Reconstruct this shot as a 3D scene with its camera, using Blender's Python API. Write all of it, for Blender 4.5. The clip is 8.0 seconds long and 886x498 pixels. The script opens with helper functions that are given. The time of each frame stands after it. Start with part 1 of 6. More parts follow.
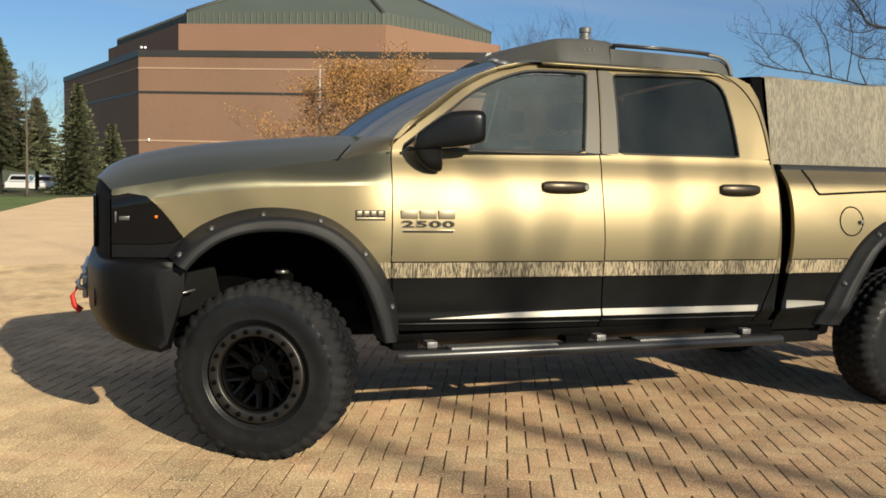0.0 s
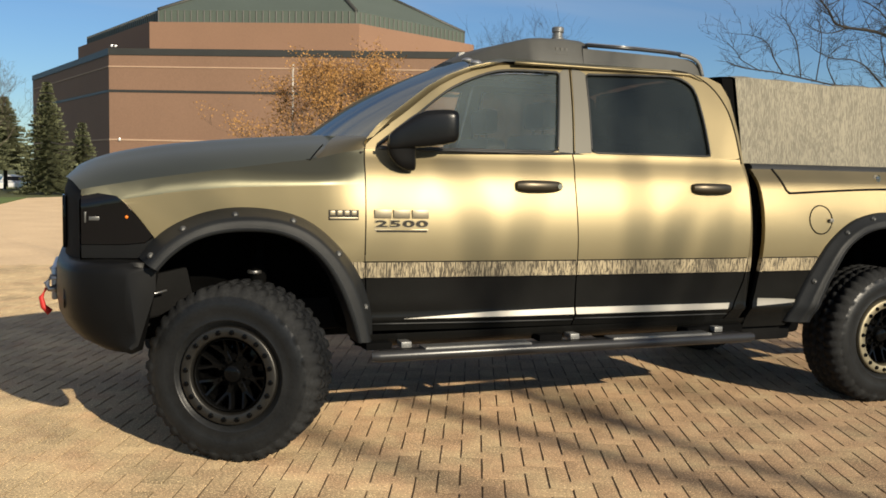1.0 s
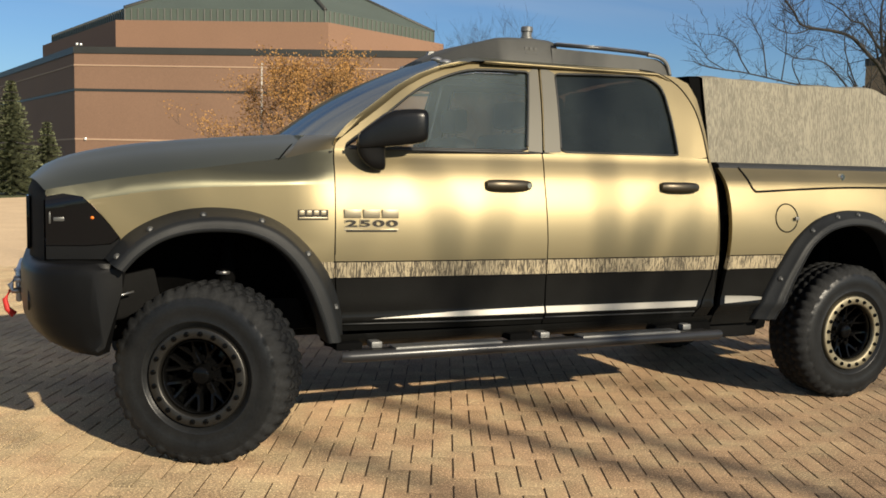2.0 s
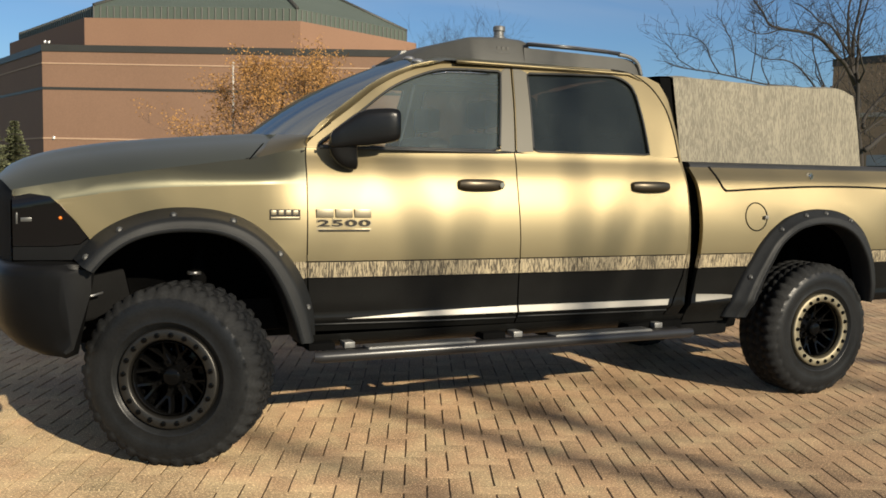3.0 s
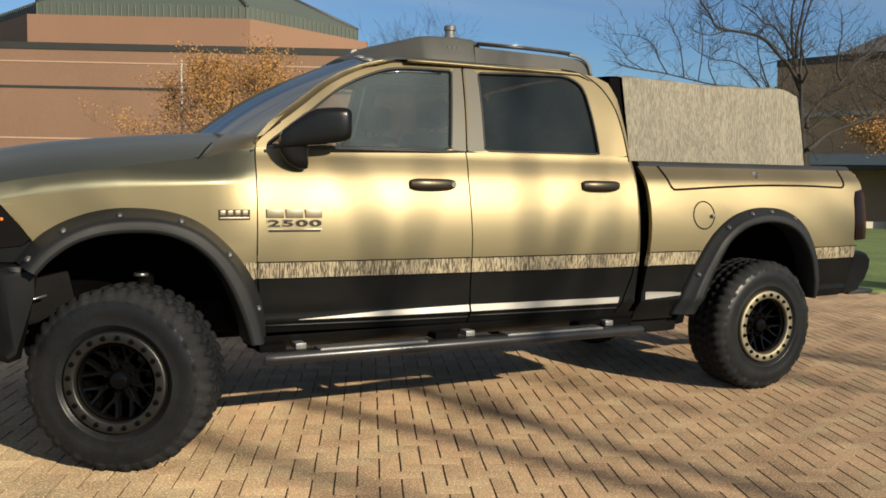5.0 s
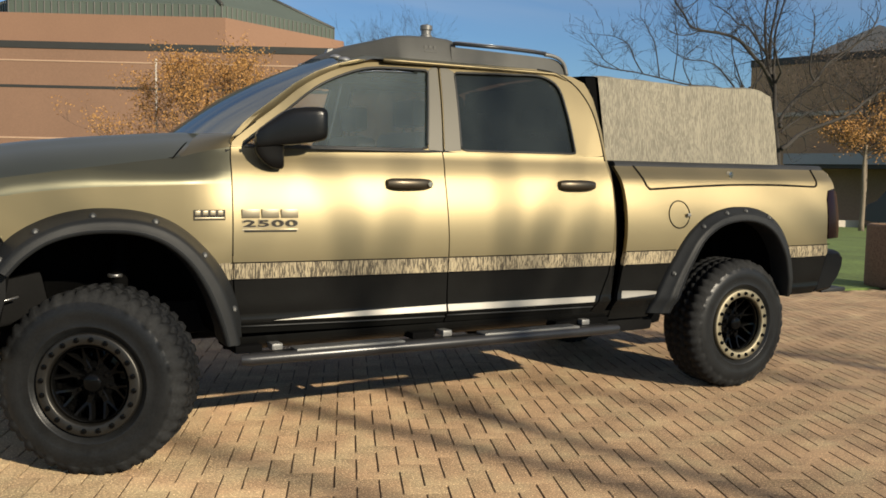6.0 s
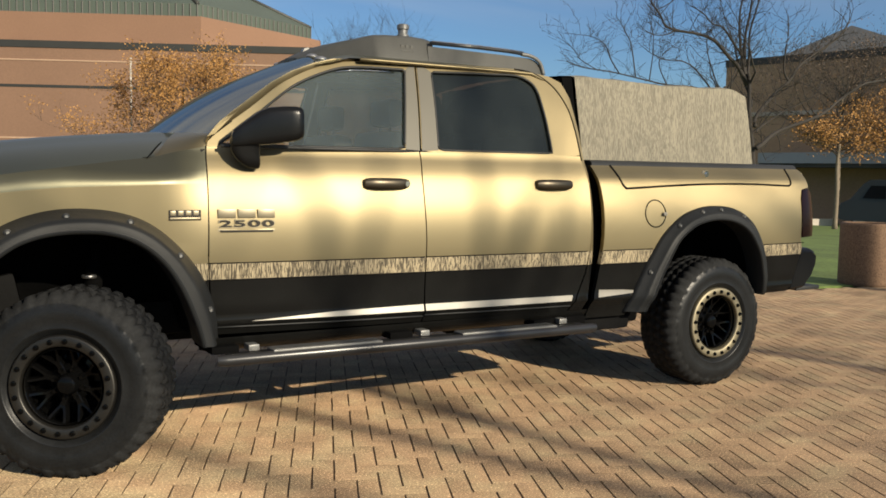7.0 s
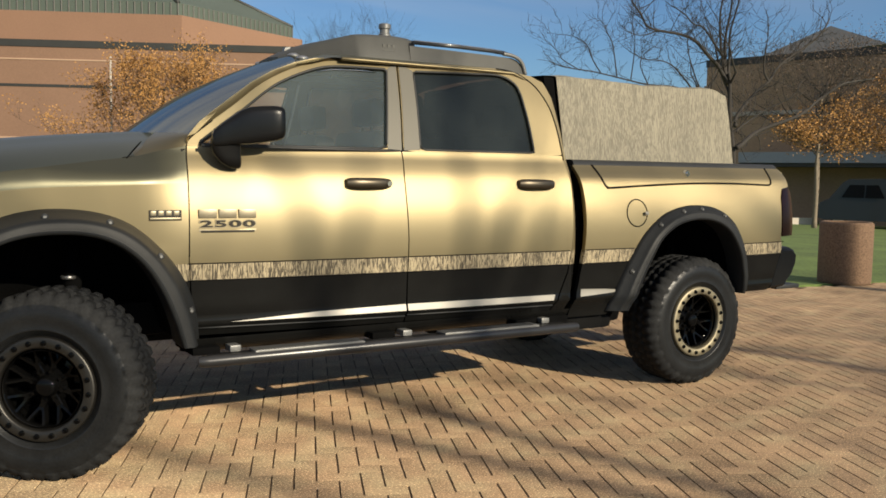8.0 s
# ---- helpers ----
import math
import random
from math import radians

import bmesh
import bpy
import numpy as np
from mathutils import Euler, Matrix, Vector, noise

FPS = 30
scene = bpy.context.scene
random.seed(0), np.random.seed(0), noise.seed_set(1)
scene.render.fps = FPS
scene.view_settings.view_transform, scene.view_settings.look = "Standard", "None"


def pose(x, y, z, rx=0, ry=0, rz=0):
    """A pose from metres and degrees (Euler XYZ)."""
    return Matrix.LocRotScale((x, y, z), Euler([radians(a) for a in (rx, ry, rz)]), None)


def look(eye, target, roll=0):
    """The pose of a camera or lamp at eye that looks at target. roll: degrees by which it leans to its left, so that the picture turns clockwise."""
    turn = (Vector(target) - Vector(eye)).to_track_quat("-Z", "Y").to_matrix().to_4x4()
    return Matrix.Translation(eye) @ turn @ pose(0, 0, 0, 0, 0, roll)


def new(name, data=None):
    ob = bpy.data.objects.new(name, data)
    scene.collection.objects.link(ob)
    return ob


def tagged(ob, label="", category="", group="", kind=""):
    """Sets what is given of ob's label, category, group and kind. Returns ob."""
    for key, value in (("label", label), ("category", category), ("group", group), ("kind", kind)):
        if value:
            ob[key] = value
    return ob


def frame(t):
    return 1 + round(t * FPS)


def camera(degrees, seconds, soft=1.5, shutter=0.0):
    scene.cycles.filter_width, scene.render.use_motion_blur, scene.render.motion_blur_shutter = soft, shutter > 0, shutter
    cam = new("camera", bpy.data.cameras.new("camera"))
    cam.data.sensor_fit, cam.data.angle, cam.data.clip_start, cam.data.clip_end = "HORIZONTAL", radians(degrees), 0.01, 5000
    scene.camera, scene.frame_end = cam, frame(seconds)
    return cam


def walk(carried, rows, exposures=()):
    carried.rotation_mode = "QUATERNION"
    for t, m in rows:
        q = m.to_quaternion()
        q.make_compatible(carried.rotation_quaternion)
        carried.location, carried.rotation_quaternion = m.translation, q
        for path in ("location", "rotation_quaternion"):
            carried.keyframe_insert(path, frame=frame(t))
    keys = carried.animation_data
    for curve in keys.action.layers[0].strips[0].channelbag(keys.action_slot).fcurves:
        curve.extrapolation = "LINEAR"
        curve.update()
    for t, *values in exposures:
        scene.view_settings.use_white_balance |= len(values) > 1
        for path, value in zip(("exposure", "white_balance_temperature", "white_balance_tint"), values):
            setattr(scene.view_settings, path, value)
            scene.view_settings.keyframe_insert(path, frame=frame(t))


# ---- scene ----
cam = camera(51.66, 8.0, soft=1.7)
ROWS = [
    (0.0, -0.6346, -5.1536, 1.3504, -19.375, -4.832, -1.315),
    (0.5, -0.6327, -5.1520, 1.3509, -20.206, -4.833, -1.283),
    (1.0, -0.6308, -5.1503, 1.3513, -20.999, -4.842, -1.265),
    (1.5, -0.6288, -5.1486, 1.3517, -21.924, -4.846, -1.204),
    (3.0, -0.6230, -5.1437, 1.3530, -24.533, -4.863, -1.130),
    (3.5, -0.6211, -5.1420, 1.3534, -25.265, -4.867, -1.116),
    (4.0, -0.6192, -5.1403, 1.3539, -25.989, -4.859, -1.087),
    (4.5, -0.6172, -5.1387, 1.3543, -26.763, -4.857, -1.072),
    (6.0, -0.6115, -5.1337, 1.3556, -28.950, -4.861, -1.024),
    (6.5, -0.6095, -5.1320, 1.3560, -29.675, -4.864, -0.986),
    (7.0, -0.6076, -5.1304, 1.3564, -30.350, -4.872, -0.957),
    (7.5, -0.6057, -5.1287, 1.3568, -30.932, -4.879, -0.944),
    (8.0, -0.6037, -5.1270, 1.3573, -31.448, -4.884, -0.927),
]
walk(cam, [(t, pose(x, y, z, 90 + pitch, roll, yaw)) for t, x, y, z, yaw, pitch, roll in ROWS], [(0.0, 0.25, 6650, 6), (8.0, 0.25, 6650, 6)])

# ---- daylight ----
SUN = Vector((0.63, -2.3, 1.0)).normalized()
world = bpy.data.worlds.new("sky")
scene.world = world
world.use_nodes = True
wn = world.node_tree.nodes
sky = wn.new("ShaderNodeTexSky")
sky.sky_type, sky.sun_disc = "NISHITA", False
sky.sun_elevation = math.asin(SUN.z)
sky.sun_rotation = math.atan2(SUN.x, SUN.y)
sky.air_density, sky.dust_density, sky.ozone_density = 1.0, 0.15, 1.2
wn["Background"].inputs["Strength"].default_value = 0.062
tint = wn.new("ShaderNodeVectorMath")
tint.operation = "MULTIPLY"
tint.inputs[1].default_value = (0.66, 0.91, 1.30)
world.node_tree.links.new(sky.outputs["Color"], tint.inputs[0])
wl = world.node_tree.links
# thin streaked cloud over the higher sky
where, parts_of, lift, over = wn.new("ShaderNodeTexCoord"), wn.new("ShaderNodeSeparateXYZ"), wn.new("ShaderNodeMath"), wn.new("ShaderNodeVectorMath")
wl.new(where.outputs["Generated"], parts_of.inputs["Vector"])
lift.operation = "ADD"
wl.new(parts_of.outputs["Z"], lift.inputs[0])
lift.inputs[1].default_value = 0.12
over.operation = "DIVIDE"
wl.new(where.outputs["Generated"], over.inputs[0])
wl.new(lift.outputs["Value"], over.inputs[1])
streak, cloud = wn.new("ShaderNodeMapping"), wn.new("ShaderNodeTexNoise")
streak.inputs["Scale"].default_value = (0.5, 1.6, 0.0)
streak.inputs["Rotation"].default_value = (0, 0, radians(20))
wl.new(over.outputs["Vector"], streak.inputs["Vector"])
wl.new(streak.outputs["Vector"], cloud.inputs["Vector"])
cloud.inputs["Scale"].default_value, cloud.inputs["Detail"].default_value, cloud.inputs["Distortion"].default_value = 1.3, 5.0, 0.5
cover, height, amount = wn.new("ShaderNodeMapRange"), wn.new("ShaderNodeMapRange"), wn.new("ShaderNodeMath")
cover.inputs["From Min"].default_value, cover.inputs["From Max"].default_value, cover.inputs["To Max"].default_value = 0.38, 0.66, 0.72
height.inputs["From Min"].default_value, height.inputs["From Max"].default_value = 0.14, 0.40
wl.new(cloud.outputs["Fac"], cover.inputs["Value"])
wl.new(parts_of.outputs["Z"], height.inputs["Value"])
amount.operation = "MULTIPLY"
wl.new(cover.outputs["Result"], amount.inputs[0])
wl.new(height.outputs["Result"], amount.inputs[1])
blend = wn.new("ShaderNodeMix")
blend.data_type = "RGBA"
wl.new(amount.outputs["Value"], blend.inputs[0])
wl.new(tint.outputs["Vector"], blend.inputs[6])
blend.inputs[7].default_value = (11.6, 10.4, 8.8, 1)
wl.new(blend.outputs[2], wn["Background"].inputs["Color"])
sun_data = bpy.data.lights.new("sun", "SUN")
sun_data.energy, sun_data.angle, sun_data.color = 4.9, radians(0.6), (1.0, 0.87, 0.70)
sun = new("sun", sun_data)
sun.matrix_world = look(SUN * 60, (0, 0, 0))

# ---- materials ----
def material(name, base, rough=0.6, metal=0.0, spread=0.15, scale=8.0, fine=80.0, bump=0.0, coat=0.0, random_hue=0.0, spec=0.5, stretch=(1, 1, 1), island=False, matte=0.0, coat_rough=0.12, second=None, brushed=0.0, speck=0.0):
    """A principled material with colour variation at two scales, optional relief and variation from piece to piece."""
    m = bpy.data.materials.new(name)
    m.use_nodes = True
    nt, nodes = m.node_tree, m.node_tree.nodes
    bsdf = nodes["Principled BSDF"]
    coord = nodes.new("ShaderNodeTexCoord")
    mapping = nodes.new("ShaderNodeMapping")
    mapping.inputs["Scale"].default_value = stretch
    nt.links.new(coord.outputs["Object"], mapping.inputs["Vector"])
    big, small = nodes.new("ShaderNodeTexNoise"), nodes.new("ShaderNodeTexNoise")
    for tex, s, d in ((big, scale, 4.0), (small, fine, 3.0)):
        tex.inputs["Scale"].default_value, tex.inputs["Detail"].default_value = s, d
        nt.links.new(mapping.outputs["Vector"], tex.inputs["Vector"])
    add = nodes.new("ShaderNodeMath")
    add.operation = "ADD"
    nt.links.new(big.outputs["Fac"], add.inputs[0])
    nt.links.new(small.outputs["Fac"], add.inputs[1])
    value = add.outputs["Value"]
    low, high = 1.0 - spread, 1.0 + spread
    if random_hue:
        if island:
            rnd = nodes.new("ShaderNodeNewGeometry").outputs["Random Per Island"]
        else:
            rnd = nodes.new("ShaderNodeObjectInfo").outputs["Random"]
        mul = nodes.new("ShaderNodeMath")
        mul.operation = "MULTIPLY_ADD"
        nt.links.new(rnd, mul.inputs[0])
        mul.inputs[1].default_value = random_hue
        nt.links.new(value, mul.inputs[2])
        shift = nodes.new("ShaderNodeMath")
        shift.operation = "SUBTRACT"
        nt.links.new(mul.outputs["Value"], shift.inputs[0])
        shift.inputs[1].default_value = random_hue / 2
        value = shift.outputs["Value"]
    rng = nodes.new("ShaderNodeMapRange")
    rng.inputs["From Min"].default_value, rng.inputs["From Max"].default_value = 0.6, 1.4
    rng.inputs["To Min"].default_value, rng.inputs["To Max"].default_value = low, high
    rng.clamp = False
    nt.links.new(value, rng.inputs["Value"])
    mix = nodes.new("ShaderNodeVectorMath")
    mix.operation = "SCALE"
    mix.inputs[0].default_value = base
    shade = rng.outputs["Result"]
    if speck:
        grit, pick, sum_of = nodes.new("ShaderNodeTexNoise"), nodes.new("ShaderNodeMapRange"), nodes.new("ShaderNodeMath")
        grit.inputs["Scale"].default_value, grit.inputs["Detail"].default_value = 115.0, 2.0
        nt.links.new(nodes.new("ShaderNodeNewGeometry").outputs["Position"], grit.inputs["Vector"])
        pick.inputs["From Min"].default_value, pick.inputs["From Max"].default_value = 0.58, 0.67
        pick.inputs["To Max"].default_value = speck
        nt.links.new(grit.outputs["Fac"], pick.inputs["Value"])
        sum_of.operation = "ADD"
        nt.links.new(pick.outputs["Result"], sum_of.inputs[0])
        nt.links.new(shade, sum_of.inputs[1])
        shade = sum_of.outputs["Value"]
    nt.links.new(shade, mix.inputs["Scale"])
    if second:
        patch, fade, two = nodes.new("ShaderNodeTexNoise"), nodes.new("ShaderNodeMapRange"), nodes.new("ShaderNodeMix")
        patch.inputs["Scale"].default_value, patch.inputs["Detail"].default_value = scale * 2.2, 5.0
        place, split, lean, both = nodes.new("ShaderNodeNewGeometry"), nodes.new("ShaderNodeSeparateXYZ"), nodes.new("ShaderNodeMapRange"), nodes.new("ShaderNodeMath")
        nt.links.new(place.outputs["Position"], patch.inputs["Vector"])
        # the mix shifts from the base colour to the second along x
        nt.links.new(place.outputs["Position"], split.inputs["Vector"])
        nt.links.new(split.outputs["X"], lean.inputs["Value"])
        lean.inputs["From Min"].default_value, lean.inputs["From Max"].default_value = -1.2, 1.6
        lean.inputs["To Min"].default_value, lean.inputs["To Max"].default_value = -0.12, 0.10
        both.operation = "ADD"
        nt.links.new(patch.outputs["Fac"], both.inputs[0])
        nt.links.new(lean.outputs["Result"], both.inputs[1])
        fade.inputs["From Min"].default_value, fade.inputs["From Max"].default_value = 0.36, 0.64
        nt.links.new(both.outputs["Value"], fade.inputs["Value"])
        two.data_type = "RGBA"
        nt.links.new(fade.outputs["Result"], two.inputs[0])
        two.inputs[6].default_value, two.inputs[7].default_value = (*base, 1), (*second, 1)
        nt.links.new(two.outputs[2], mix.inputs[0])
    nt.links.new(mix.outputs["Vector"], bsdf.inputs["Base Color"])
    bsdf.inputs["Roughness"].default_value, bsdf.inputs["Metallic"].default_value = rough, metal
    bsdf.inputs["Coat Weight"].default_value = coat
    bsdf.inputs["Diffuse Roughness"].default_value = matte
    bsdf.inputs["Coat Roughness"].default_value = coat_rough
    bsdf.inputs["Specular IOR Level"].default_value = spec
    if brushed:
        along = nodes.new("ShaderNodeCombineXYZ")
        along.inputs["X"].default_value = 1.0
        nt.links.new(along.outputs["Vector"], bsdf.inputs["Tangent"])
        bsdf.inputs["Anisotropic"].default_value = brushed
    if bump:
        b = nodes.new("ShaderNodeBump")
        b.inputs["Strength"].default_value, b.inputs["Distance"].default_value = bump, 0.004
        nt.links.new(add.outputs["Value"], b.inputs["Height"])
        nt.links.new(b.outputs["Normal"], bsdf.inputs["Normal"])
    return m


def glass(name, tint, keep, dusty, sheen=1.0):
    """A tinted pane: a clear body that lets 'keep' of the light through, under a mirror-like skin with a 'dusty' film
    that also holds painted sky haze.
    """
    m = bpy.data.materials.new(name)
    m.use_nodes = True
    nt, nodes = m.node_tree, m.node_tree.nodes
    nodes.remove(nodes["Principled BSDF"])
    clear, gloss, mix = nodes.new("ShaderNodeBsdfTransparent"), nodes.new("ShaderNodeBsdfGlossy"), nodes.new("ShaderNodeMixShader")
    fres = nodes.new("ShaderNodeFresnel")
    fres.inputs["IOR"].default_value = 1.5
    clear.inputs["Color"].default_value = (tint[0] * keep, tint[1] * keep, tint[2] * keep, 1)
    gloss.inputs["Roughness"].default_value = 0.02
    gloss.inputs["Color"].default_value = (sheen, sheen, sheen * 0.97, 1)
    nt.links.new(fres.outputs["Fac"], mix.inputs["Fac"])
    nt.links.new(clear.outputs["BSDF"], mix.inputs[1])
    nt.links.new(gloss.outputs["BSDF"], mix.inputs[2])
    # Cool diffuse film: some dirt, plus sky reflection put into its colour.
    veil, film = nodes.new("ShaderNodeBsdfDiffuse"), nodes.new("ShaderNodeMixShader")
    coord, cloud = nodes.new("ShaderNodeTexCoord"), nodes.new("ShaderNodeTexNoise")
    cloud.inputs["Scale"].default_value, cloud.inputs["Detail"].default_value = 3.0, 5.0
    nt.links.new(coord.outputs["Object"], cloud.inputs["Vector"])
    amount = nodes.new("ShaderNodeMapRange")
    amount.inputs["To Min"].default_value, amount.inputs["To Max"].default_value = dusty * 0.4, dusty * 1.6
    nt.links.new(cloud.outputs["Fac"], amount.inputs["Value"])
    veil.inputs["Color"].default_value = (0.31, 0.38, 0.38, 1)
    nt.links.new(amount.outputs["Result"], film.inputs["Fac"])
    nt.links.new(mix.outputs["Shader"], film.inputs[1])
    nt.links.new(veil.outputs["BSDF"], film.inputs[2])
    nt.links.new(film.outputs["Shader"], nodes["Material Output"].inputs["Surface"])
    return m


def reed_film(name, pale, dark, scale, grain=3.0):
    """Printed film of upright reeds and grass, in streaks that run along z."""
    m = bpy.data.materials.new(name)
    m.use_nodes = True
    nt, nodes = m.node_tree, m.node_tree.nodes
    bsdf = nodes["Principled BSDF"]
    coord, mapping = nodes.new("ShaderNodeTexCoord"), nodes.new("ShaderNodeMapping")
    mapping.inputs["Scale"].default_value = scale
    mapping.inputs["Rotation"].default_value = (0, radians(6), 0)
    nt.links.new(coord.outputs["Object"], mapping.inputs["Vector"])
    tex, tex2 = nodes.new("ShaderNodeTexNoise"), nodes.new("ShaderNodeTexNoise")
    tex.inputs["Scale"].default_value, tex.inputs["Detail"].default_value, tex.inputs["Distortion"].default_value = 1.0, grain, 0.6
    tex2.inputs["Scale"].default_value, tex2.inputs["Detail"].default_value = 0.13, 2.0
    ramp = nodes.new("ShaderNodeValToRGB")
    ramp.color_ramp.elements[0].position, ramp.color_ramp.elements[1].position = 0.455, 0.545
    ramp.color_ramp.elements[0].color, ramp.color_ramp.elements[1].color = (*dark, 1), (*pale, 1)
    mix = nodes.new("ShaderNodeMath")
    mix.operation = "MULTIPLY_ADD"
    nt.links.new(mapping.outputs["Vector"], tex.inputs["Vector"])
    nt.links.new(mapping.outputs["Vector"], tex2.inputs["Vector"])
    nt.links.new(tex2.outputs["Fac"], mix.inputs[0])
    mix.inputs[1].default_value = 0.25
    nt.links.new(tex.outputs["Fac"], mix.inputs[2])
    off = nodes.new("ShaderNodeMath")
    off.operation = "SUBTRACT"
    off.inputs[1].default_value = 0.125
    nt.links.new(mix.outputs["Value"], off.inputs[0])
    nt.links.new(off.outputs["Value"], ramp.inputs["Fac"])
    nt.links.new(ramp.outputs["Color"], bsdf.inputs["Base Color"])
    bsdf.inputs["Roughness"].default_value = 0.7
    return m


GOLD = material("gold_paint", (0.285, 0.233, 0.132), 0.49, 0.88, 0.04, 3, 600, coat=0.10, coat_rough=0.3, brushed=0.62)
# Darker and greener than the gold; covers the fender above its crease.
OLIVE_GOLD = material("olive_gold_tone", (0.175, 0.167, 0.112), 0.45, 0.90, 0.04, 3, 600, coat=0.12, coat_rough=0.3, brushed=0.5)
# Darkest of the three tones; used on the hood and the cab roof.
OLIVE = material("dark_olive_tone", (0.165, 0.168, 0.118), 0.40, 0.90, 0.05, 3, 600, coat=0.15, coat_rough=0.3)
BLACK = material("gloss_black_paint", (0.0085, 0.0085, 0.008), 0.18, 0.0, 0.3, 5, 200, spec=0.135)
BUMPER = material("matt_black_steel", (0.005, 0.005, 0.005), 0.42, 0.0, 0.2, 12, 300, spec=0.18, bump=0.1)
FLARE_BLACK = material("matt_black_flare", (0.0165, 0.0175, 0.018), 0.5, 0.0, 0.15, 20, 400, bump=0.15, spec=0.24)
PLASTIC = material("textured_black_plastic", (0.026, 0.027, 0.027), 0.5, 0.0, 0.15, 20, 400, bump=0.15, spec=0.4)
# Pale tone for the painted rocker highlight and the fuel latch.
STRIP = material("pale_satin_strip", (0.27, 0.255, 0.22), 0.4, 0.2, 0.08, 4, 80)
PILLAR = material("taupe_satin_film", (0.098, 0.093, 0.076), 0.5, 0.35, 0.05, 3, 400)
TREAD = material("dusty_tread", (0.0195, 0.020, 0.0202), 0.8, 0.0, 0.4, 10, 80, bump=0.3, spec=0.2)
RUBBER = material("tyre_rubber", (0.0132, 0.0138, 0.0142), 0.36, 0.0, 0.35, 12, 90, bump=0.14, spec=0.28)
GLOSS_BLACK = material("gloss_black", (0.003, 0.003, 0.003), 0.05, 0.0, 0.1, 5, 100, spec=0.15)
# One bronze in two tones: sunlit for the rear rings, shaded for the front.
RING = material("bronze_ring", (0.290, 0.255, 0.176), 0.55, 0.9, 0.12, 15, 120)
RING_SHADED = material("shaded_bronze_ring", (0.060, 0.057, 0.051), 0.42, 0.85, 0.15, 15, 120)
STEEL = material("steel", (0.45, 0.45, 0.45), 0.35, 0.9, 0.15, 20, 150)
PAD = material("grey_step_pad", (0.18, 0.18, 0.173), 0.42, 0.4, 0.25, 9, 250, bump=0.2)
TUBE = material("satin_black_tube", (0.022, 0.022, 0.023), 0.3, 0.0, 0.2, 15, 200, bump=0.04, spec=0.6)
FAIRING = material("dark_grey_moulding", (0.075, 0.075, 0.069), 0.6, 0.0, 0.12, 10, 200, bump=0.05, spec=0.3)
MIRROR_BLACK = material("satin_black_moulding", (0.006, 0.006, 0.006), 0.27, 0.0, 0.15, 12, 300, spec=0.3)
CHROME = material("chrome", (0.8, 0.8, 0.8), 0.08, 1.0, 0.03, 10, 100)
WELL = material("black_liner", (0.004, 0.004, 0.004), 0.9, 0.0, 0.2, 10, 100, spec=0.04)
DARK = material("dark_underbody", (0.006, 0.006, 0.006), 0.8, 0.0, 0.3, 10, 100, spec=0.12)
CLOTH = material("dark_upholstery", (0.008, 0.008, 0.008), 0.85, 0.0, 0.2, 10, 200)
BADGE = material("dark_badge", (0.030, 0.026, 0.020), 0.5, 0.0, 0.1, 10, 100, spec=0.25)
BADGE_RIM = material("silver_badge", (0.30, 0.26, 0.18), 0.4, 0.8, 0.1, 10, 100)
RED = material("red_strap", (0.5, 0.02, 0.015), 0.6, 0.0, 0.1, 20, 200)
DIM = material("dim_reflector", (0.09, 0.09, 0.085), 0.3, 0.4, 0.1, 20, 100)
HANDLE = material("dark_bronze_satin", (0.12, 0.10, 0.072), 0.38, 0.85, 0.08, 20, 200)
AMBER = material("amber_marker", (0.8, 0.2, 0.02), 0.3, 0.0, 0.05, 10, 100)
TAIL = material("smoked_red_lens", (0.012, 0.003, 0.0025), 0.2, 0.0, 0.1, 10, 100, spec=0.08)
LENS = material("smoked_lens", (0.004, 0.0035, 0.0035), 0.06, 0.0, 0.1, 6, 60, spec=0.4)
# Van panes: reflections cut down to put the canopy's shade into the glass.
SHADED_GLASS = material("shaded_dark_glass", (0.004, 0.0045, 0.0045), 0.3, 0.0, 0.2, 6, 60, spec=0.12)
CLEAR_LENS = material("clear_lens", (0.75, 0.75, 0.72), 0.2, 0.2, 0.05, 10, 100)
GLASS_FRONT = glass("tinted_glass", (0.93, 0.97, 0.95), 0.90, 0.17, 1.0)
GLASS_SCREEN = glass("windshield_glass", (0.85, 0.95, 0.95), 0.55, 0.13, 0.32)
GLASS_DARK = glass("dark_privacy_glass", (0.95, 0.95, 0.95), 0.08, 0.06, 0.6)
REED = reed_film("reed_film", (0.40, 0.33, 0.205), (0.060, 0.047, 0.028), (240, 60, 26))
CANVAS = reed_film("reed_canvas", (0.276, 0.250, 0.182), (0.155, 0.140, 0.103), (210, 210, 15), 7.0)
PAVER = material("tan_paver", (0.308, 0.234, 0.136), 0.8, 0.0, 0.60, 1.7, 75, bump=1.0, random_hue=0.20, matte=1.0, second=(0.282, 0.188, 0.109), speck=1.45)
PAVER_FAR = material("tan_paver_field", (0.308, 0.234, 0.136), 0.8, 0.0, 0.60, 1.7, 75, bump=1.0, random_hue=0.20, island=True, matte=1.0, second=(0.282, 0.188, 0.109), speck=1.45)
JOINT = material("joint_sand", (0.205, 0.148, 0.085), 0.95, 0.0, 0.5, 1.2, 120, matte=1.0, second=(0.120, 0.074, 0.041))
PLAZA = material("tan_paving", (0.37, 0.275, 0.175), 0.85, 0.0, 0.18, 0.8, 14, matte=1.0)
GRASS = material("lawn", (0.115, 0.168, 0.040), 0.9, 0.0, 0.5, 0.9, 16, bump=0.6)
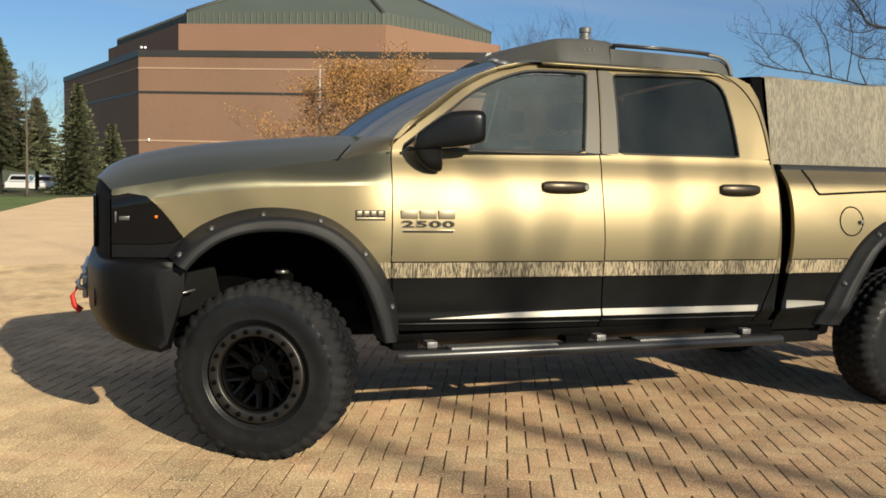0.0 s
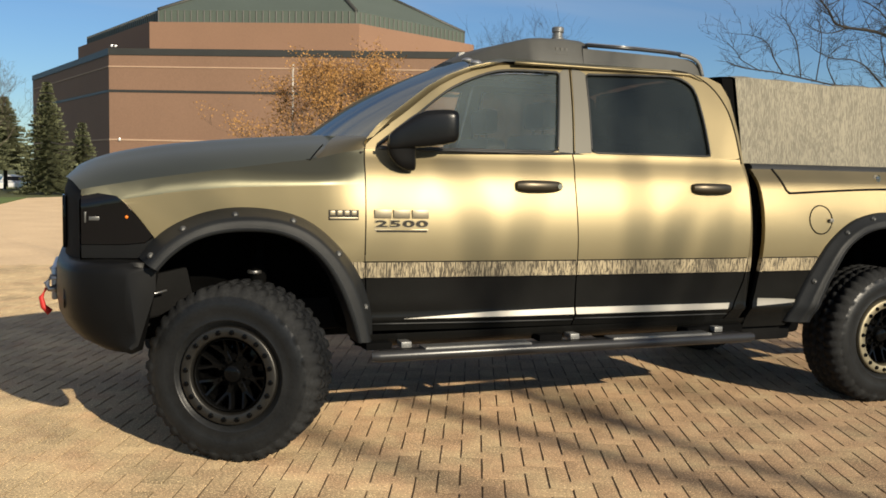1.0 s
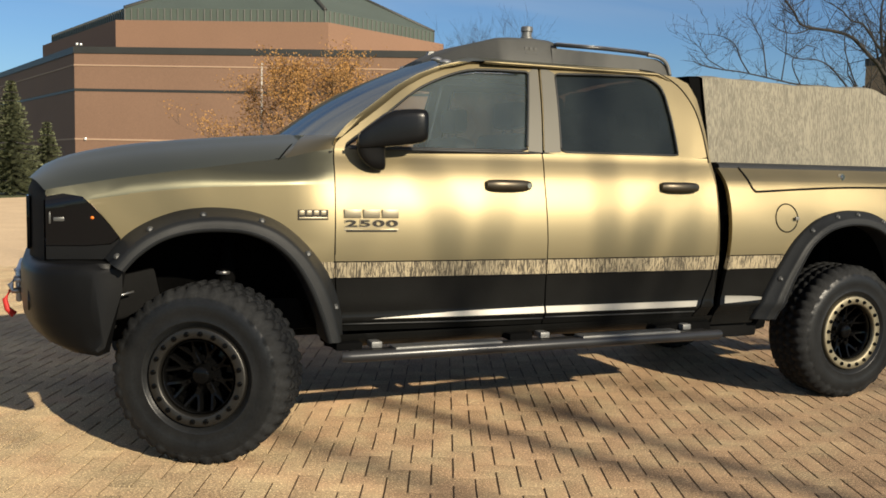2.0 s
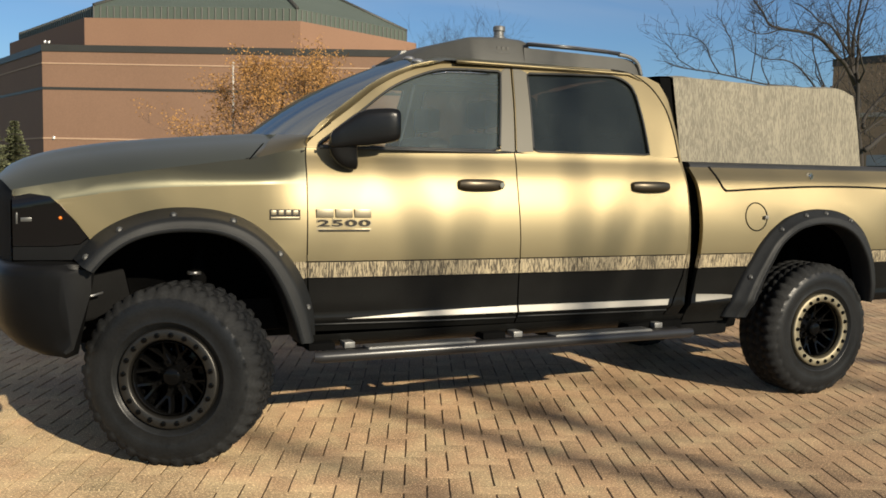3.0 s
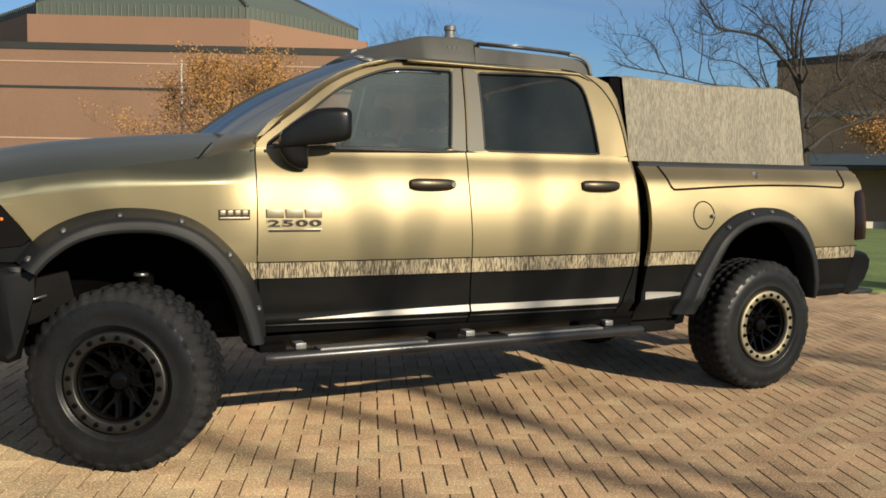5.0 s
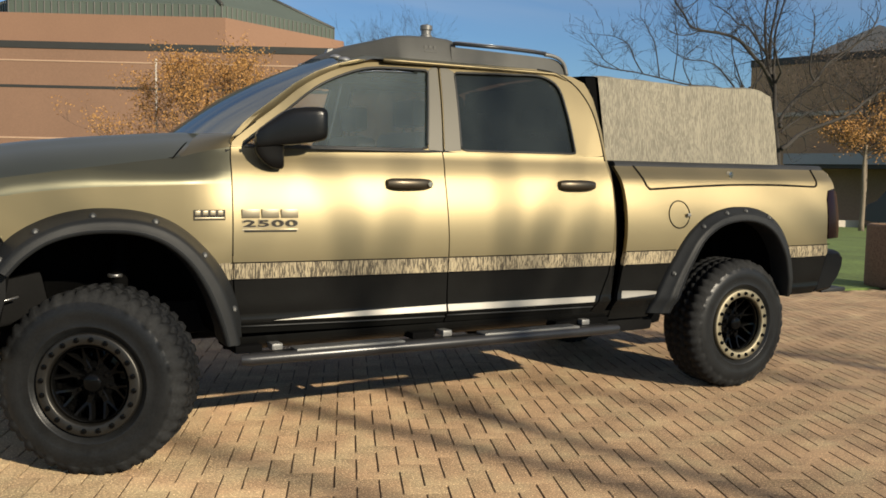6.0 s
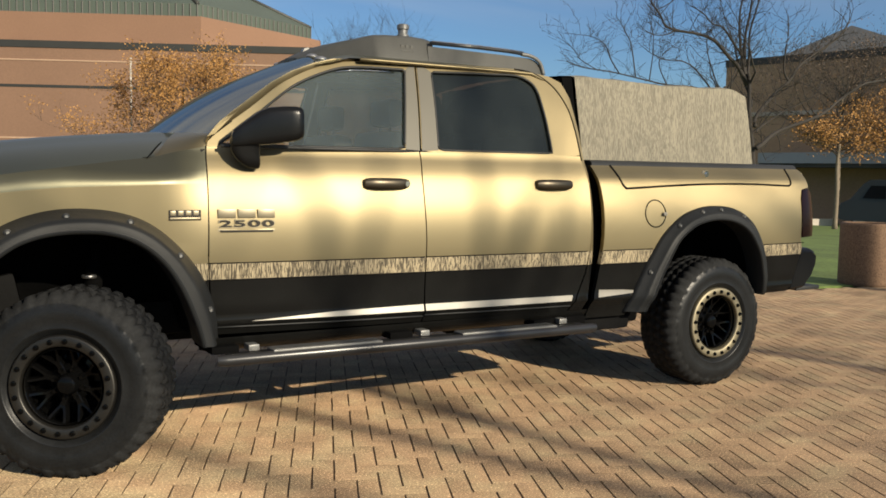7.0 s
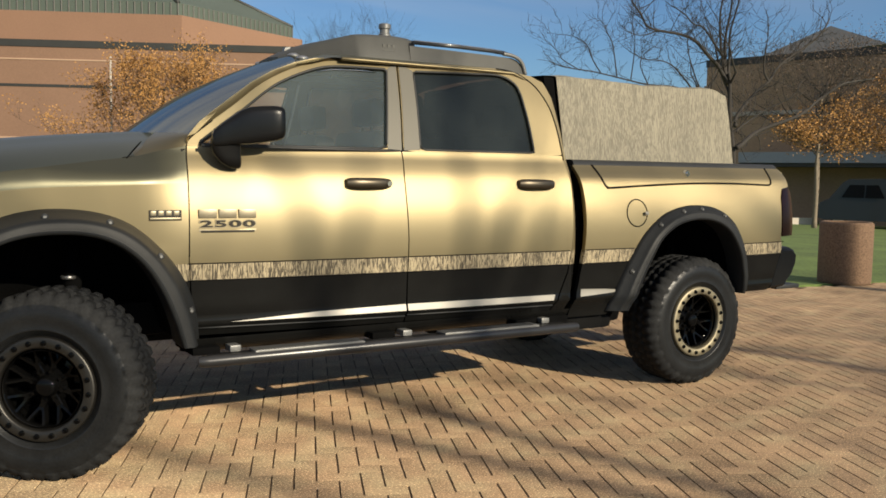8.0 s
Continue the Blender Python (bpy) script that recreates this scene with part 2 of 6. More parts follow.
EARTH = material("rough_ground", (0.08, 0.09, 0.03), 0.95, 0.0, 0.3, 0.2, 6)
BRICK = material("red_brown_brick", (0.232, 0.137, 0.088), 0.85, 0.0, 0.12, 0.25, 10)
BRICK_UP = material("orange_brown_brick", (0.262, 0.150, 0.094), 0.85, 0.0, 0.08, 0.3, 10)
DARK_BRICK = material("brown_brick", (0.42, 0.285, 0.18), 0.85, 0.0, 0.15, 0.3, 10)
STONE = material("pale_stone_course", (0.45, 0.30, 0.2), 0.8, 0.0, 0.1, 2, 20)
METAL_DARK = material("dark_bronze_metal", (0.05, 0.05, 0.045), 0.5, 0.3, 0.15, 1, 20)
ROOF = material("green_grey_roof", (0.10, 0.125, 0.10), 0.6, 0.2, 0.12, 0.4, 12)
SLATE = material("grey_sheet_roof", (0.10, 0.105, 0.105), 0.6, 0.1, 0.12, 0.4, 12)
AGGREGATE = material("exposed_aggregate_concrete", (0.165, 0.101, 0.060), 0.9, 0.0, 0.6, 45, 130, bump=0.15)
BARK = material("grey_brown_bark", (0.036, 0.031, 0.026), 0.9, 0.0, 0.3, 8, 60, bump=0.6)
YOUNG_BARK = material("young_bark", (0.11, 0.092, 0.068), 0.9, 0.0, 0.25, 8, 60, bump=0.5)
PALE_BARK = material("pale_bark", (0.21, 0.172, 0.125), 0.9, 0.0, 0.25, 8, 60, bump=0.5)
BROWN_LEAF = material("brown_leaf", (0.13, 0.088, 0.055), 0.7, 0.0, 0.25, 2, 30, random_hue=1.2, island=True)
CANOPY_EDGE = material("blue_grey_metal", (0.33, 0.36, 0.40), 0.5, 0.2, 0.1, 1, 20)
LEAF = material("orange_leaf", (0.33, 0.17, 0.048), 0.7, 0.0, 0.35, 2, 30, random_hue=1.5, island=True)
GOLD_LEAF = material("golden_leaf", (0.40, 0.21, 0.062), 0.7, 0.0, 0.25, 2, 30, random_hue=0.7, island=True)
NEEDLE = material("spruce_needles", (0.125, 0.135, 0.07), 0.8, 0.0, 0.3, 1, 20, random_hue=1.0, island=True)
WHITE = material("white_paint", (0.6, 0.6, 0.59), 0.3, 0.0, 0.05, 3, 30, coat=0.5)
VAN_PAINT = material("dark_grey_green_paint", (0.026, 0.027, 0.024), 0.35, 0.2, 0.1, 2, 30, coat=0.3)
LIGHT_WALL = material("pale_concrete", (0.5, 0.45, 0.38), 0.85, 0.0, 0.12, 1, 20)
for pane_material in (GLASS_FRONT, GLASS_DARK, GLASS_SCREEN):
    pane_material.use_backface_culling = False

# ---- building helpers ----
def part(name, bm, mat, parent=None, label="", smooth=True, angle=35.0):
    """Links a bmesh, given in world metres, as one mesh object under a thing or part. mat: one material or several."""
    mesh = bpy.data.meshes.new(name)
    for f in bm.faces:
        f.smooth = smooth
    if smooth:
        for e in bm.edges:
            if len(e.link_faces) == 2 and e.calc_face_angle(0.0) > radians(angle):
                e.smooth = False
    bm.to_mesh(mesh)
    bm.free()
    for m in (mat if isinstance(mat, (list, tuple)) else [mat]):
        mesh.materials.append(m)
    ob = new(name, mesh)
    if parent:
        ob.parent = parent
        if parent.type == "EMPTY":
            ob.matrix_parent_inverse = Matrix.Translation(-parent.location)
    return tagged(ob, label)


def box(bm, x0, x1, y0, y1, z0, z1, bevel=0.0, turn=None, mat=0):
    made = bmesh.ops.create_cube(bm, size=1.0)["verts"]
    for v in made:
        v.co = Vector((x0 + (v.co.x + 0.5) * (x1 - x0), y0 + (v.co.y + 0.5) * (y1 - y0), z0 + (v.co.z + 0.5) * (z1 - z0)))
    faces = {f for v in made for f in v.link_faces}
    for f in faces:
        f.material_index = mat
    if bevel:
        edges = {e for v in made for e in v.link_edges}
        out = bmesh.ops.bevel(bm, geom=list(edges), offset=bevel, segments=2, affect="EDGES", profile=0.6)
        made = list({v for f in out["faces"] for v in f.verts} | {v for v in made if v.is_valid})
    if turn:
        bmesh.ops.transform(bm, matrix=turn, verts=made)
    return made


def tube(bm, points, radii, sides=8, cap=True):
    """A tapered tube along points."""
    rings = []
    for i, p in enumerate(points):
        p = Vector(p)
        a, b = Vector(points[max(i - 1, 0)]), Vector(points[min(i + 1, len(points) - 1)])
        d = (b - a).normalized()
        side = d.cross(Vector((0, 0, 1)) if abs(d.z) < 0.9 else Vector((1, 0, 0))).normalized()
        up = side.cross(d)
        r = radii[i] if isinstance(radii, (list, tuple)) else radii
        rings.append([bm.verts.new(p + r * (math.cos(k * math.tau / sides) * side + math.sin(k * math.tau / sides) * up)) for k in range(sides)])
    for a, b in zip(rings, rings[1:]):
        for k in range(sides):
            bm.faces.new((a[k], a[(k + 1) % sides], b[(k + 1) % sides], b[k]))
    if cap and sides > 2:
        bm.faces.new(rings[0][::-1])
        bm.faces.new(rings[-1])
    return rings


def lathe(bm, profile, steps=48, mat=0, closed=False):
    """Turns a profile of (radius, y) about the y axis."""
    rings = [[bm.verts.new((r * math.cos(k * math.tau / steps), y, r * math.sin(k * math.tau / steps))) for k in range(steps)] for r, y in profile]
    pairs = list(zip(rings, rings[1:])) + ([(rings[-1], rings[0])] if closed else [])
    for a, b in pairs:
        for k in range(steps):
            bm.faces.new((a[k], b[k], b[(k + 1) % steps], a[(k + 1) % steps])).material_index = mat


def grid(bm, f, nu, nv):
    """A sheet of f(u, v), u and v from 0 to 1."""
    rows = [[bm.verts.new(f(i / nu, j / nv)) for j in range(nv + 1)] for i in range(nu + 1)]
    for i in range(nu):
        for j in range(nv):
            bm.faces.new((rows[i][j], rows[i + 1][j], rows[i + 1][j + 1], rows[i][j + 1]))
    return rows


def spline(points, steps=6, closed=False):
    """A Catmull-Rom line through points."""
    pts = [Vector(p) for p in points]
    n, out = len(pts), []
    for i in range(n if closed else n - 1):
        p = [pts[(i + k) % n] if closed else pts[min(max(i + k, 0), n - 1)] for k in (-1, 0, 1, 2)]
        for s in range(steps):
            t = s / steps
            out.append(0.5 * ((2 * p[1]) + (p[2] - p[0]) * t + (2 * p[0] - 5 * p[1] + 4 * p[2] - p[3]) * t * t + (3 * p[1] - p[0] - 3 * p[2] + p[3]) * t ** 3))
    if not closed:
        out.append(pts[-1])
    return out


def curve_at(table, x):
    """Smooth value of a table of (x, y) pairs at x."""
    xs, ys = [a for a, _ in table], [b for _, b in table]
    if x <= xs[0]:
        return ys[0]
    if x >= xs[-1]:
        return ys[-1]
    i = max(k for k in range(len(xs) - 1) if xs[k] <= x)
    h = xs[i + 1] - xs[i]
    t = (x - xs[i]) / h
    slope = [(ys[min(k + 1, len(xs) - 1)] - ys[max(k - 1, 0)]) / (xs[min(k + 1, len(xs) - 1)] - xs[max(k - 1, 0)]) for k in (i, i + 1)]
    return (2 * t ** 3 - 3 * t * t + 1) * ys[i] + (t ** 3 - 2 * t * t + t) * h * slope[0] + (3 * t * t - 2 * t ** 3) * ys[i + 1] + (t ** 3 - t * t) * h * slope[1]


def smoothstep(a, b, x):
    t = min(max((x - a) / (b - a), 0.0), 1.0)
    return t * t * (3 - 2 * t)


def empty(name, label, category, group="", at=(0, 0, 0)):
    ob = new(name)
    ob.location = at
    return tagged(ob, label, category, group)

# ---- the setting ----
def ground_z(x, y):
    """The yard is level; past the kerb beyond the truck's tail the lawn falls away."""
    right = -0.035 * max(0.0, min(x, 60) - 11.0) * smoothstep(11, 14, x)
    return right - 1.2 * smoothstep(46, 62, y) * smoothstep(6, -2, x)


def make_ground():
    bm = bmesh.new()
    xs = [-2500, -600, -150, -60, -30, -15, -8, -2, 0, 2, 6, 9, 10, 11, 12, 13, 14, 16, 20, 30, 45, 60, 120, 400, 2500]
    ys = [-2500, -500, -120, -40, -15, -5, 2, 8, 20, 40, 46, 50, 54, 58, 62, 80, 200, 700, 2500]
    rows = [[bm.verts.new((x, y, ground_z(x, y) - 0.06)) for y in ys] for x in xs]
    for i in range(len(xs) - 1):
        for j in range(len(ys) - 1):
            bm.faces.new((rows[i][j], rows[i + 1][j], rows[i + 1][j + 1], rows[i][j + 1]))
    tagged(part("ground", bm, EARTH), "rough grass ground that runs out to the horizon", "ground", kind="structure")


def sheet(name, outline, z, mat, label, category, thick=0.05, cells=0):
    """A flat slab with an outline in plan, following the fall of the ground."""
    bm = bmesh.new()
    f = bm.faces.new([bm.verts.new((x, y, 0)) for x, y in outline])
    if f.normal.z < 0:
        f.normal_flip()
    f.normal_update()
    if cells:
        for axis in (0, 1):
            lo, hi = min(p[axis] for p in outline), max(p[axis] for p in outline)
            for k in range(1, cells):
                co, no = [0, 0, 0], [0, 0, 0]
                co[axis], no[axis] = lo + (hi - lo) * k / cells, 1
                bmesh.ops.bisect_plane(bm, geom=bm.verts[:] + bm.edges[:] + bm.faces[:], plane_co=co, plane_no=no)
    out = bmesh.ops.extrude_face_region(bm, geom=bm.faces[:])
    top = {v for v in out["geom"] if isinstance(v, bmesh.types.BMVert)}
    for v in bm.verts:
        v.co.z = ground_z(v.co.x, v.co.y) + z - (0 if v in top else thick)
    bmesh.ops.recalc_face_normals(bm, faces=bm.faces)
    return tagged(part(name, bm, mat, smooth=False), label, category, kind="structure")


make_ground()
plaza = sheet("pavement", [(-60, -40), (8.75, -40), (8.75, 2.2), (8.75, 46), (-1.5, 46), (-1.0, 36), (-2.9, 33.0), (-3.7, 22.0), (-14, 16), (-60, 10)], -0.005, JOINT, "tan clay pavers laid in a herringbone bond", "pavement")
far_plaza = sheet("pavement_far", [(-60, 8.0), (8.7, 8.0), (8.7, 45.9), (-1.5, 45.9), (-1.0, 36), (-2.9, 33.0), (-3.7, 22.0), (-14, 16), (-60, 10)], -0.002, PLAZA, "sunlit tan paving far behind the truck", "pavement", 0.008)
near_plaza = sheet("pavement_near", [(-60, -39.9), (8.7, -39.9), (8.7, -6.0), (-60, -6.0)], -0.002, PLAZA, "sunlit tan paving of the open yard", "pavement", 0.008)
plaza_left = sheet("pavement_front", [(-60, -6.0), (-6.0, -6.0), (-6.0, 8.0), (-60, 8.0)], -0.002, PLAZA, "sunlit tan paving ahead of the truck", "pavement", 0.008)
plaza_right = sheet("pavement_drive", [(8.75, -40), (13.5, -40), (13.5, 1.79), (8.75, 2.2)], -0.005, JOINT, "tan clay pavers past the tail of the truck", "pavement")
drive_far = sheet("pavement_drive_far", [(13.5, -40), (70, -40), (70, -4), (14.0, 1.75), (13.5, 1.79)], -0.002, PLAZA, "paved drive beyond the planter", "pavement")
lawn = sheet("lawn", [(8.75, 2.2), (14.0, 1.75), (70, -4), (70, 60), (8.75, 60)], 0.02, GRASS, "mown green lawn behind the planter", "lawn", 0.06, 14)
lawn_left = sheet("lawn_far", [(-60, 10), (-14, 16), (-3.7, 22.0), (-2.9, 33.0), (-60, 34)], 0.02, GRASS, "strip of green lawn before the spruces", "lawn")
bed_left = sheet("planting_bed", [(-60, 34), (-2.9, 33.0), (-1.0, 36), (-1.5, 45.9), (-60, 45.9)], 0.0, EARTH, "dark mulched bed under the spruces", "planting bed")


def wall_run(name, corners, z0, z1, mat, parent, label="", thick=0.4):
    """A wall of some thickness along a run of corners in plan, its outer face on the corners."""
    bm = bmesh.new()
    pts = [Vector((x, y, 0)) for x, y in corners]
    norm = []
    for a, b in zip(pts, pts[1:]):
        d = (b - a).normalized()
        norm.append(Vector((-d.y, d.x, 0)))
    inner = []
    for i, p in enumerate(pts):
        n0, n1 = norm[max(i - 1, 0)], norm[min(i, len(norm) - 1)]
        m = (n0 + n1).normalized()
        inner.append(p + m * thick / max(m.dot(n1), 0.3))
    rings = [[bm.verts.new(Vector((p.x, p.y, z))) for p, z in ((o, z0), (o, z1), (i, z1), (i, z0))] for o, i in zip(pts, inner)]
    for a, b in zip(rings, rings[1:]):
        for k in range(4):
            bm.faces.new((a[k], b[k], b[(k + 1) % 4], a[(k + 1) % 4]))
    bm.faces.new(rings[0])
    bm.faces.new(rings[-1][::-1])
    bmesh.ops.recalc_face_normals(bm, faces=bm.faces)
    return part(name, bm, mat, parent, label, smooth=False)


def offset_run(corners, d):
    """The run of corners moved outwards by d (to the right of its direction)."""
    out, pts = [], [Vector((x, y, 0)) for x, y in corners]
    for i, p in enumerate(pts):
        a, b = pts[max(i - 1, 0)], pts[min(i + 1, len(pts) - 1)]
        n0 = (p - a).normalized() if i else (b - p).normalized()
        n1 = (b - p).normalized() if i < len(pts) - 1 else n0
        m = (Vector((n0.y, -n0.x, 0)) + Vector((n1.y, -n1.x, 0))).normalized()
        q = p + m * d / max(m.dot(Vector((n1.y, -n1.x, 0))), 0.3)
        out.append((q.x, q.y))
    return out


def brick_hall():
    hall = empty("brick_building", "large windowless red-brown brick hall with a green hipped roof", "building", at=(8, 60, 0))
    low = [(-4.98, 77.93), (0.49, 55.31), (24.0, 43.78), (45.0, 54.0)]
    up = [(-1.44, 73.8), (3.0, 57.42), (15.23, 51.42), (25.3, 56.75), (29.0, 67.0)]
    parts = [wall_run("wall", low, -1.5, 8.02, BRICK, hall), wall_run("parapet", offset_run(low, 0.05), 8.02, 8.42, METAL_DARK, hall, "dark metal parapet band", 0.5),
             wall_run("upper_wall", up, 8.0, 10.5, BRICK_UP, hall, "orange-brown brick upper storey"),
             wall_run("string_course", offset_run(low, 0.03), 7.28, 7.36, STONE, hall, "pale stone course", 0.1),
             wall_run("groove_course", offset_run(low, 0.02), 5.76, 5.92, METAL_DARK, hall, "dark recessed course", 0.1),
             wall_run("lower_course", offset_run(low, 0.03), 2.82, 2.92, STONE, hall, "pale stone course", 0.1),
             wall_run("fascia", offset_run(up, -0.7), 10.4, 11.38, ROOF, hall, "ribbed green-grey metal fascia")]
    eave = offset_run(up, -0.7)
    bm = bmesh.new()
    apex = bm.verts.new((15.5, 66.0, 17.2))
    ev = [bm.verts.new((x, y, 11.38)) for x, y in eave]
    back = [bm.verts.new((x, y, 11.38)) for x, y in ((26, 78), (8, 84))]
    ring = ev + back
    for a, b in zip(ring, ring[1:] + ring[:1]):
        bm.faces.new((a, b, apex))
    parts.append(part("roof", bm, ROOF, hall, "green-grey hipped metal roof", smooth=False))
    roof_low = bmesh.new()
    flat = [(-4.98, 77.93), (0.49, 55.31), (24.0, 43.78), (45.0, 54.0), (30, 80), (8, 88)]
    roof_low.faces.new([roof_low.verts.new((x, y, 7.9)) for x, y in flat])
    parts.append(part("flat_roof", roof_low, METAL_DARK, hall, smooth=False))
    for a, b in zip(eave, eave[1:]):
        length = (Vector(a) - Vector(b)).length
        n = int(length / 0.42)
        bm = bmesh.new()
        for k in range(n):
            x, y = a[0] + (b[0] - a[0]) * k / n, a[1] + (b[1] - a[1]) * k / n
            box(bm, x - 0.03, x + 0.03, y - 0.06, y + 0.02, 10.42, 11.36)
        parts.append(tagged(part("fascia_ribs", bm, METAL_DARK, hall, smooth=False), kind="stuff"))
    hip = bmesh.new()
    for x, y in eave[1:4]:
        tube(hip, [(x, y, 11.4), (15.5, 66, 17.25)], 0.14, 6)
    parts.append(part("hip_cap", hip, METAL_DARK, hall))
    lamp = bmesh.new()
    box(lamp, 1.0, 1.13, 54.9, 55.05, 2.80, 2.97, 0.03)
    parts.append(part("wall_lamp", lamp, CLEAR_LENS, hall, "small white wall lamp"))
    flood = bmesh.new()
    for k in range(2):
        box(flood, 0.6 + 0.22 * k, 0.73 + 0.22 * k, 55.2, 55.5, 8.5, 8.64, 0.03)
    parts.append(part("floodlight", flood, CLEAR_LENS, hall, "pair of small roof floodlights"))


def far_hall():
    hall = empty("dark_building", "shaded brown brick building with a low grey roof", "building", at=(48, 26, -1.2))
    run = [(52.0, 40.2), (40.0, 32.4), (44.5, 12.0), (60, 2)]
    parts = [wall_run("wall", run, -2, 7.5, DARK_BRICK, hall), wall_run("parapet", offset_run(run, 0.05), 7.5, 7.9, METAL_DARK, hall, "dark metal parapet", 0.5),
             wall_run("ledge", offset_run([(40.0, 32.4), (41.4, 26.1)], 0.12), 4.68, 4.9, LIGHT_WALL, hall, "pale sunlit ledge", 0.2),
             wall_run("canopy", [(38.5, 28.5), (41.0, 8.0)], 1.85, 2.55, METAL_DARK, hall, "dark canopy over the drive", 3.0),
             wall_run("canopy_edge", [(38.4, 28.5), (40.9, 8.0)], 2.05, 2.6, CANOPY_EDGE, hall, "pale blue-grey canopy edge", 0.1),
             wall_run("low_wall", [(33.9, 22.6), (36.0, 21.75)], -1.6, -0.53, LIGHT_WALL, hall, "pale low wall", 0.2)]
    bm = bmesh.new()
    ring = [bm.verts.new(c) for c in ((43, 32, 8.0), (46, 25.2, 8.6), (57, 27, 8), (54, 37, 8))]
    top = bm.verts.new((48, 30.27, 10.35))
    for a, b in zip(ring, ring[1:] + ring[:1]):
        bm.faces.new((a, b, top))
    parts.append(part("roof", bm, SLATE, hall, "low grey hipped roof", smooth=False))


brick_hall()
far_hall()

# ---- the pickup truck ----
# x runs from the front axle to the tail, y = 0 is its middle, the camera's side is -y
R_TYRE, R_RING, REAR = 0.415, 0.228, 3.88
SIDE = [(0.50, 0.948), (0.56, 0.962), (0.600, 0.985), (0.618, 0.9985), (0.622, 1.000), (0.655, 0.9915), (0.659, 0.9908), (0.68, 0.9895), (0.76, 0.988), (0.83, 0.990), (0.90, 0.9935), (1.0, 0.992), (1.08, 0.987), (1.15, 0.9785),
        (1.20, 0.9695), (1.25, 0.9585), (1.30, 0.946), (1.34, 0.9335), (1.38, 0.917), (1.42, 0.899), (1.44, 0.8915), (1.46, 0.886), (1.70, 0.803), (1.93, 0.716), (1.97, 0.70)]
SEAM = [(-0.72, 1.225), (-0.60, 1.25), (-0.35, 1.295), (0.06, 1.355), (0.34, 1.39), (0.40, 1.44), (0.62, 1.46)]
CREST = [(-0.77, 1.245), (-0.74, 1.295), (-0.70, 1.335), (-0.58, 1.385), (-0.30, 1.445), (0.05, 1.487), (0.52, 1.525), (0.7, 1.53)]


def plan_taper(x):
    """How much the body draws in towards the front."""
    return (0.0145 * (3.1 - x) ** 2 if x < 3.1 else 0.0) + (0.031 * (0.9 - x) ** 2 if x < 0.9 else 0.0)


def fender_crease(x):
    """Height of the line along which the fender breaks over to its top."""
    return 1.254 + (0.041 * x if x > 0 else 0.075 * x - 0.11 * x * x)


def half_width(x, z):
    """Half the width of the body at x along the truck and height z."""
    w = curve_at(SIDE, z)
    if 0.56 < z < 0.70:
        w -= 0.012 * (1 - smoothstep(0.72, 1.35, x) * smoothstep(3.3, 3.0, x)) * smoothstep(0.70, 0.64, z)
    if x < 0.6:
        zc = fender_crease(x)
        low = min(z, zc)
        fender = min(w, 0.995) if z < 1.0 else 0.992 - 0.002 * ((low - 1.0) / 0.3) ** 2
        if z > zc:
            soft = 0.065 + 0.065 * smoothstep(0.45, -0.3, x)
            past = z - zc
            past = past * past / (2 * soft) if past < soft else past - soft / 2
            dz = min(past, 0.16)
            fender -= 1.25 * dz + 1.5 * dz * dz + 1.2 * max(past - 0.16, 0.0)
        k = smoothstep(0.40, 0.62, x)
        w = w * k + fender * (1 - k)
    w -= plan_taper(x)
    if x > 4.2:
        w -= 0.05 * ((x - 4.2) / 0.6) ** 2 + 0.8 * max(0.0, x - 4.70) ** 2
    return w


def skin(name, outline, mats, parent, side, label="", cuts_x=0.08, cuts_z=0.03, proud=0.0, thick=0.03, width=half_width, zones=(), ridge=None):
    """A body panel: an outline in x and z laid on the curved side of the truck. zones: heights at which the paint changes."""
    bm = bmesh.new()
    bm.faces.new([bm.verts.new((x, 0, z)) for x, z in outline])
    creases = (0.60, 0.62, 0.657, 1.2545, 1.335, 1.36, 1.39, 1.415, 1.435)
    lo, hi = [min(p[k] for p in outline) for k in (0, 1)], [max(p[k] for p in outline) for k in (0, 1)]
    for axis, k, step in ((0, 0, cuts_x), (2, 1, cuts_z)):
        values = [lo[k] + step * i for i in range(1, int((hi[k] - lo[k]) / step) + 1)]
        values = [v for v in values if v < hi[k] - 0.004] + ([z for z in (*zones, *(creases if zones else ())) if lo[k] < z < hi[k]] if axis == 2 else [])
        for v in values:
            co, no = [0, 0, 0], [0, 0, 0]
            co[axis], no[axis] = v, 1
            bmesh.ops.bisect_plane(bm, geom=bm.verts[:] + bm.edges[:] + bm.faces[:], plane_co=co, plane_no=no, dist=0.0004)
    if ridge:
        for v in bm.verts:
            if not v.is_boundary:
                v.co.z += (ridge(v.co.x) - 1.2545) * max(0.0, 1 - abs(v.co.z - 1.2545) / 0.09)
    for v in bm.verts:
        v.co.y = side * (width(v.co.x, v.co.z) + proud)
    bmesh.ops.triangulate(bm, faces=[f for f in bm.faces if len(f.verts) > 4])
    for f in bm.faces:
        mid = f.calc_center_median()
        z = mid.z - (ridge(mid.x) - 1.2545 if ridge and mid.z > 1.1 else 0.0)
        f.material_index = min(sum(1 for q in zones if z > q), len(mats) - 1) if isinstance(mats, (list, tuple)) else 0
        f.normal_update()
        if f.normal.y * side < 0:
            f.normal_flip()
    if thick:
        rim = [e for e in bm.edges if len(e.link_faces) == 1]
        out = bmesh.ops.extrude_edge_only(bm, edges=rim)["geom"]
        for v in out:
            if isinstance(v, bmesh.types.BMVert):
                v.co.y -= side * thick
    return part(name, bm, mats, parent, label, angle=50)


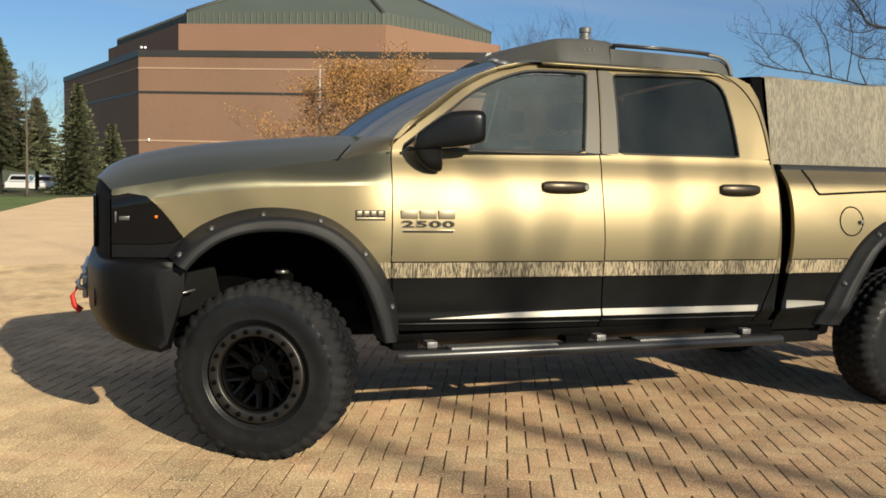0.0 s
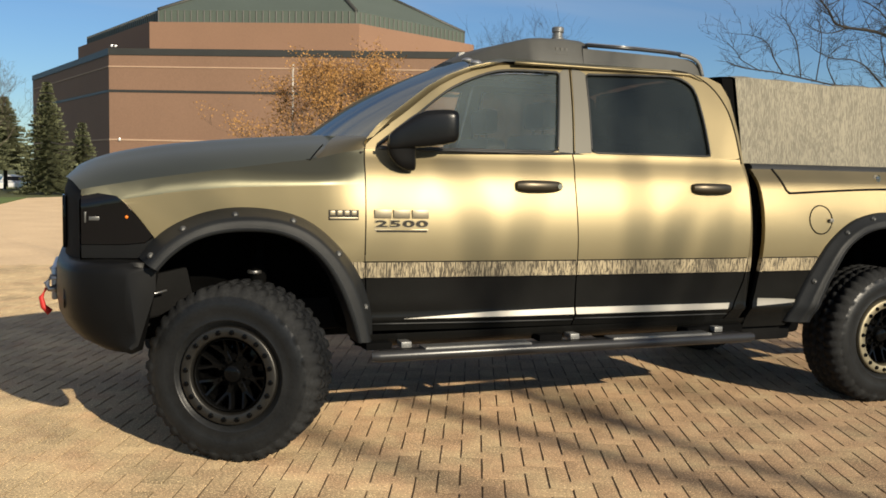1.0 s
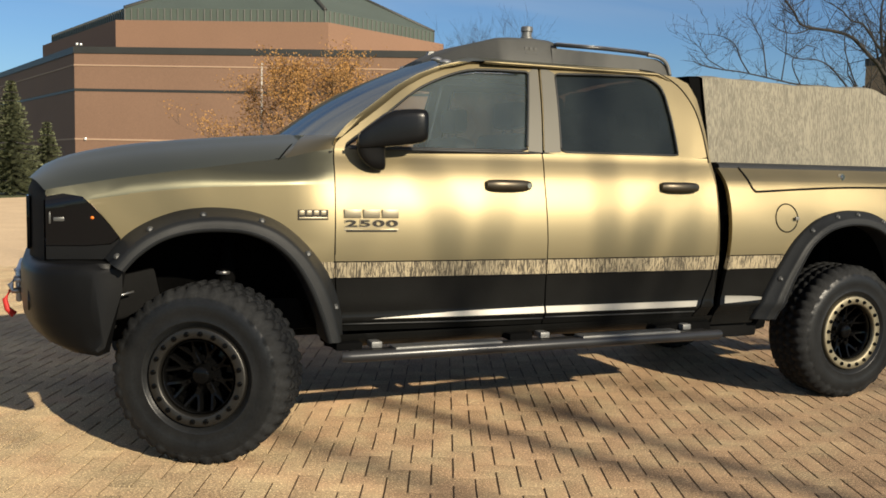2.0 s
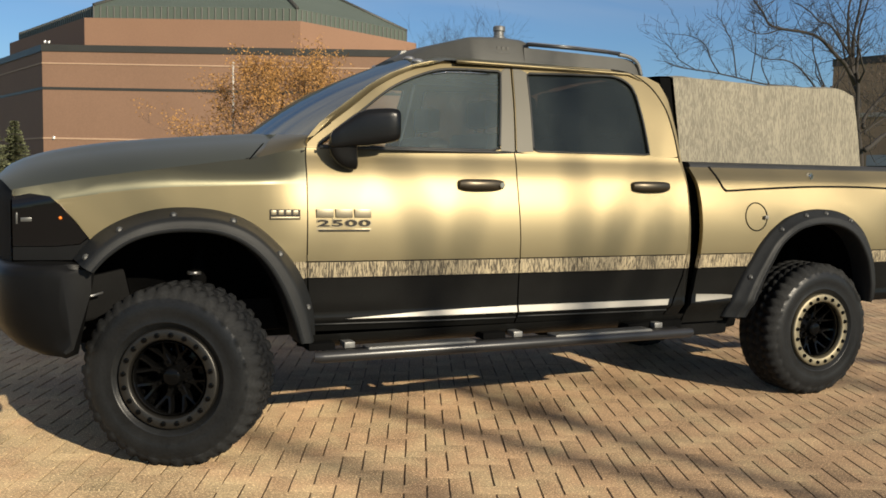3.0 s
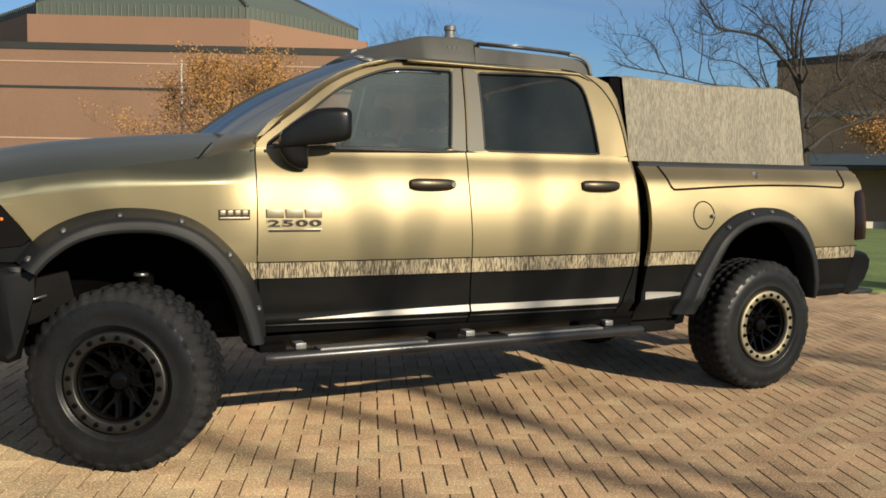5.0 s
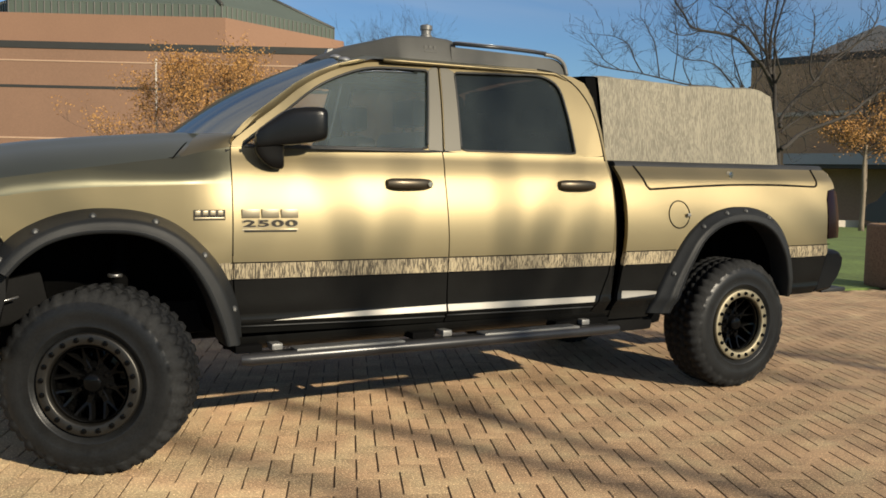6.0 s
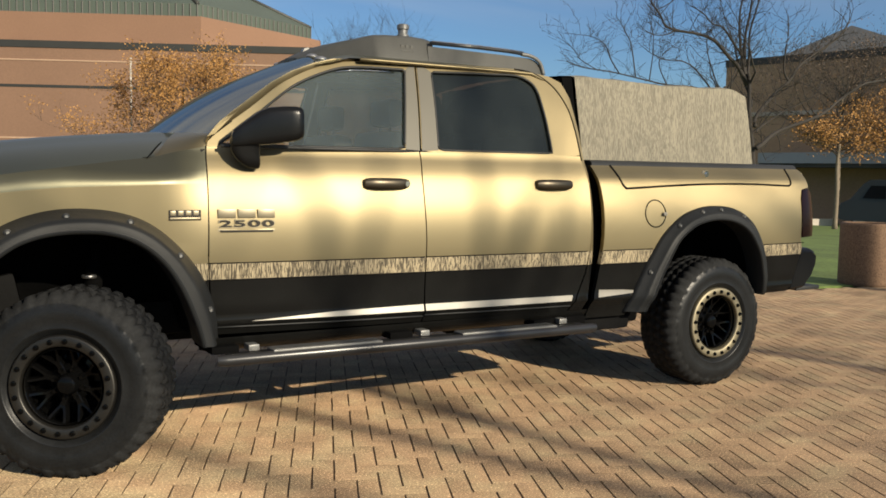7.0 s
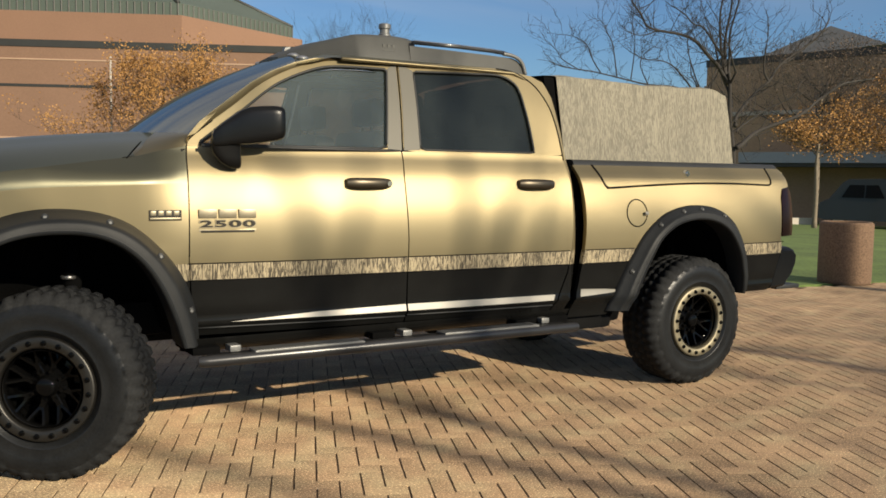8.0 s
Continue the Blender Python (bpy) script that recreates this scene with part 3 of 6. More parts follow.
def loop(outline, times=3):
    """A closed outline with its corners rounded off, point for point the same for outlines of as many points."""
    pts = []
    for a, b in zip(outline, outline[1:] + outline[:1]):
        pts.append(Vector((*a, 0)))
    n = len(pts)
    chord = [pts[(k + 1) % n] - pts[k] for k in range(n)]
    bent = [chord[k - 1].angle(chord[k]) > radians(55) for k in range(n)]
    curved = []
    for k in range(n):
        a, d = pts[k], chord[k]
        ta = d if bent[k] else (chord[k - 1].normalized() + d.normalized()).normalized() * d.length
        tb = d if bent[(k + 1) % n] else (chord[(k + 1) % n].normalized() + d.normalized()).normalized() * d.length
        for t in (0.0, 0.18, 0.5, 0.82):
            curved.append(a + d * (3 * t * t - 2 * t ** 3) + ta * (t ** 3 - 2 * t * t + t) + tb * (t ** 3 - t * t))
    pts = curved
    for _ in range(times - 1):
        pts = [q for a, b in zip(pts, pts[1:] + pts[:1]) for q in (a.lerp(b, 0.25), a.lerp(b, 0.75))]
    return pts


def frame_ring(name, outer, inner, mat, parent, side, label="", proud=0.0, thick=0.03):
    """A window frame between two closed outlines of as many points, laid on the side of the truck."""
    o, i = loop(outer), loop(inner)
    bm = bmesh.new()
    n, m = len(o), 3
    rows = []
    for k in range(m + 1):
        row = []
        for a, b in zip(o, i):
            p = a.lerp(b, k / m)
            row.append(bm.verts.new((p.x, side * (half_width(p.x, p.y) + proud), p.y)))
        rows.append(row)
    rows.append([bm.verts.new((v.co.x, v.co.y - side * thick, v.co.z)) for v in rows[-1]])
    rows.insert(0, [bm.verts.new((v.co.x, v.co.y - side * thick, v.co.z)) for v in rows[0]])
    for a, b in zip(rows, rows[1:]):
        for k in range(n):
            bm.faces.new((a[k], a[(k + 1) % n], b[(k + 1) % n], b[k]))
    bmesh.ops.recalc_face_normals(bm, faces=bm.faces)
    return part(name, bm, mat, parent, label, angle=50)


def pane(name, outline, mat, parent, side, proud=-0.016):
    pts = loop(outline, 2)
    ob = skin(name, [(p.x, p.y) for p in pts], mat, parent, side, "", 0.2, 0.1, proud, 0)
    ob.visible_shadow = False
    return ob


def edge_line(name, points, mat, parent, side, r=0.004, proud=0.002):
    """A dark shut line or trim bead on the side of the truck."""
    bm = bmesh.new()
    tube(bm, [(x, side * (half_width(x, z) + proud), z) for x, z in points], r, 5)
    return part(name, bm, mat, parent)


def make_wheel(name, parent, at, turn, side, bead):
    """A beadlock wheel with its mud tyre; its face looks to -y before it is turned."""
    hub = bmesh.new()
    lathe(hub, [(0.165, -0.02), (0.185, 0.02), (0.185, 0.22), (0.16, 0.23)], 40)
    lathe(hub, [(0.0, 0.115), (0.15, 0.115), (0.185, 0.13)], 40)
    wheel = part(name, hub, GLOSS_BLACK, parent, "gloss black beadlock wheel with a chunky mud tyre")
    bm = bmesh.new()
    steps, low = 176, R_TYRE - 0.020
    # (radius, y, tread row): row None is plain sidewall, -1 a groove that runs round, 4 the side lugs
    prof = [(0.222, 0.0, None), (0.240, -0.022, None), (0.252, -0.031, None), (0.255, -0.036, None), (0.261, -0.036, None), (0.265, -0.034, None), (0.30, -0.043, None), (0.325, -0.044, None), (0.346, -0.040, None), (0.360, -0.034, None),
            (0.364, -0.036, 4), (0.380, -0.028, 4), (0.396, -0.016, 0), (0.407, -0.004, 0), (R_TYRE, 0.008, 0), (R_TYRE, 0.058, 0), (low, 0.064, -1), (low, 0.070, -1), (R_TYRE, 0.076, 1), (R_TYRE, 0.116, 1), (low, 0.121, -1),
            (low, 0.127, -1), (R_TYRE, 0.132, 2), (R_TYRE, 0.172, 2), (low, 0.178, -1), (low, 0.184, -1), (R_TYRE, 0.190, 3), (R_TYRE, 0.230, 3), (0.407, 0.242, 3), (0.394, 0.255, 3), (0.370, 0.268, None), (0.345, 0.275, None), (0.30, 0.277, None), (0.222, 0.25, None)]
    rings = []
    for r, y, row in prof:
        ring = []
        for k in range(steps):
            rr, yy = r, y
            if row is not None and row >= 0:
                shift, skew = ((0, 0), (2, 1), (0, -1), (2, 0), (0, 0))[row]
                along = (k + shift + skew * round((y - 0.1) / 0.04)) % 4
                lug = (k + shift) // 4
                if along == 3:
                    rr = min(r, low)
                    yy = y + (0.012 if row == 0 and r < R_TYRE else 0.007 if row == 4 else 0.0)
                elif row == 4 and lug % 2:
                    yy = y + 0.003
                elif row == 0 and lug % 2 and y < 0.02:
                    rr, yy = r - 0.003, y + 0.006
            a = k * math.tau / steps
            ring.append(bm.verts.new((rr * math.cos(a), yy, rr * math.sin(a))))
        rings.append(ring)
    for a, b in zip(rings, rings[1:]):
        for k in range(steps):
            bm.faces.new((a[k], b[k], b[(k + 1) % steps], a[(k + 1) % steps]))
    for f in bm.faces:
        c = f.calc_center_median()
        f.material_index = 1 if math.hypot(c.x, c.z) > 0.362 else 0
    part("tyre", bm, [RUBBER, TREAD], wheel, "black mud-terrain tyre with blocky tread", angle=28)
    bm = bmesh.new()
    lathe(bm, [(0.176, 0.012), (0.176, -0.026), (0.181, -0.034), (0.184, -0.036), (0.219, -0.036), (0.225, -0.033), (R_RING, -0.026), (R_RING, 0.0)], 72)
    part("beadlock_ring", bm, bead, wheel, "bronze beadlock ring" if bead is RING else "bronze beadlock ring, its shade put into the colour")
    bolt = bmesh.new()
    lathe(bolt, [(0.0, -0.0045), (0.0055, -0.0045), (0.0058, -0.009), (0.0108, -0.008), (0.0122, -0.002), (0.0122, 0.004)], 12)
    first = part("bolt", bolt, GLOSS_BLACK, wheel, "black socket bolt", smooth=False)
    first.matrix_basis = Matrix.Translation((0.2015, -0.036, 0))
    for k in range(1, 20):
        ob = first.copy()
        scene.collection.objects.link(ob)
        ob.matrix_basis = Matrix.Rotation(k * math.tau / 20, 4, "Y") @ Matrix.Translation((0.2015, -0.036, 0))
    for k in range(8):
        # a stem from the hub that forks into two legs at the rim
        bm = bmesh.new()
        base_turn = Matrix.Rotation(k * math.tau / 8 + 0.2, 4, "Y")
        runs = [[(0.046, 0.050, 0.0, 0.017), (0.085, 0.050, 0.0, 0.014), (0.112, 0.046, 0.0, 0.017)]]
        runs += [[(0.100, 0.047, s * 0.005, 0.0085), (0.128, 0.041, s * 0.019, 0.0080), (0.155, 0.031, s * 0.031, 0.0078), (0.186, 0.012, s * 0.040, 0.0095)] for s in (-1, 1)]
        for run in runs:
            rows = [[bm.verts.new(base_turn @ Vector((r, y0 + dy, c + dz))) for dy, dz in ((0.004, -w), (0.0, -0.7 * w), (0.0, 0.7 * w), (0.004, w), (0.034, w + 0.003), (0.034, -w - 0.003))] for r, y0, c, w in run]
            for a, b in zip(rows, rows[1:]):
                for q in range(6):
                    bm.faces.new((a[q], a[(q + 1) % 6], b[(q + 1) % 6], b[q]))
        bmesh.ops.recalc_face_normals(bm, faces=bm.faces)
        part("spoke", bm, GLOSS_BLACK, wheel)
    bm = bmesh.new()
    lathe(bm, [(0.0, 0.006), (0.030, 0.007), (0.040, 0.012), (0.045, 0.022), (0.048, 0.05), (0.082, 0.056), (0.088, 0.075), (0.088, 0.11)], 32)
    part("hub_cap", bm, GLOSS_BLACK, wheel)
    bm = bmesh.new()
    lathe(bm, [(0.186, 0.008), (0.178, 0.010), (0.170, 0.020), (0.168, 0.050), (0.186, 0.055)], 48)
    part("rim_web", bm, GLOSS_BLACK, wheel)
    for k in range(8):
        bm = bmesh.new()
        bmesh.ops.create_cone(bm, cap_ends=True, segments=6, radius1=0.009, radius2=0.008, depth=0.03, matrix=Matrix.Translation((0.066 * math.cos(k * math.tau / 8 + 0.6), 0.046, 0.066 * math.sin(k * math.tau / 8 + 0.6))) @ Matrix.Rotation(radians(90), 4, "X"))
        part("lug_nut", bm, GLOSS_BLACK, wheel, smooth=False)
    wheel.matrix_basis = Matrix.Translation(at) @ Matrix.Rotation(radians(turn), 4, "Z") @ (Matrix.Rotation(math.pi, 4, "Z") if side > 0 else Matrix.Identity(4)) @ Matrix.Rotation(0.09, 4, "Y")
    return wheel


FLARE_F_OUT = [(-0.43, 0.93), (-0.34, 1.035), (-0.23, 1.105), (-0.10, 1.15), (0.04, 1.165), (0.20, 1.15), (0.338, 1.10), (0.463, 0.998), (0.568, 0.86), (0.628, 0.71), (0.658, 0.53)]
FLARE_F_IN = [(-0.36, 0.89), (-0.30, 0.955), (-0.21, 1.017), (-0.10, 1.052), (0.03, 1.062), (0.16, 1.050), (0.275, 1.005), (0.375, 0.92), (0.452, 0.80), (0.51, 0.66), (0.55, 0.53)]
FLARE_R_OUT = [(3.11, 0.53), (3.17, 0.67), (3.27, 0.84), (3.38, 0.99), (3.53, 1.10), (3.68, 1.15), (3.82, 1.165), (3.98, 1.15), (4.12, 1.09), (4.22, 0.98), (4.30, 0.80), (4.32, 0.57)]
FLARE_R_IN = [(3.24, 0.53), (3.30, 0.67), (3.37, 0.81), (3.46, 0.95), (3.58, 1.03), (3.70, 1.065), (3.82, 1.075), (3.94, 1.06), (4.05, 1.01), (4.13, 0.92), (4.20, 0.78), (4.235, 0.58)]


def flare(name, outer, inner, parent, side, bolts):
    o, i = spline([(x, z, 0) for x, z in outer], 5), spline([(x, z, 0) for x, z in inner], 5)
    bm = bmesh.new()
    rows = []
    for a, b in zip(o, i):
        w = half_width(a.x, a.y)
        outw = max(w, 0.93) + 0.075
        prof = ((0.0, w - 0.02), (0.0, w + 0.012), (0.10, w + 0.03), (0.34, outw - 0.035), (0.44, outw - 0.012), (0.56, outw - 0.002), (0.80, outw - 0.005), (0.86, outw - 0.003), (0.90, outw + 0.005), (0.97, outw + 0.003), (1.01, outw - 0.010), (1.02, outw - 0.05), (0.95, w - 0.07))
        rows.append([bm.verts.new((a.x + (b.x - a.x) * t, side * y, a.y + (b.y - a.y) * t)) for t, y in prof])
    for a, b in zip(rows, rows[1:]):
        for k in range(len(a) - 1):
            bm.faces.new((a[k], a[k + 1], b[k + 1], b[k]))
    for end in (rows[0], rows[-1]):
        bm.faces.new(end)
    bmesh.ops.recalc_face_normals(bm, faces=bm.faces)
    ob = part(name, bm, FLARE_BLACK, parent, "matt black bolt-on fender flare", angle=60)
    for s in bolts:
        k = min(int(s * (len(o) - 1)), len(o) - 1)
        p, w = o[k].lerp(i[k], 0.28), half_width(o[k].x, o[k].y)
        bm = bmesh.new()
        y = side * (w + 0.03 + 0.75 * (max(w, 0.93) - w + 0.01) + 0.002)
        bmesh.ops.create_uvsphere(bm, u_segments=12, v_segments=6, radius=0.017, matrix=Matrix.Translation((p.x, y, p.y)) @ Matrix.Diagonal((1, 0.45, 1, 1)))
        n = len(bm.faces)
        bmesh.ops.create_cone(bm, cap_ends=True, segments=6, radius1=0.0085, radius2=0.0075, depth=0.012, matrix=Matrix.Translation((p.x, y + side * 0.007, p.y)) @ Matrix.Rotation(radians(90), 4, "X"))
        for f in list(bm.faces)[n:]:
            f.material_index = 1
        part("flare_bolt", bm, [PLASTIC, PAD], ob, "dull metal bolt in a black pocket", smooth=False)
    return ob


def arch_liner(inner, parent, side):
    o = spline([(x, z, 0) for x, z in inner], 4)
    bm = bmesh.new()
    cx = sum(p.x for p in o) / len(o)
    pts = [(p.x + (0.02 if p.x > cx else -0.02), p.y + 0.015) for p in o]
    outer_row = [bm.verts.new((x, side * 0.97, z)) for x, z in pts]
    inner_row = [bm.verts.new((x, side * 0.38, z)) for x, z in pts]
    for k in range(len(pts) - 1):
        bm.faces.new((outer_row[k], outer_row[k + 1], inner_row[k + 1], inner_row[k]))
    bm.faces.new(inner_row + [bm.verts.new((pts[-1][0], side * 0.38, 0.48)), bm.verts.new((pts[0][0], side * 0.38, 0.48))])
    return part("wheel_well", bm, WELL, parent, "dark wheel-well liner")


FRONT_OUT = [(0.627, 1.4554), (0.636, 1.480), (0.664, 1.507), (0.8616, 1.6525), (1.0409, 1.7856), (1.2603, 1.8876), (1.4693, 1.9277), (1.7984, 1.9413), (1.7778, 1.7009), (1.7484, 1.4554)]
FRONT_IN = [(0.686, 1.4643), (0.706, 1.480), (0.7583, 1.5169), (0.9497, 1.6664), (1.0986, 1.7747), (1.2527, 1.8464), (1.3888, 1.8866), (1.7352, 1.8974), (1.7025, 1.7009), (1.6621, 1.4673)]
REAR_OUT = [(1.7584, 1.4554), (1.7877, 1.7009), (1.8093, 1.9413), (2.2983, 1.9501), (2.5787, 1.9345), (2.7002, 1.865), (2.7786, 1.7403), (2.8042, 1.6001), (2.8099, 1.4554)]
REAR_IN = [(1.8628, 1.4673), (1.8829, 1.7009), (1.8943, 1.8954), (2.279, 1.9081), (2.4916, 1.9042), (2.5693, 1.8562), (2.5995, 1.7206), (2.6083, 1.5803), (2.6089, 1.4673)]
PAINT = [BLACK, REED, GOLD]


def rounded_loft(bm, rings, n=28, power=0.45):
    """A body drawn through rounded oblongs. rings: (centre, half axis, other half axis)."""
    rows = []
    for c, e, f in rings:
        row = []
        for k in range(n):
            a = k * math.tau / n
            co, si = math.cos(a), math.sin(a)
            row.append(bm.verts.new(Vector(c) + Vector(e) * math.copysign(abs(co) ** power, co) + Vector(f) * math.copysign(abs(si) ** power, si)))
        rows.append(row)
    for a, b in zip(rows, rows[1:]):
        for k in range(n):
            bm.faces.new((a[k], a[(k + 1) % n], b[(k + 1) % n], b[k]))
    bm.faces.new(rows[0])
    bm.faces.new(rows[-1])


def door_mirror(truck, side):
    """A squared mirror head on a stout folding arm."""
    bm = bmesh.new()
    # (x, middle height, half height, outer face, inner face)
    head = ((0.712, 1.488, 0.022, 0.930, 0.905), (0.722, 1.494, 0.040, 0.936, 0.895), (0.76, 1.510, 0.054, 0.948, 0.888), (0.80, 1.528, 0.066, 0.960, 0.884), (0.84, 1.544, 0.080, 0.972, 0.880), (0.88, 1.554, 0.088, 0.983, 0.880),
            (0.93, 1.561, 0.088, 0.996, 0.880), (0.975, 1.566, 0.086, 1.008, 0.880), (1.005, 1.569, 0.083, 1.014, 0.880), (1.028, 1.571, 0.078, 1.014, 0.884), (1.038, 1.571, 0.070, 1.008, 0.890), (1.042, 1.571, 0.060, 0.998, 0.898))
    rounded_loft(bm, [((x, side * (out + inn) / 2, zc), (0, (out - inn) / 2, 0), (0, 0, hz)) for x, zc, hz, out, inn in head])
    arm = ((1.53, 0.795, 0.066, 0.912), (1.50, 0.786, 0.072, 0.905), (1.46, 0.782, 0.072, 0.898), (1.43, 0.785, 0.069, 0.895), (1.405, 0.794, 0.062, 0.892), (1.385, 0.804, 0.054, 0.890), (1.368, 0.816, 0.042, 0.888), (1.358, 0.826, 0.030, 0.887), (1.352, 0.834, 0.016, 0.886))
    rounded_loft(bm, [((xc, side * yc, z), (hx, 0, 0), (0, 0.034 * min(1.0, hx / 0.05), 0)) for z, xc, hx, yc in arm], power=0.6)
    tube(bm, [(0.82, side * 0.84, 1.455), (0.815, side * 0.92, 1.455)], 0.03, 12)
    bmesh.ops.recalc_face_normals(bm, faces=bm.faces)
    mirror = part("door_mirror", bm, MIRROR_BLACK, truck, "black squared towing mirror on a stout arm", angle=50)
    bm = bmesh.new()
    box(bm, 1.039, 1.046, min(side * 0.905, side * 0.985), max(side * 0.905, side * 0.985), 1.52, 1.62, 0.003)
    part("mirror_glass", bm, DIM, mirror, "dark mirror glass seen edge on")
    return mirror


def body_side(truck, side):
    arch_f = spline([(x, z, 0) for x, z in FLARE_F_OUT], 3)
    arch_f = [a.lerp(b, 0.3) for a, b in zip(arch_f, spline([(x, z, 0) for x, z in FLARE_F_IN], 3))]
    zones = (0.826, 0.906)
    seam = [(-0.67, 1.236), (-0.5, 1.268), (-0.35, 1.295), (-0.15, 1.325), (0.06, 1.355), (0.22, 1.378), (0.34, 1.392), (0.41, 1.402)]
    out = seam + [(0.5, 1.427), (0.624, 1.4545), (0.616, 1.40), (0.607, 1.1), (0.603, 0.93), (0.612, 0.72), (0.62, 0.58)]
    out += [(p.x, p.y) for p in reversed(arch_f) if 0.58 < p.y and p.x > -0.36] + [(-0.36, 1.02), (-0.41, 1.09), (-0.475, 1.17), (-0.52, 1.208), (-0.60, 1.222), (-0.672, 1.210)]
    skin("front_fender", out, PAINT + [OLIVE_GOLD], truck, side, "gold fender, darker olive-gold above its crease", 0.05, 0.013, zones=(*zones, 1.258), ridge=fender_crease)
    # doors
    low_f = [(0.6205, 1.3999), (0.629, 1.4544), (1.7427, 1.4544), (1.7451, 1.4198), (1.7398, 1.375), (1.7331, 1.325), (1.732, 1.2), (1.737, 1), (1.728, 0.625), (1.728, 0.56), (0.64, 0.56), (0.63, 0.62), (0.6175, 0.76), (0.608, 0.93), (0.6135, 1.15)]
    door = skin("front_door", low_f, PAINT, truck, side, "gold door with a reed-print stripe over black", 0.09, 0.025, zones=zones)
    edge_line("door_seam", [(0.607, 0.94), (0.610, 1.08), (0.613, 1.20), (0.617, 1.32), (0.620, 1.40), (0.626, 1.4545), (0.634, 1.480), (0.662, 1.507), (0.76, 1.580)], DARK, door, side, 0.0036, 0.0)
    frame_ring("window_frame", FRONT_OUT, FRONT_IN, GOLD, door, side)
    pane("window_pane", FRONT_IN, GLASS_FRONT, door, side)
    # Chrome line added for the reflection along the top of the window channel.
    edge_line("window_glint", [(1.3373, 1.8601), (1.4257, 1.8758), (1.5738, 1.8807), (1.6727, 1.8788)], CHROME, door, side, 0.0035, -0.008)
    # Thin bead added for the highlight line on the doors' bottom edge.
    for owner_x in ((0.63, 1.726), (1.738, 2.69)):
        edge_line("sill_highlight_bead", [(owner_x[0] + (owner_x[1] - owner_x[0]) * k / 8, 0.598 - 0.006 * k / 8) for k in range(9)], PLASTIC, door if owner_x[0] < 1 else truck, side, 0.004, 0.002)
    low_r = [(1.7506, 1.4544), (2.8072, 1.4544), (2.8281, 1.3), (2.825, 1.1), (2.815, 0.92), (2.785, 0.78), (2.74, 0.68), (2.7, 0.6), (2.68, 0.56), (1.736, 0.56), (1.736, 0.625), (1.743, 1), (1.7385, 1.2), (1.7396, 1.325), (1.7463, 1.375), (1.7516, 1.4198)]
    rear = skin("rear_door", low_r, PAINT, truck, side, "gold rear door with a reed-print stripe over black", 0.09, 0.025, zones=zones)
    frame_ring("window_frame", REAR_OUT, REAR_IN, GOLD, rear, side)
    pane("window_pane", REAR_IN, GLASS_DARK, rear, side)
    skin("pillar_cover", [(1.7391, 1.8993), (1.7946, 1.9384), (1.7758, 1.7009), (1.7476, 1.4613), (1.667, 1.4673), (1.7065, 1.7009)], PILLAR, door, side, "satin taupe pillar cover", 0.05, 0.06, 0.003, 0.004)
    skin("pillar_cover", [(1.8134, 1.9384), (1.8913, 1.8974), (1.8799, 1.7009), (1.8598, 1.4673), (1.7616, 1.4613), (1.7917, 1.7009)], PILLAR, rear, side, "satin taupe pillar cover", 0.05, 0.06, 0.003, 0.004)
    for owner, frame_in in ((door, FRONT_IN), (rear, REAR_IN)):
        edge_line("window_seal", [(p.x, p.y) for p in (lambda q: q + q[:1])(loop(frame_in, 2))], PLASTIC, owner, side, 0.007, 0.0)
        xs = (0.68, 1.742) if owner is door else (1.752, 2.803)
        bm = bmesh.new()
        tube(bm, [(xs[0] + (xs[1] - xs[0]) * k / 8, side * (half_width(1.5, 1.457) + 0.004), 1.457) for k in range(9)], 0.009, 6)
        part("belt_moulding", bm, PLASTIC, owner, "black belt moulding")
    for owner, x0, x1, z in ((door, 1.398, 1.650, 1.287), (rear, 2.448, 2.692, 1.289)):
        bm = bmesh.new()
        w = half_width(x0, z)
        rows = []
        for k in range(13):
            t = k / 12
            x = x0 + (x1 - x0) * t
            lift = 0.012 + 0.038 * math.sin(math.pi * min(max(t, 0.03), 0.97)) ** 0.35
            h = 0.029 * (1 - 0.35 * abs(2 * t - 1) ** 6)
            rows.append([bm.verts.new((x, side * (w + dy), z + dz)) for dy, dz in ((-0.01, -h), (lift * 0.8, -h * 0.95), (lift, -h * 0.4), (lift, h * 0.4), (lift * 0.8, h * 0.95), (-0.01, h))])
        for a, b in zip(rows, rows[1:]):
            for k in range(5):
                bm.faces.new((a[k], a[k + 1], b[k + 1], b[k]))
        bm.faces.new(rows[0])
        bm.faces.new(rows[-1])
        bmesh.ops.recalc_face_normals(bm, faces=bm.faces)
        handle = part("door_handle", bm, HANDLE, owner, "dark bronze satin pull handle", angle=60)
        if owner is door:
            bm = bmesh.new()
            bmesh.ops.create_cone(bm, cap_ends=True, segments=16, radius1=0.016, radius2=0.014, depth=0.012, matrix=Matrix.Translation((x1 - 0.022, side * (w + 0.046), z)) @ Matrix.Rotation(radians(90), 4, "X"))
            part("lock_cylinder", bm, CHROME, door, "bright chrome lock")
    # Pale strips paint the highlight on the bevelled foot of the doors.
    for owner, strip in ((door, [(0.80, 0.6225), (1.0, 0.634), (1.25, 0.648), (1.726, 0.657), (1.726, 0.6225)]), (rear, [(1.738, 0.6225), (1.738, 0.657), (2.70, 0.655), (2.685, 0.6225)])):
        skin("rocker_highlight", strip, STRIP, owner, side, "pale strip set for the highlight along the door foot", 0.1, 0.012, 0.002, 0.003)
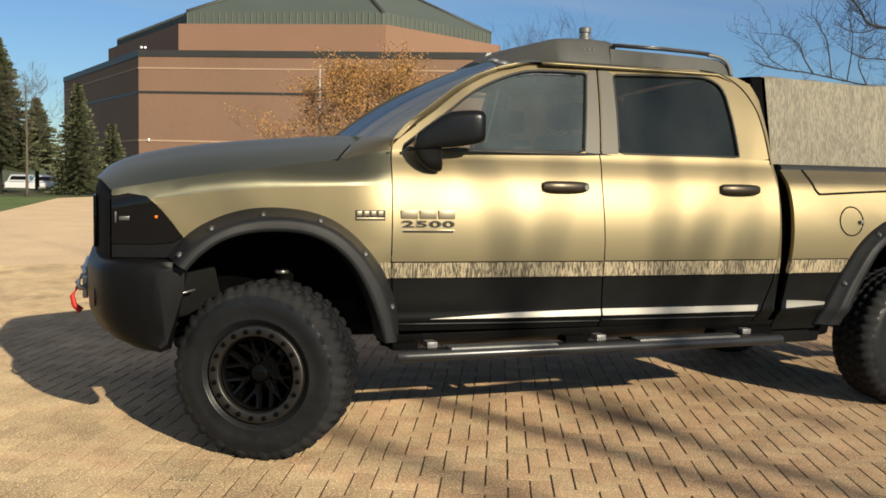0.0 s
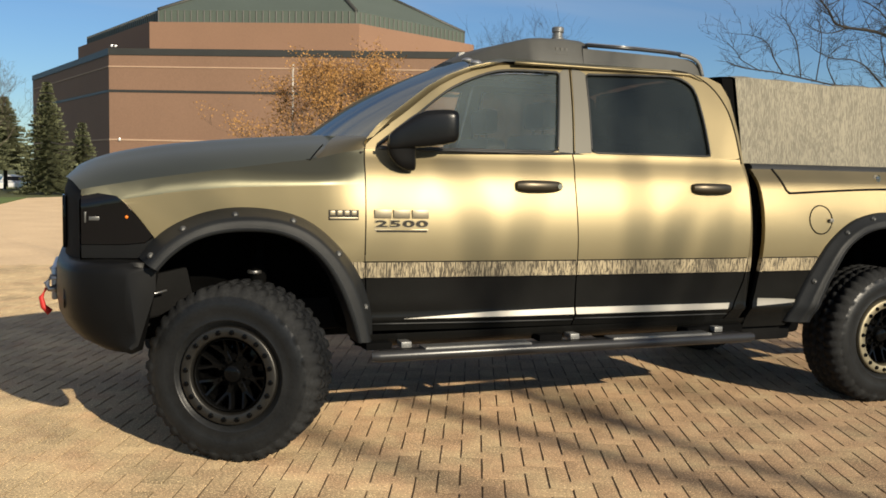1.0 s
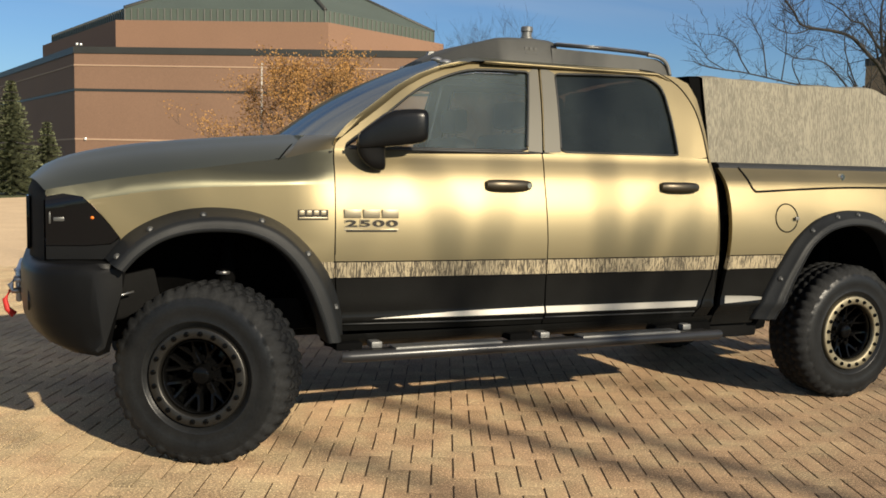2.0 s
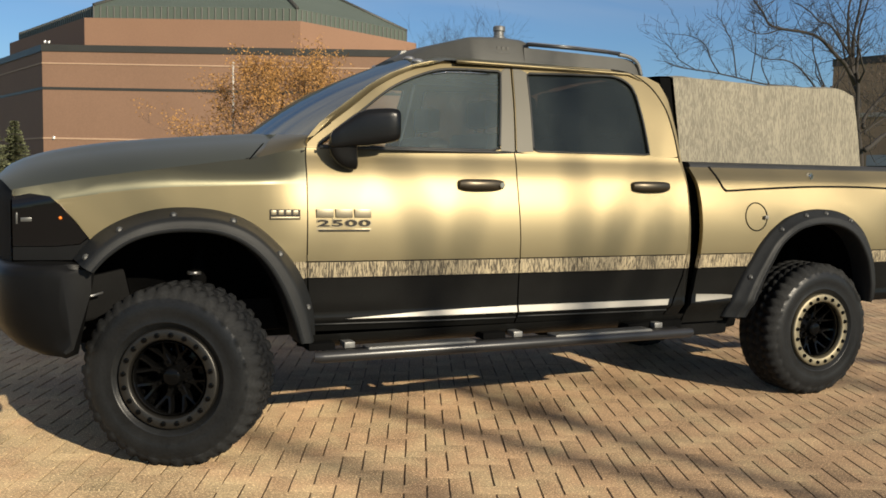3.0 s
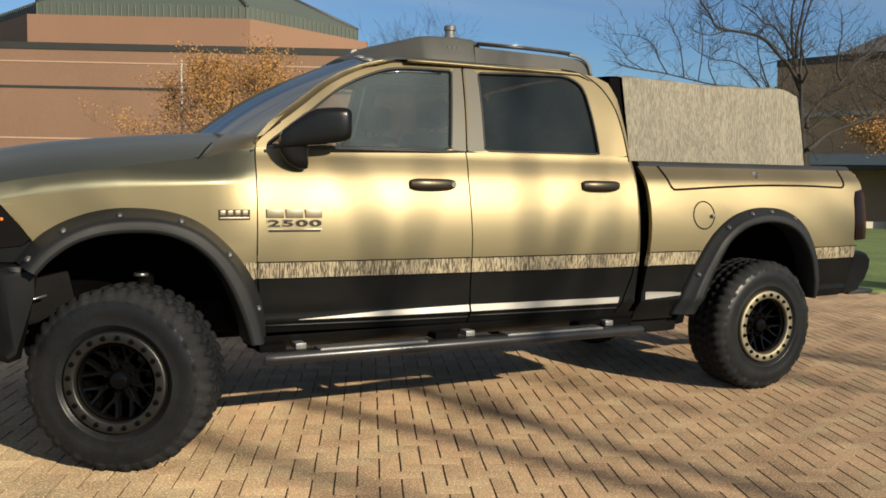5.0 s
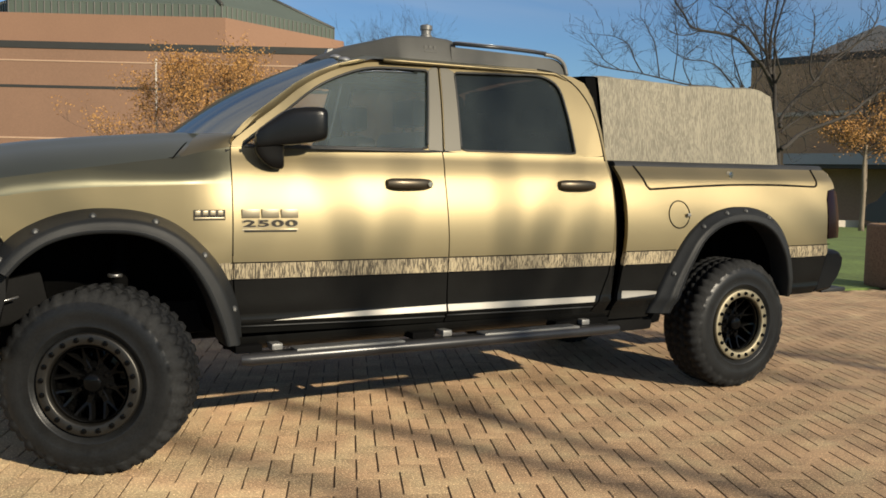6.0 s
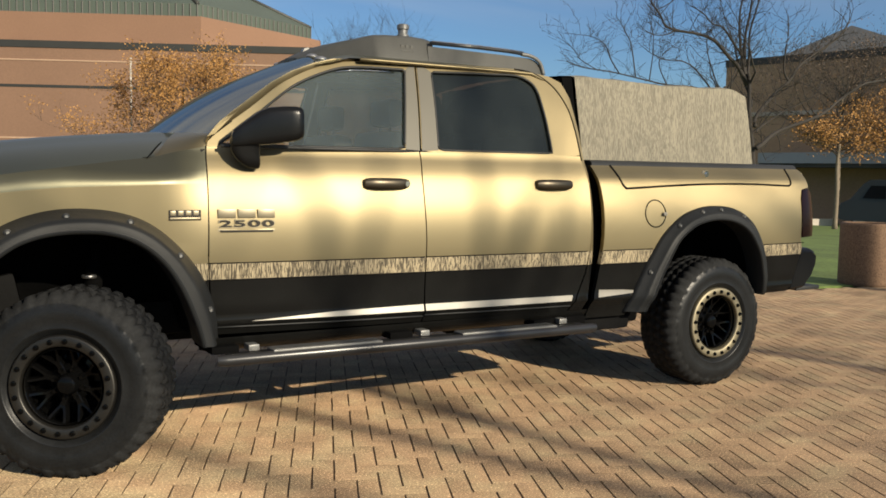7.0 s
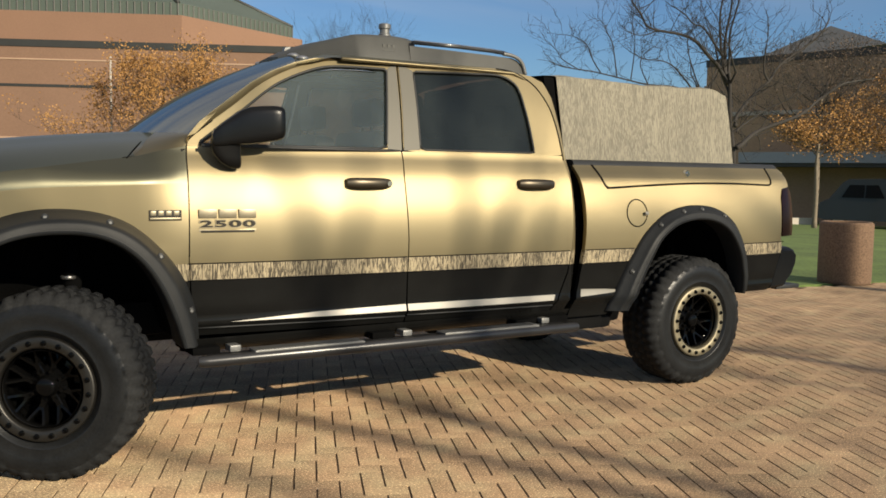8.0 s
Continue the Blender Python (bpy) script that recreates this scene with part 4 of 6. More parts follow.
    # rear corner of the cab
    cab = [(2.8151, 1.4544), (2.8072, 1.5981), (2.7845, 1.7413), (2.7061, 1.867), (2.5886, 1.9345), (2.6881, 1.9228), (2.7691, 1.8885), (2.816, 1.7954), (2.8449, 1.5981), (2.845, 1.4544), (2.8667, 1.36), (2.879, 1.27), (2.885, 1.17), (2.887, 1.07), (2.882, 0.98), (2.872, 0.89), (2.856, 0.8), (2.833, 0.715), (2.802, 0.61), (2.79, 0.56),
           (2.69, 0.56), (2.71, 0.60), (2.75, 0.68), (2.795, 0.78), (2.825, 0.92), (2.835, 1.10), (2.83, 1.30)]
    corner_width = lambda x, z: half_width(x, z) - 6.0 * max(0.0, x - 2.785) ** 2
    skin("cab_corner", cab, PAINT, truck, side, "gold rear corner of the cab", 0.02, 0.05, zones=zones, width=corner_width)
    edge_line("door_seam", [(p.x, p.y) for p in loop(REAR_OUT) if p.x > 2.45 and p.y > 1.47] + [(2.811, 1.43)], DARK, rear, side, 0.0042, 0.001)
    # bed
    arch_r = [a.lerp(b, 0.3) for a, b in zip(spline([(x, z, 0) for x, z in FLARE_R_OUT], 3), spline([(x, z, 0) for x, z in FLARE_R_IN], 3))]
    bed = [(2.888, 1.405), (2.905, 1.34), (2.918, 1.27), (2.924, 1.19), (2.925, 1.07), (2.921, 0.99), (2.911, 0.90), (2.896, 0.81), (2.877, 0.715), (2.848, 0.61), (2.828, 0.505), (3.13, 0.505)] + [(p.x, p.y) for p in arch_r] + [(4.36, 0.575), (4.60, 0.575), (4.66, 0.72), (4.715, 0.86), (4.698, 0.94), (4.707, 1.21), (4.736, 1.27), (4.86, 1.285), (4.85, 1.345), (4.82, 1.39), (4.785, 1.408)]
    bed_width = lambda x, z: half_width(x, z) - 0.024 * smoothstep(1.30, 1.43, z)
    skin("bed_side", bed, PAINT, truck, side, "gold bed side with reed-print stripe over black", 0.08, 0.025, zones=zones, width=bed_width)
    # The same highlight carried on as a pale strip under the bed side.
    skin("rocker_highlight", [(2.885, 0.632), (2.893, 0.676), (3.08, 0.668), (3.205, 0.656), (3.17, 0.645)], STRIP, truck, side, "pale strip set for the highlight along the bed's foot", 0.1, 0.012, 0.002, 0.003)
    for x0, x1 in ((0.60, 1.73), (1.74, 2.80), (2.915, 3.30), (4.285, 4.735)):
        for z in (0.826, 0.906):
            bm = bmesh.new()
            tube(bm, [(x0 + (x1 - x0) * k / 8, side * half_width(x0 + (x1 - x0) * k / 8, z), z) for k in range(9)], 0.003, 4)
            part("pinstripe", bm, DARK, truck, "thin dark pinstripe")
    bm = bmesh.new()
    rail = [(2.90 + 1.867 * k / 12) for k in range(13)]
    rows = []
    for x in rail:
        w = bed_width(x, 1.405)
        rows.append([bm.verts.new((x, side * y, z)) for y, z in ((w + 0.001, 1.400), (w - 0.008, 1.425), (w - 0.03, 1.437), (w - 0.2, 1.437), (w - 0.21, 1.42), (w - 0.21, 1.11))])
    for a, b in zip(rows, rows[1:]):
        for k in range(5):
            bm.faces.new((a[k], a[k + 1], b[k + 1], b[k]))
    bm.faces.new(rows[-1])
    bm.faces.new(rows[0])
    bmesh.ops.recalc_face_normals(bm, faces=bm.faces)
    part("bed_rail", bm, PLASTIC, truck, "black bed rail cap", angle=60)
    hatch = [(3.035, 1.408), (3.056, 1.365), (3.078, 1.312), (3.090, 1.288), (3.108, 1.275), (3.135, 1.272), (3.444, 1.288), (3.80, 1.302), (4.20, 1.304), (4.54, 1.296), (4.592, 1.298), (4.612, 1.312), (4.618, 1.345), (4.612, 1.408)]
    edge = [(p.x, p.y) for p in spline([(x, z, 0) for x, z in hatch], 4)]
    bm = bmesh.new()
    tube(bm, [(x, side * (bed_width(x, z) + 0.001), z) for x, z in edge], 0.0068, 6)
    lid = part("storage_lid", bm, DARK, truck, "side storage lid outlined by a dark gap")
    bm = bmesh.new()
    p = (3.80, side * (bed_width(3.8, 1.36) + 0.004), 1.365)
    bmesh.ops.create_cone(bm, cap_ends=True, segments=20, radius1=0.024, radius2=0.020, depth=0.018, matrix=Matrix.Translation(p) @ Matrix.Rotation(radians(90), 4, "X"))
    bmesh.ops.create_cone(bm, cap_ends=True, segments=12, radius1=0.009, radius2=0.009, depth=0.03, matrix=Matrix.Translation(p) @ Matrix.Rotation(radians(90), 4, "X"))
    part("lid_lock", bm, CHROME, lid, "round chrome lock")
    if side < 0:
        bm = bmesh.new()
        tube(bm, [(3.325 + 0.082 * math.cos(a), side * (half_width(3.325, 1.12 + 0.082 * math.sin(a)) + 0.001), 1.12 + 0.082 * math.sin(a)) for a in [k * math.tau / 40 for k in range(41)]], 0.004, 5)
        fuel = part("fuel_door", bm, DARK, truck, "round fuel door flush with the bed side")
        bm = bmesh.new()
        box(bm, 3.375, 3.402, -1.006, -0.992, 1.108, 1.128, 0.004)
        part("fuel_latch", bm, STRIP, fuel, "small bright latch")
    # lamps
    lens = [(-0.672, 1.205), (-0.60, 1.220), (-0.52, 1.208), (-0.475, 1.165), (-0.41, 1.085), (-0.365, 1.028), (-0.40, 0.998), (-0.50, 0.988), (-0.672, 0.988)]
    skin("lamp_filler", [(-0.672, 0.984), (-0.50, 0.984), (-0.402, 0.993), (-0.362, 1.022), (-0.38, 0.965), (-0.43, 0.925), (-0.672, 0.925)], BUMPER, truck, side, "dark panel below the headlamp", 0.03, 0.02)
    lamp = skin("headlamp", lens, LENS, truck, side, "smoked black headlamp", 0.02, 0.015, 0.007)
    bm = bmesh.new()
    bmesh.ops.create_uvsphere(bm, u_segments=12, v_segments=8, radius=0.008, matrix=Matrix.Translation((-0.479, side * (half_width(-0.479, 1.113) + 0.006), 1.113)))
    part("marker", bm, AMBER, lamp, "small amber marker")
    bm = bmesh.new()
    for x, z, w, h in ((-0.615, 1.105, 0.05, 0.018), (-0.655, 1.11, 0.008, 0.05)):
        y = half_width(x, z) + 0.007
        box(bm, x - w / 2, x + w / 2, side * y - 0.004, side * y + 0.004, z - h / 2, z + h / 2, 0.002)
    part("reflector", bm, DIM, lamp, "dim grey reflector")
    tail = [(4.711, 1.205), (4.738, 1.264), (4.84, 1.277), (4.875, 1.25), (4.880, 1.0), (4.868, 0.945), (4.703, 0.943)]
    skin("tail_lamp", tail, TAIL, truck, side, "smoked dark red tail lamp", 0.05, 0.05, 0.006)
    # sill under the doors
    bm = bmesh.new()
    rows = []
    for x in (0.60, 1.2, 2.0, 2.86):
        rows.append([bm.verts.new((x, side * y, z)) for y, z in ((0.955, 0.56), (0.945, 0.53), (0.90, 0.49), (0.75, 0.47), (0.75, 0.6))])
    for a, b in zip(rows, rows[1:]):
        for k in range(4):
            bm.faces.new((a[k], a[k + 1], b[k + 1], b[k]))
    bmesh.ops.recalc_face_normals(bm, faces=bm.faces)
    part("sill", bm, BLACK, truck, "black sill under the doors")
    # running board
    bm = bmesh.new()
    tube(bm, [(0.60, side * 1.06, 0.474), (0.64, side * 1.07, 0.474), (2.78, side * 1.07, 0.472), (2.80, side * 1.065, 0.472)], [0.024, 0.028, 0.028, 0.025], 16)
    box(bm, 0.66, 2.76, min(side * 1.05, side * 0.97), max(side * 1.05, side * 0.97), 0.462, 0.492, 0.006)
    board = part("running_board", bm, TUBE, truck, "satin black tubular running board with grey step pads", angle=40)
    for x0, x1 in ((0.86, 1.43), (1.90, 2.52)):
        bm = bmesh.new()
        box(bm, x0, x1, min(side * 1.085, side * 0.99), max(side * 1.085, side * 0.99), 0.494, 0.507, 0.004)
        for k in range(int((x1 - x0) / 0.015) - 1):
            box(bm, x0 + 0.012 + 0.015 * k, x0 + 0.021 + 0.015 * k, min(side * 1.075, side * 1.0), max(side * 1.075, side * 1.0), 0.506, 0.509)
        part("step_pad", bm, PAD, board, "ribbed grey step pad")
    for x in (0.79, 1.715, 2.62):
        bm = bmesh.new()
        box(bm, x - 0.027, x + 0.027, min(side * 1.01, side * 0.93), max(side * 1.01, side * 0.93), 0.495, 0.526, 0.006)
        part("bracket", bm, PAD, board, "pale grey bracket")
        bm = bmesh.new()
        box(bm, x - 0.20, x - 0.07, min(side * 1.0, side * 0.7), max(side * 1.0, side * 0.7), 0.49, 0.525, 0.004)
        part("arm", bm, WELL, board)
    # mirror
    mirror = door_mirror(truck, side)
    # flares and arches
    flare("flare", FLARE_F_OUT, FLARE_F_IN, truck, side, (0.04, 0.19, 0.37, 0.55, 0.73, 0.90))
    flare("flare", FLARE_R_OUT, FLARE_R_IN, truck, side, (0.16, 0.34, 0.47, 0.58, 0.70))
    arch_liner(FLARE_F_IN, truck, side)
    bm = bmesh.new()
    box(bm, -0.50, -0.19, min(side * 0.62, side * 0.60), max(side * 0.62, side * 0.60), 0.62, 0.825, 0.018, Matrix.Translation((-0.4, 0, 0.8)) @ Matrix.Rotation(radians(-12), 4, "Y") @ Matrix.Translation((0.4, 0, -0.8)))
    panel = part("liner_panel", bm, DARK, truck, "dusty grey inner panel behind the bumper")
    bm = bmesh.new()
    tube(bm, [(-0.42, side * 0.70, 0.735), (-0.30, side * 0.69, 0.765)], 0.005, 8)
    part("brake_line", bm, STEEL, panel, "thin bright metal line")
    arch_liner(FLARE_R_IN, truck, side)
    # pillar beside the windshield
    bm = bmesh.new()
    rows = []
    for k in range(9):
        t = k / 8
        q = spline([(x, z, 0) for x, z in FRONT_OUT[:7]], 8)
        p = q[min(int(t * (len(q) - 1)), len(q) - 1)]
        a = Vector((p.x, side * (half_width(p.x, p.y) - 0.003), p.y))
        b = windshield_point(0.0 if side < 0 else 1.0, t)
        mid = a.lerp(b, 0.5) + Vector((-0.02, side * 0.012, 0.015))
        rows.append([bm.verts.new(a), bm.verts.new(a.lerp(mid, 0.5) + Vector((-0.006, side * 0.006, 0.006))), bm.verts.new(mid), bm.verts.new(b)])
    for a, b in zip(rows, rows[1:]):
        for k in range(3):
            bm.faces.new((a[k], a[k + 1], b[k + 1], b[k]))
    bmesh.ops.recalc_face_normals(bm, faces=bm.faces)
    part("pillar", bm, GOLD, truck, "gold windshield pillar", angle=60)


def windshield_point(u, v):
    """u across from the -y side, v from the cowl up to the roof."""
    s = 2 * u - 1
    low = Vector((0.53 + 0.14 * s * s, 0.795 * s, 1.53 - 0.015 * s * s))
    top = Vector((1.36 - 0.138 * s * s, 0.675 * s, 1.992 - 0.096 * s * s))
    p = low.lerp(top, v)
    return p + Vector((-0.025, 0, 0.03)) * math.sin(math.pi * v)


def hood_point(u, v):
    s = 2 * u - 1
    x = -0.75 + 0.075 * abs(s) ** 3 * (1 - v) + v * (0.56 + 0.75 + 0.13 * s * s - 0.28 * smoothstep(0.55, 1.0, abs(s)))
    crest, seam = curve_at(CREST, x), curve_at(SEAM, min(x, 0.36))
    w = half_width(min(x, 0.36), seam)
    bulge = 0.012 * smoothstep(0.55, 0.35, abs(s)) * smoothstep(0, 0.2, v)
    return Vector((x, w * s, crest + bulge - (crest - seam + 0.002) * abs(s) ** 2.7))


def roof_gear(truck):
    bm = bmesh.new()
    rows = []
    for x, z0, z1, w in ((1.33, 1.955, 1.985, 0.22), (1.40, 1.958, 2.018, 0.29), (1.48, 1.96, 2.055, 0.37), (1.56, 1.963, 2.08, 0.45), (1.64, 1.967, 2.10, 0.53), (1.66, 1.968, 2.103, 0.546), (1.72, 1.97, 2.108, 0.55), (1.88, 1.97, 2.114, 0.55), (1.98, 1.97, 2.108, 0.55), (2.01, 1.97, 2.10, 0.55)):
        rows.append([bm.verts.new((x, y, z)) for y, z in ((-w, z0), (-w + 0.035, z1 - 0.022), (-w + 0.075, z1), (0, z1 + 0.012), (w - 0.075, z1), (w - 0.035, z1 - 0.022), (w, z0))])
    for a, b in zip(rows, rows[1:]):
        for k in range(6):
            bm.faces.new((a[k], a[k + 1], b[k + 1], b[k]))
    bm.faces.new(rows[-1])
    bm.faces.new(rows[0])
    bmesh.ops.recalc_face_normals(bm, faces=bm.faces)
    fairing = part("roof_fairing", bm, FAIRING, truck, "dark grey moulded roof fairing", angle=45)
    bm = bmesh.new()
    for k in range(3):
        box(bm, 1.80 + 0.03 * k, 1.818 + 0.03 * k, -0.532, -0.50, 2.03, 2.055, 0.001)
    box(bm, 1.80, 1.878, -0.537, -0.50, 2.018, 2.024, 0.001)
    part("fairing_mark", bm, FAIRING, fairing, "small embossed mark")
    for side in (-1, 1):
        bm = bmesh.new()
        tube(bm, [(1.98, side * 0.545, 2.078), (2.30, side * 0.545, 2.078), (2.52, side * 0.545, 2.073), (2.64, side * 0.545, 2.065)], [0.011, 0.011, 0.011, 0.010], 8)
        rail = part("roof_rail", bm, TUBE, truck, "slim satin black roof rail")
        # Thin chrome tube stands in for the highlight on top of the rail.
        bm = bmesh.new()
        tube(bm, [(1.99, side * 0.549, 2.0885), (2.30, side * 0.549, 2.0885), (2.52, side * 0.549, 2.0835), (2.62, side * 0.549, 2.077)], 0.004, 6)
        part("rail_highlight", bm, CHROME, rail, "chrome line set for the highlight along the rail")
        bm = bmesh.new()
        rows = []
        for x, z0, z1 in ((1.97, 1.955, 2.060), (2.2, 1.957, 2.056), (2.5, 1.95, 2.050), (2.62, 1.946, 2.046), (2.68, 1.943, 2.044), (2.72, 1.94, 2.034), (2.75, 1.936, 2.012), (2.772, 1.932, 1.965)):
            rows.append([bm.verts.new((x, side * y, z)) for y, z in ((0.554, z0), (0.532, z1), (0.515, z1 + 0.002), (0.515, z0))])
        for a, b in zip(rows, rows[1:]):
            for k in range(4):
                bm.faces.new((a[k], a[(k + 1) % 4], b[(k + 1) % 4], b[k]))
        bm.faces.new(rows[0])
        bm.faces.new(rows[-1])
        bmesh.ops.recalc_face_normals(bm, faces=bm.faces)
        part("rail_skirt", bm, FAIRING, rail, "dark grey side skirt below the rail")
        bm = bmesh.new()
        tube(bm, spline([(2.61, side * 0.545, 2.064), (2.67, side * 0.545, 2.059), (2.722, side * 0.545, 2.042), (2.756, side * 0.545, 2.010), (2.778, side * 0.545, 1.950)], 4), 0.012, 8)
        part("rail_end", bm, PAD, rail, "grey rail end that curves down to the roof")
    bm = bmesh.new()
    for x in (2.25, 2.52):
        tube(bm, [(x, -0.50, 2.035), (x, 0.50, 2.035)], 0.013, 8)
    part("cross_bar", bm, PLASTIC, truck, "black roof cross bars")
    bm = bmesh.new()
    lathe(bm, [(0.0, 0.145), (0.030, 0.145), (0.038, 0.14), (0.038, 0.115), (0.031, 0.11), (0.031, 0.085), (0.038, 0.08), (0.038, 0.06), (0.031, 0.055), (0.031, -0.02)], 20)
    bmesh.ops.transform(bm, matrix=Matrix.Translation((2.09, 0.0, 2.115)) @ Matrix.Rotation(radians(90), 4, "X"), verts=bm.verts)
    bmesh.ops.recalc_face_normals(bm, faces=bm.faces)
    part("roof_vent", bm, PAD, truck, "stubby grey ribbed roof vent")
    for y in (-0.50, -0.26, 0.0, 0.26, 0.50):
        bm = bmesh.new()
        x = 1.40 - 0.12 * (y / 0.675) ** 2
        bmesh.ops.create_uvsphere(bm, u_segments=14, v_segments=8, radius=0.02, matrix=Matrix.Translation((x, y, 2.0 - 0.10 * (y / 0.662) ** 2)) @ Matrix.Diagonal((1.8, 1.3, 0.8, 1)))
        part("cab_light", bm, STEEL, truck, "small clear cab roof light")
    bm = bmesh.new()
    rows = [[bm.verts.new((x, y, z)) for x, z in ((1.46, 1.99), (1.40, 1.99), (1.43, 2.06), (1.46, 2.065))] for y in (-0.02, 0.02)]
    for k in range(4):
        bm.faces.new((rows[0][k], rows[0][(k + 1) % 4], rows[1][(k + 1) % 4], rows[1][k]))
    for r in rows:
        bm.faces.new(r)
    bmesh.ops.recalc_face_normals(bm, faces=bm.faces)
    part("roof_fin", bm, PAD, truck, "small pale antenna fin")


def cabin(truck):
    bm = bmesh.new()
    box(bm, 0.62, 2.78, -0.82, 0.82, 0.70, 0.78)
    part("cabin_floor", bm, CLOTH, truck)
    bm = bmesh.new()
    rows = [[bm.verts.new((x, y, z)) for x, z in ((0.60, 1.44), (0.85, 1.46), (1.02, 1.42), (1.05, 1.30), (0.98, 0.95), (0.62, 0.95))] for y in (-0.80, 0.80)]
    for k in range(6):
        bm.faces.new((rows[0][k], rows[0][(k + 1) % 6], rows[1][(k + 1) % 6], rows[1][k]))
    for r in rows:
        bm.faces.new(r)
    bmesh.ops.recalc_face_normals(bm, faces=bm.faces)
    part("dashboard", bm, CLOTH, truck, "dark dashboard")
    for x in (1.55, 2.45):
        for y in (-0.40, 0.40):
            bm = bmesh.new()
            box(bm, x - 0.35, x + 0.12, y - 0.27, y + 0.27, 0.95, 1.10, 0.05)
            box(bm, x + 0.05, x + 0.20, y - 0.26, y + 0.26, 1.05, 1.58, 0.05, Matrix.Translation((x + 0.1, 0, 1.05)) @ Matrix.Rotation(radians(10), 4, "Y") @ Matrix.Translation((-x - 0.1, 0, -1.05)))
            seat = part("seat", bm, CLOTH, truck, "dark cloth seat")
            bm = bmesh.new()
            box(bm, x + 0.18, x + 0.28, y - 0.13, y + 0.13, 1.60, 1.76, 0.04)
            tube(bm, [(x + 0.21, y - 0.06, 1.5), (x + 0.23, y - 0.06, 1.64)], 0.008, 6)
            tube(bm, [(x + 0.21, y + 0.06, 1.5), (x + 0.23, y + 0.06, 1.64)], 0.008, 6)
            part("headrest", bm, CLOTH, seat)
    bm = bmesh.new()
    tube(bm, [Vector((1.12 + 0.05 * math.sin(a), -0.40 + 0.19 * math.cos(a), 1.36 + 0.18 * math.sin(a))) for a in [k * math.tau / 24 for k in range(25)]], 0.014, 6)
    tube(bm, [(1.02, -0.40, 1.32), (1.12, -0.40, 1.36)], 0.03, 8)
    part("steering_wheel", bm, CLOTH, truck, "dark steering wheel")


def lettering(text, parent, x0, x1, z0, z1, y, mat, name, deep, swell):
    """Raised figures on the camera's side of the truck that fill the box x0..x1, z0..z1."""
    data = bpy.data.curves.new(name, "FONT")
    data.body, data.size, data.extrude, data.offset, data.space_character = text, 1.0, 0.02, swell, 1.12
    temp = bpy.data.objects.new(name, data)
    scene.collection.objects.link(temp)
    bpy.context.view_layer.update()
    mesh = bpy.data.meshes.new_from_object(temp.evaluated_get(bpy.context.evaluated_depsgraph_get()))
    bpy.data.objects.remove(temp)
    mesh.materials.clear()
    mesh.materials.append(mat)
    xs, ys = [v.co.x for v in mesh.vertices], [v.co.y for v in mesh.vertices]
    for v in mesh.vertices:
        v.co = Vector((x0 + (x1 - x0) * (v.co.x - min(xs)) / (max(xs) - min(xs)), (deep if v.co.z > 0 else -0.03), z0 + (z1 - z0) * (v.co.y - min(ys)) / (max(ys) - min(ys))))
    for v in mesh.vertices:
        v.co.y = -half_width(v.co.x, 1.10) - v.co.y
    ob = new(name, mesh)
    ob.parent = parent
    return ob


def badges(truck):
    y = 0.0

    def lay(bm, z):
        for v in bm.verts:
            v.co.y -= half_width(v.co.x, z)
    bm = bmesh.new()
    for k in range(3):
        x = 0.657 + k * 0.094
        box(bm, x, x + 0.074, y - 0.007, y + 0.02, 1.1235, 1.1555, 0.003)
    lay(bm, 1.14)
    badge = part("door_badge", bm, BADGE, truck, "dark raised badge with bright edges")
    bm = bmesh.new()
    for k in range(3):
        x = 0.652 + k * 0.094
        box(bm, x, x + 0.084, y - 0.004, y + 0.02, 1.119, 1.160, 0.002)
    box(bm, 0.652, 0.924, y - 0.004, y + 0.02, 1.047, 1.066, 0.002)
    lay(bm, 1.10)
    part("badge_rim", bm, BADGE_RIM, badge, "bright badge edging")
    bm = bmesh.new()
    box(bm, 0.662, 0.914, y - 0.006, y + 0.02, 1.0515, 1.0605, 0.001)
    lay(bm, 1.06)
    part("badge_bar", bm, BADGE, badge)
    lettering("2500", badge, 0.652, 0.924, 1.072, 1.112, y, BADGE_RIM, "figure_edge", 0.004, 0.05)
    lettering("2500", badge, 0.657, 0.919, 1.076, 1.108, y, BADGE, "badge_figure", 0.007, 0.025)
    bm = bmesh.new()
    y2 = 0.0
    box(bm, 0.428, 0.575, y2 - 0.004, y2 + 0.02, 1.108, 1.157, 0.002)
    lay(bm, 1.13)
    small = part("fender_badge", bm, BADGE, truck, "small bright and black fender badge")
    bm = bmesh.new()
    for k in range(4):
        box(bm, 0.434 + 0.035 * k, 0.459 + 0.035 * k, y2 - 0.007, y2 + 0.02, 1.131, 1.153, 0.002)
    box(bm, 0.432, 0.571, y2 - 0.007, y2 + 0.02, 1.113, 1.122, 0.002)
    lay(bm, 1.13)
    part("badge_bar", bm, BADGE_RIM, small)


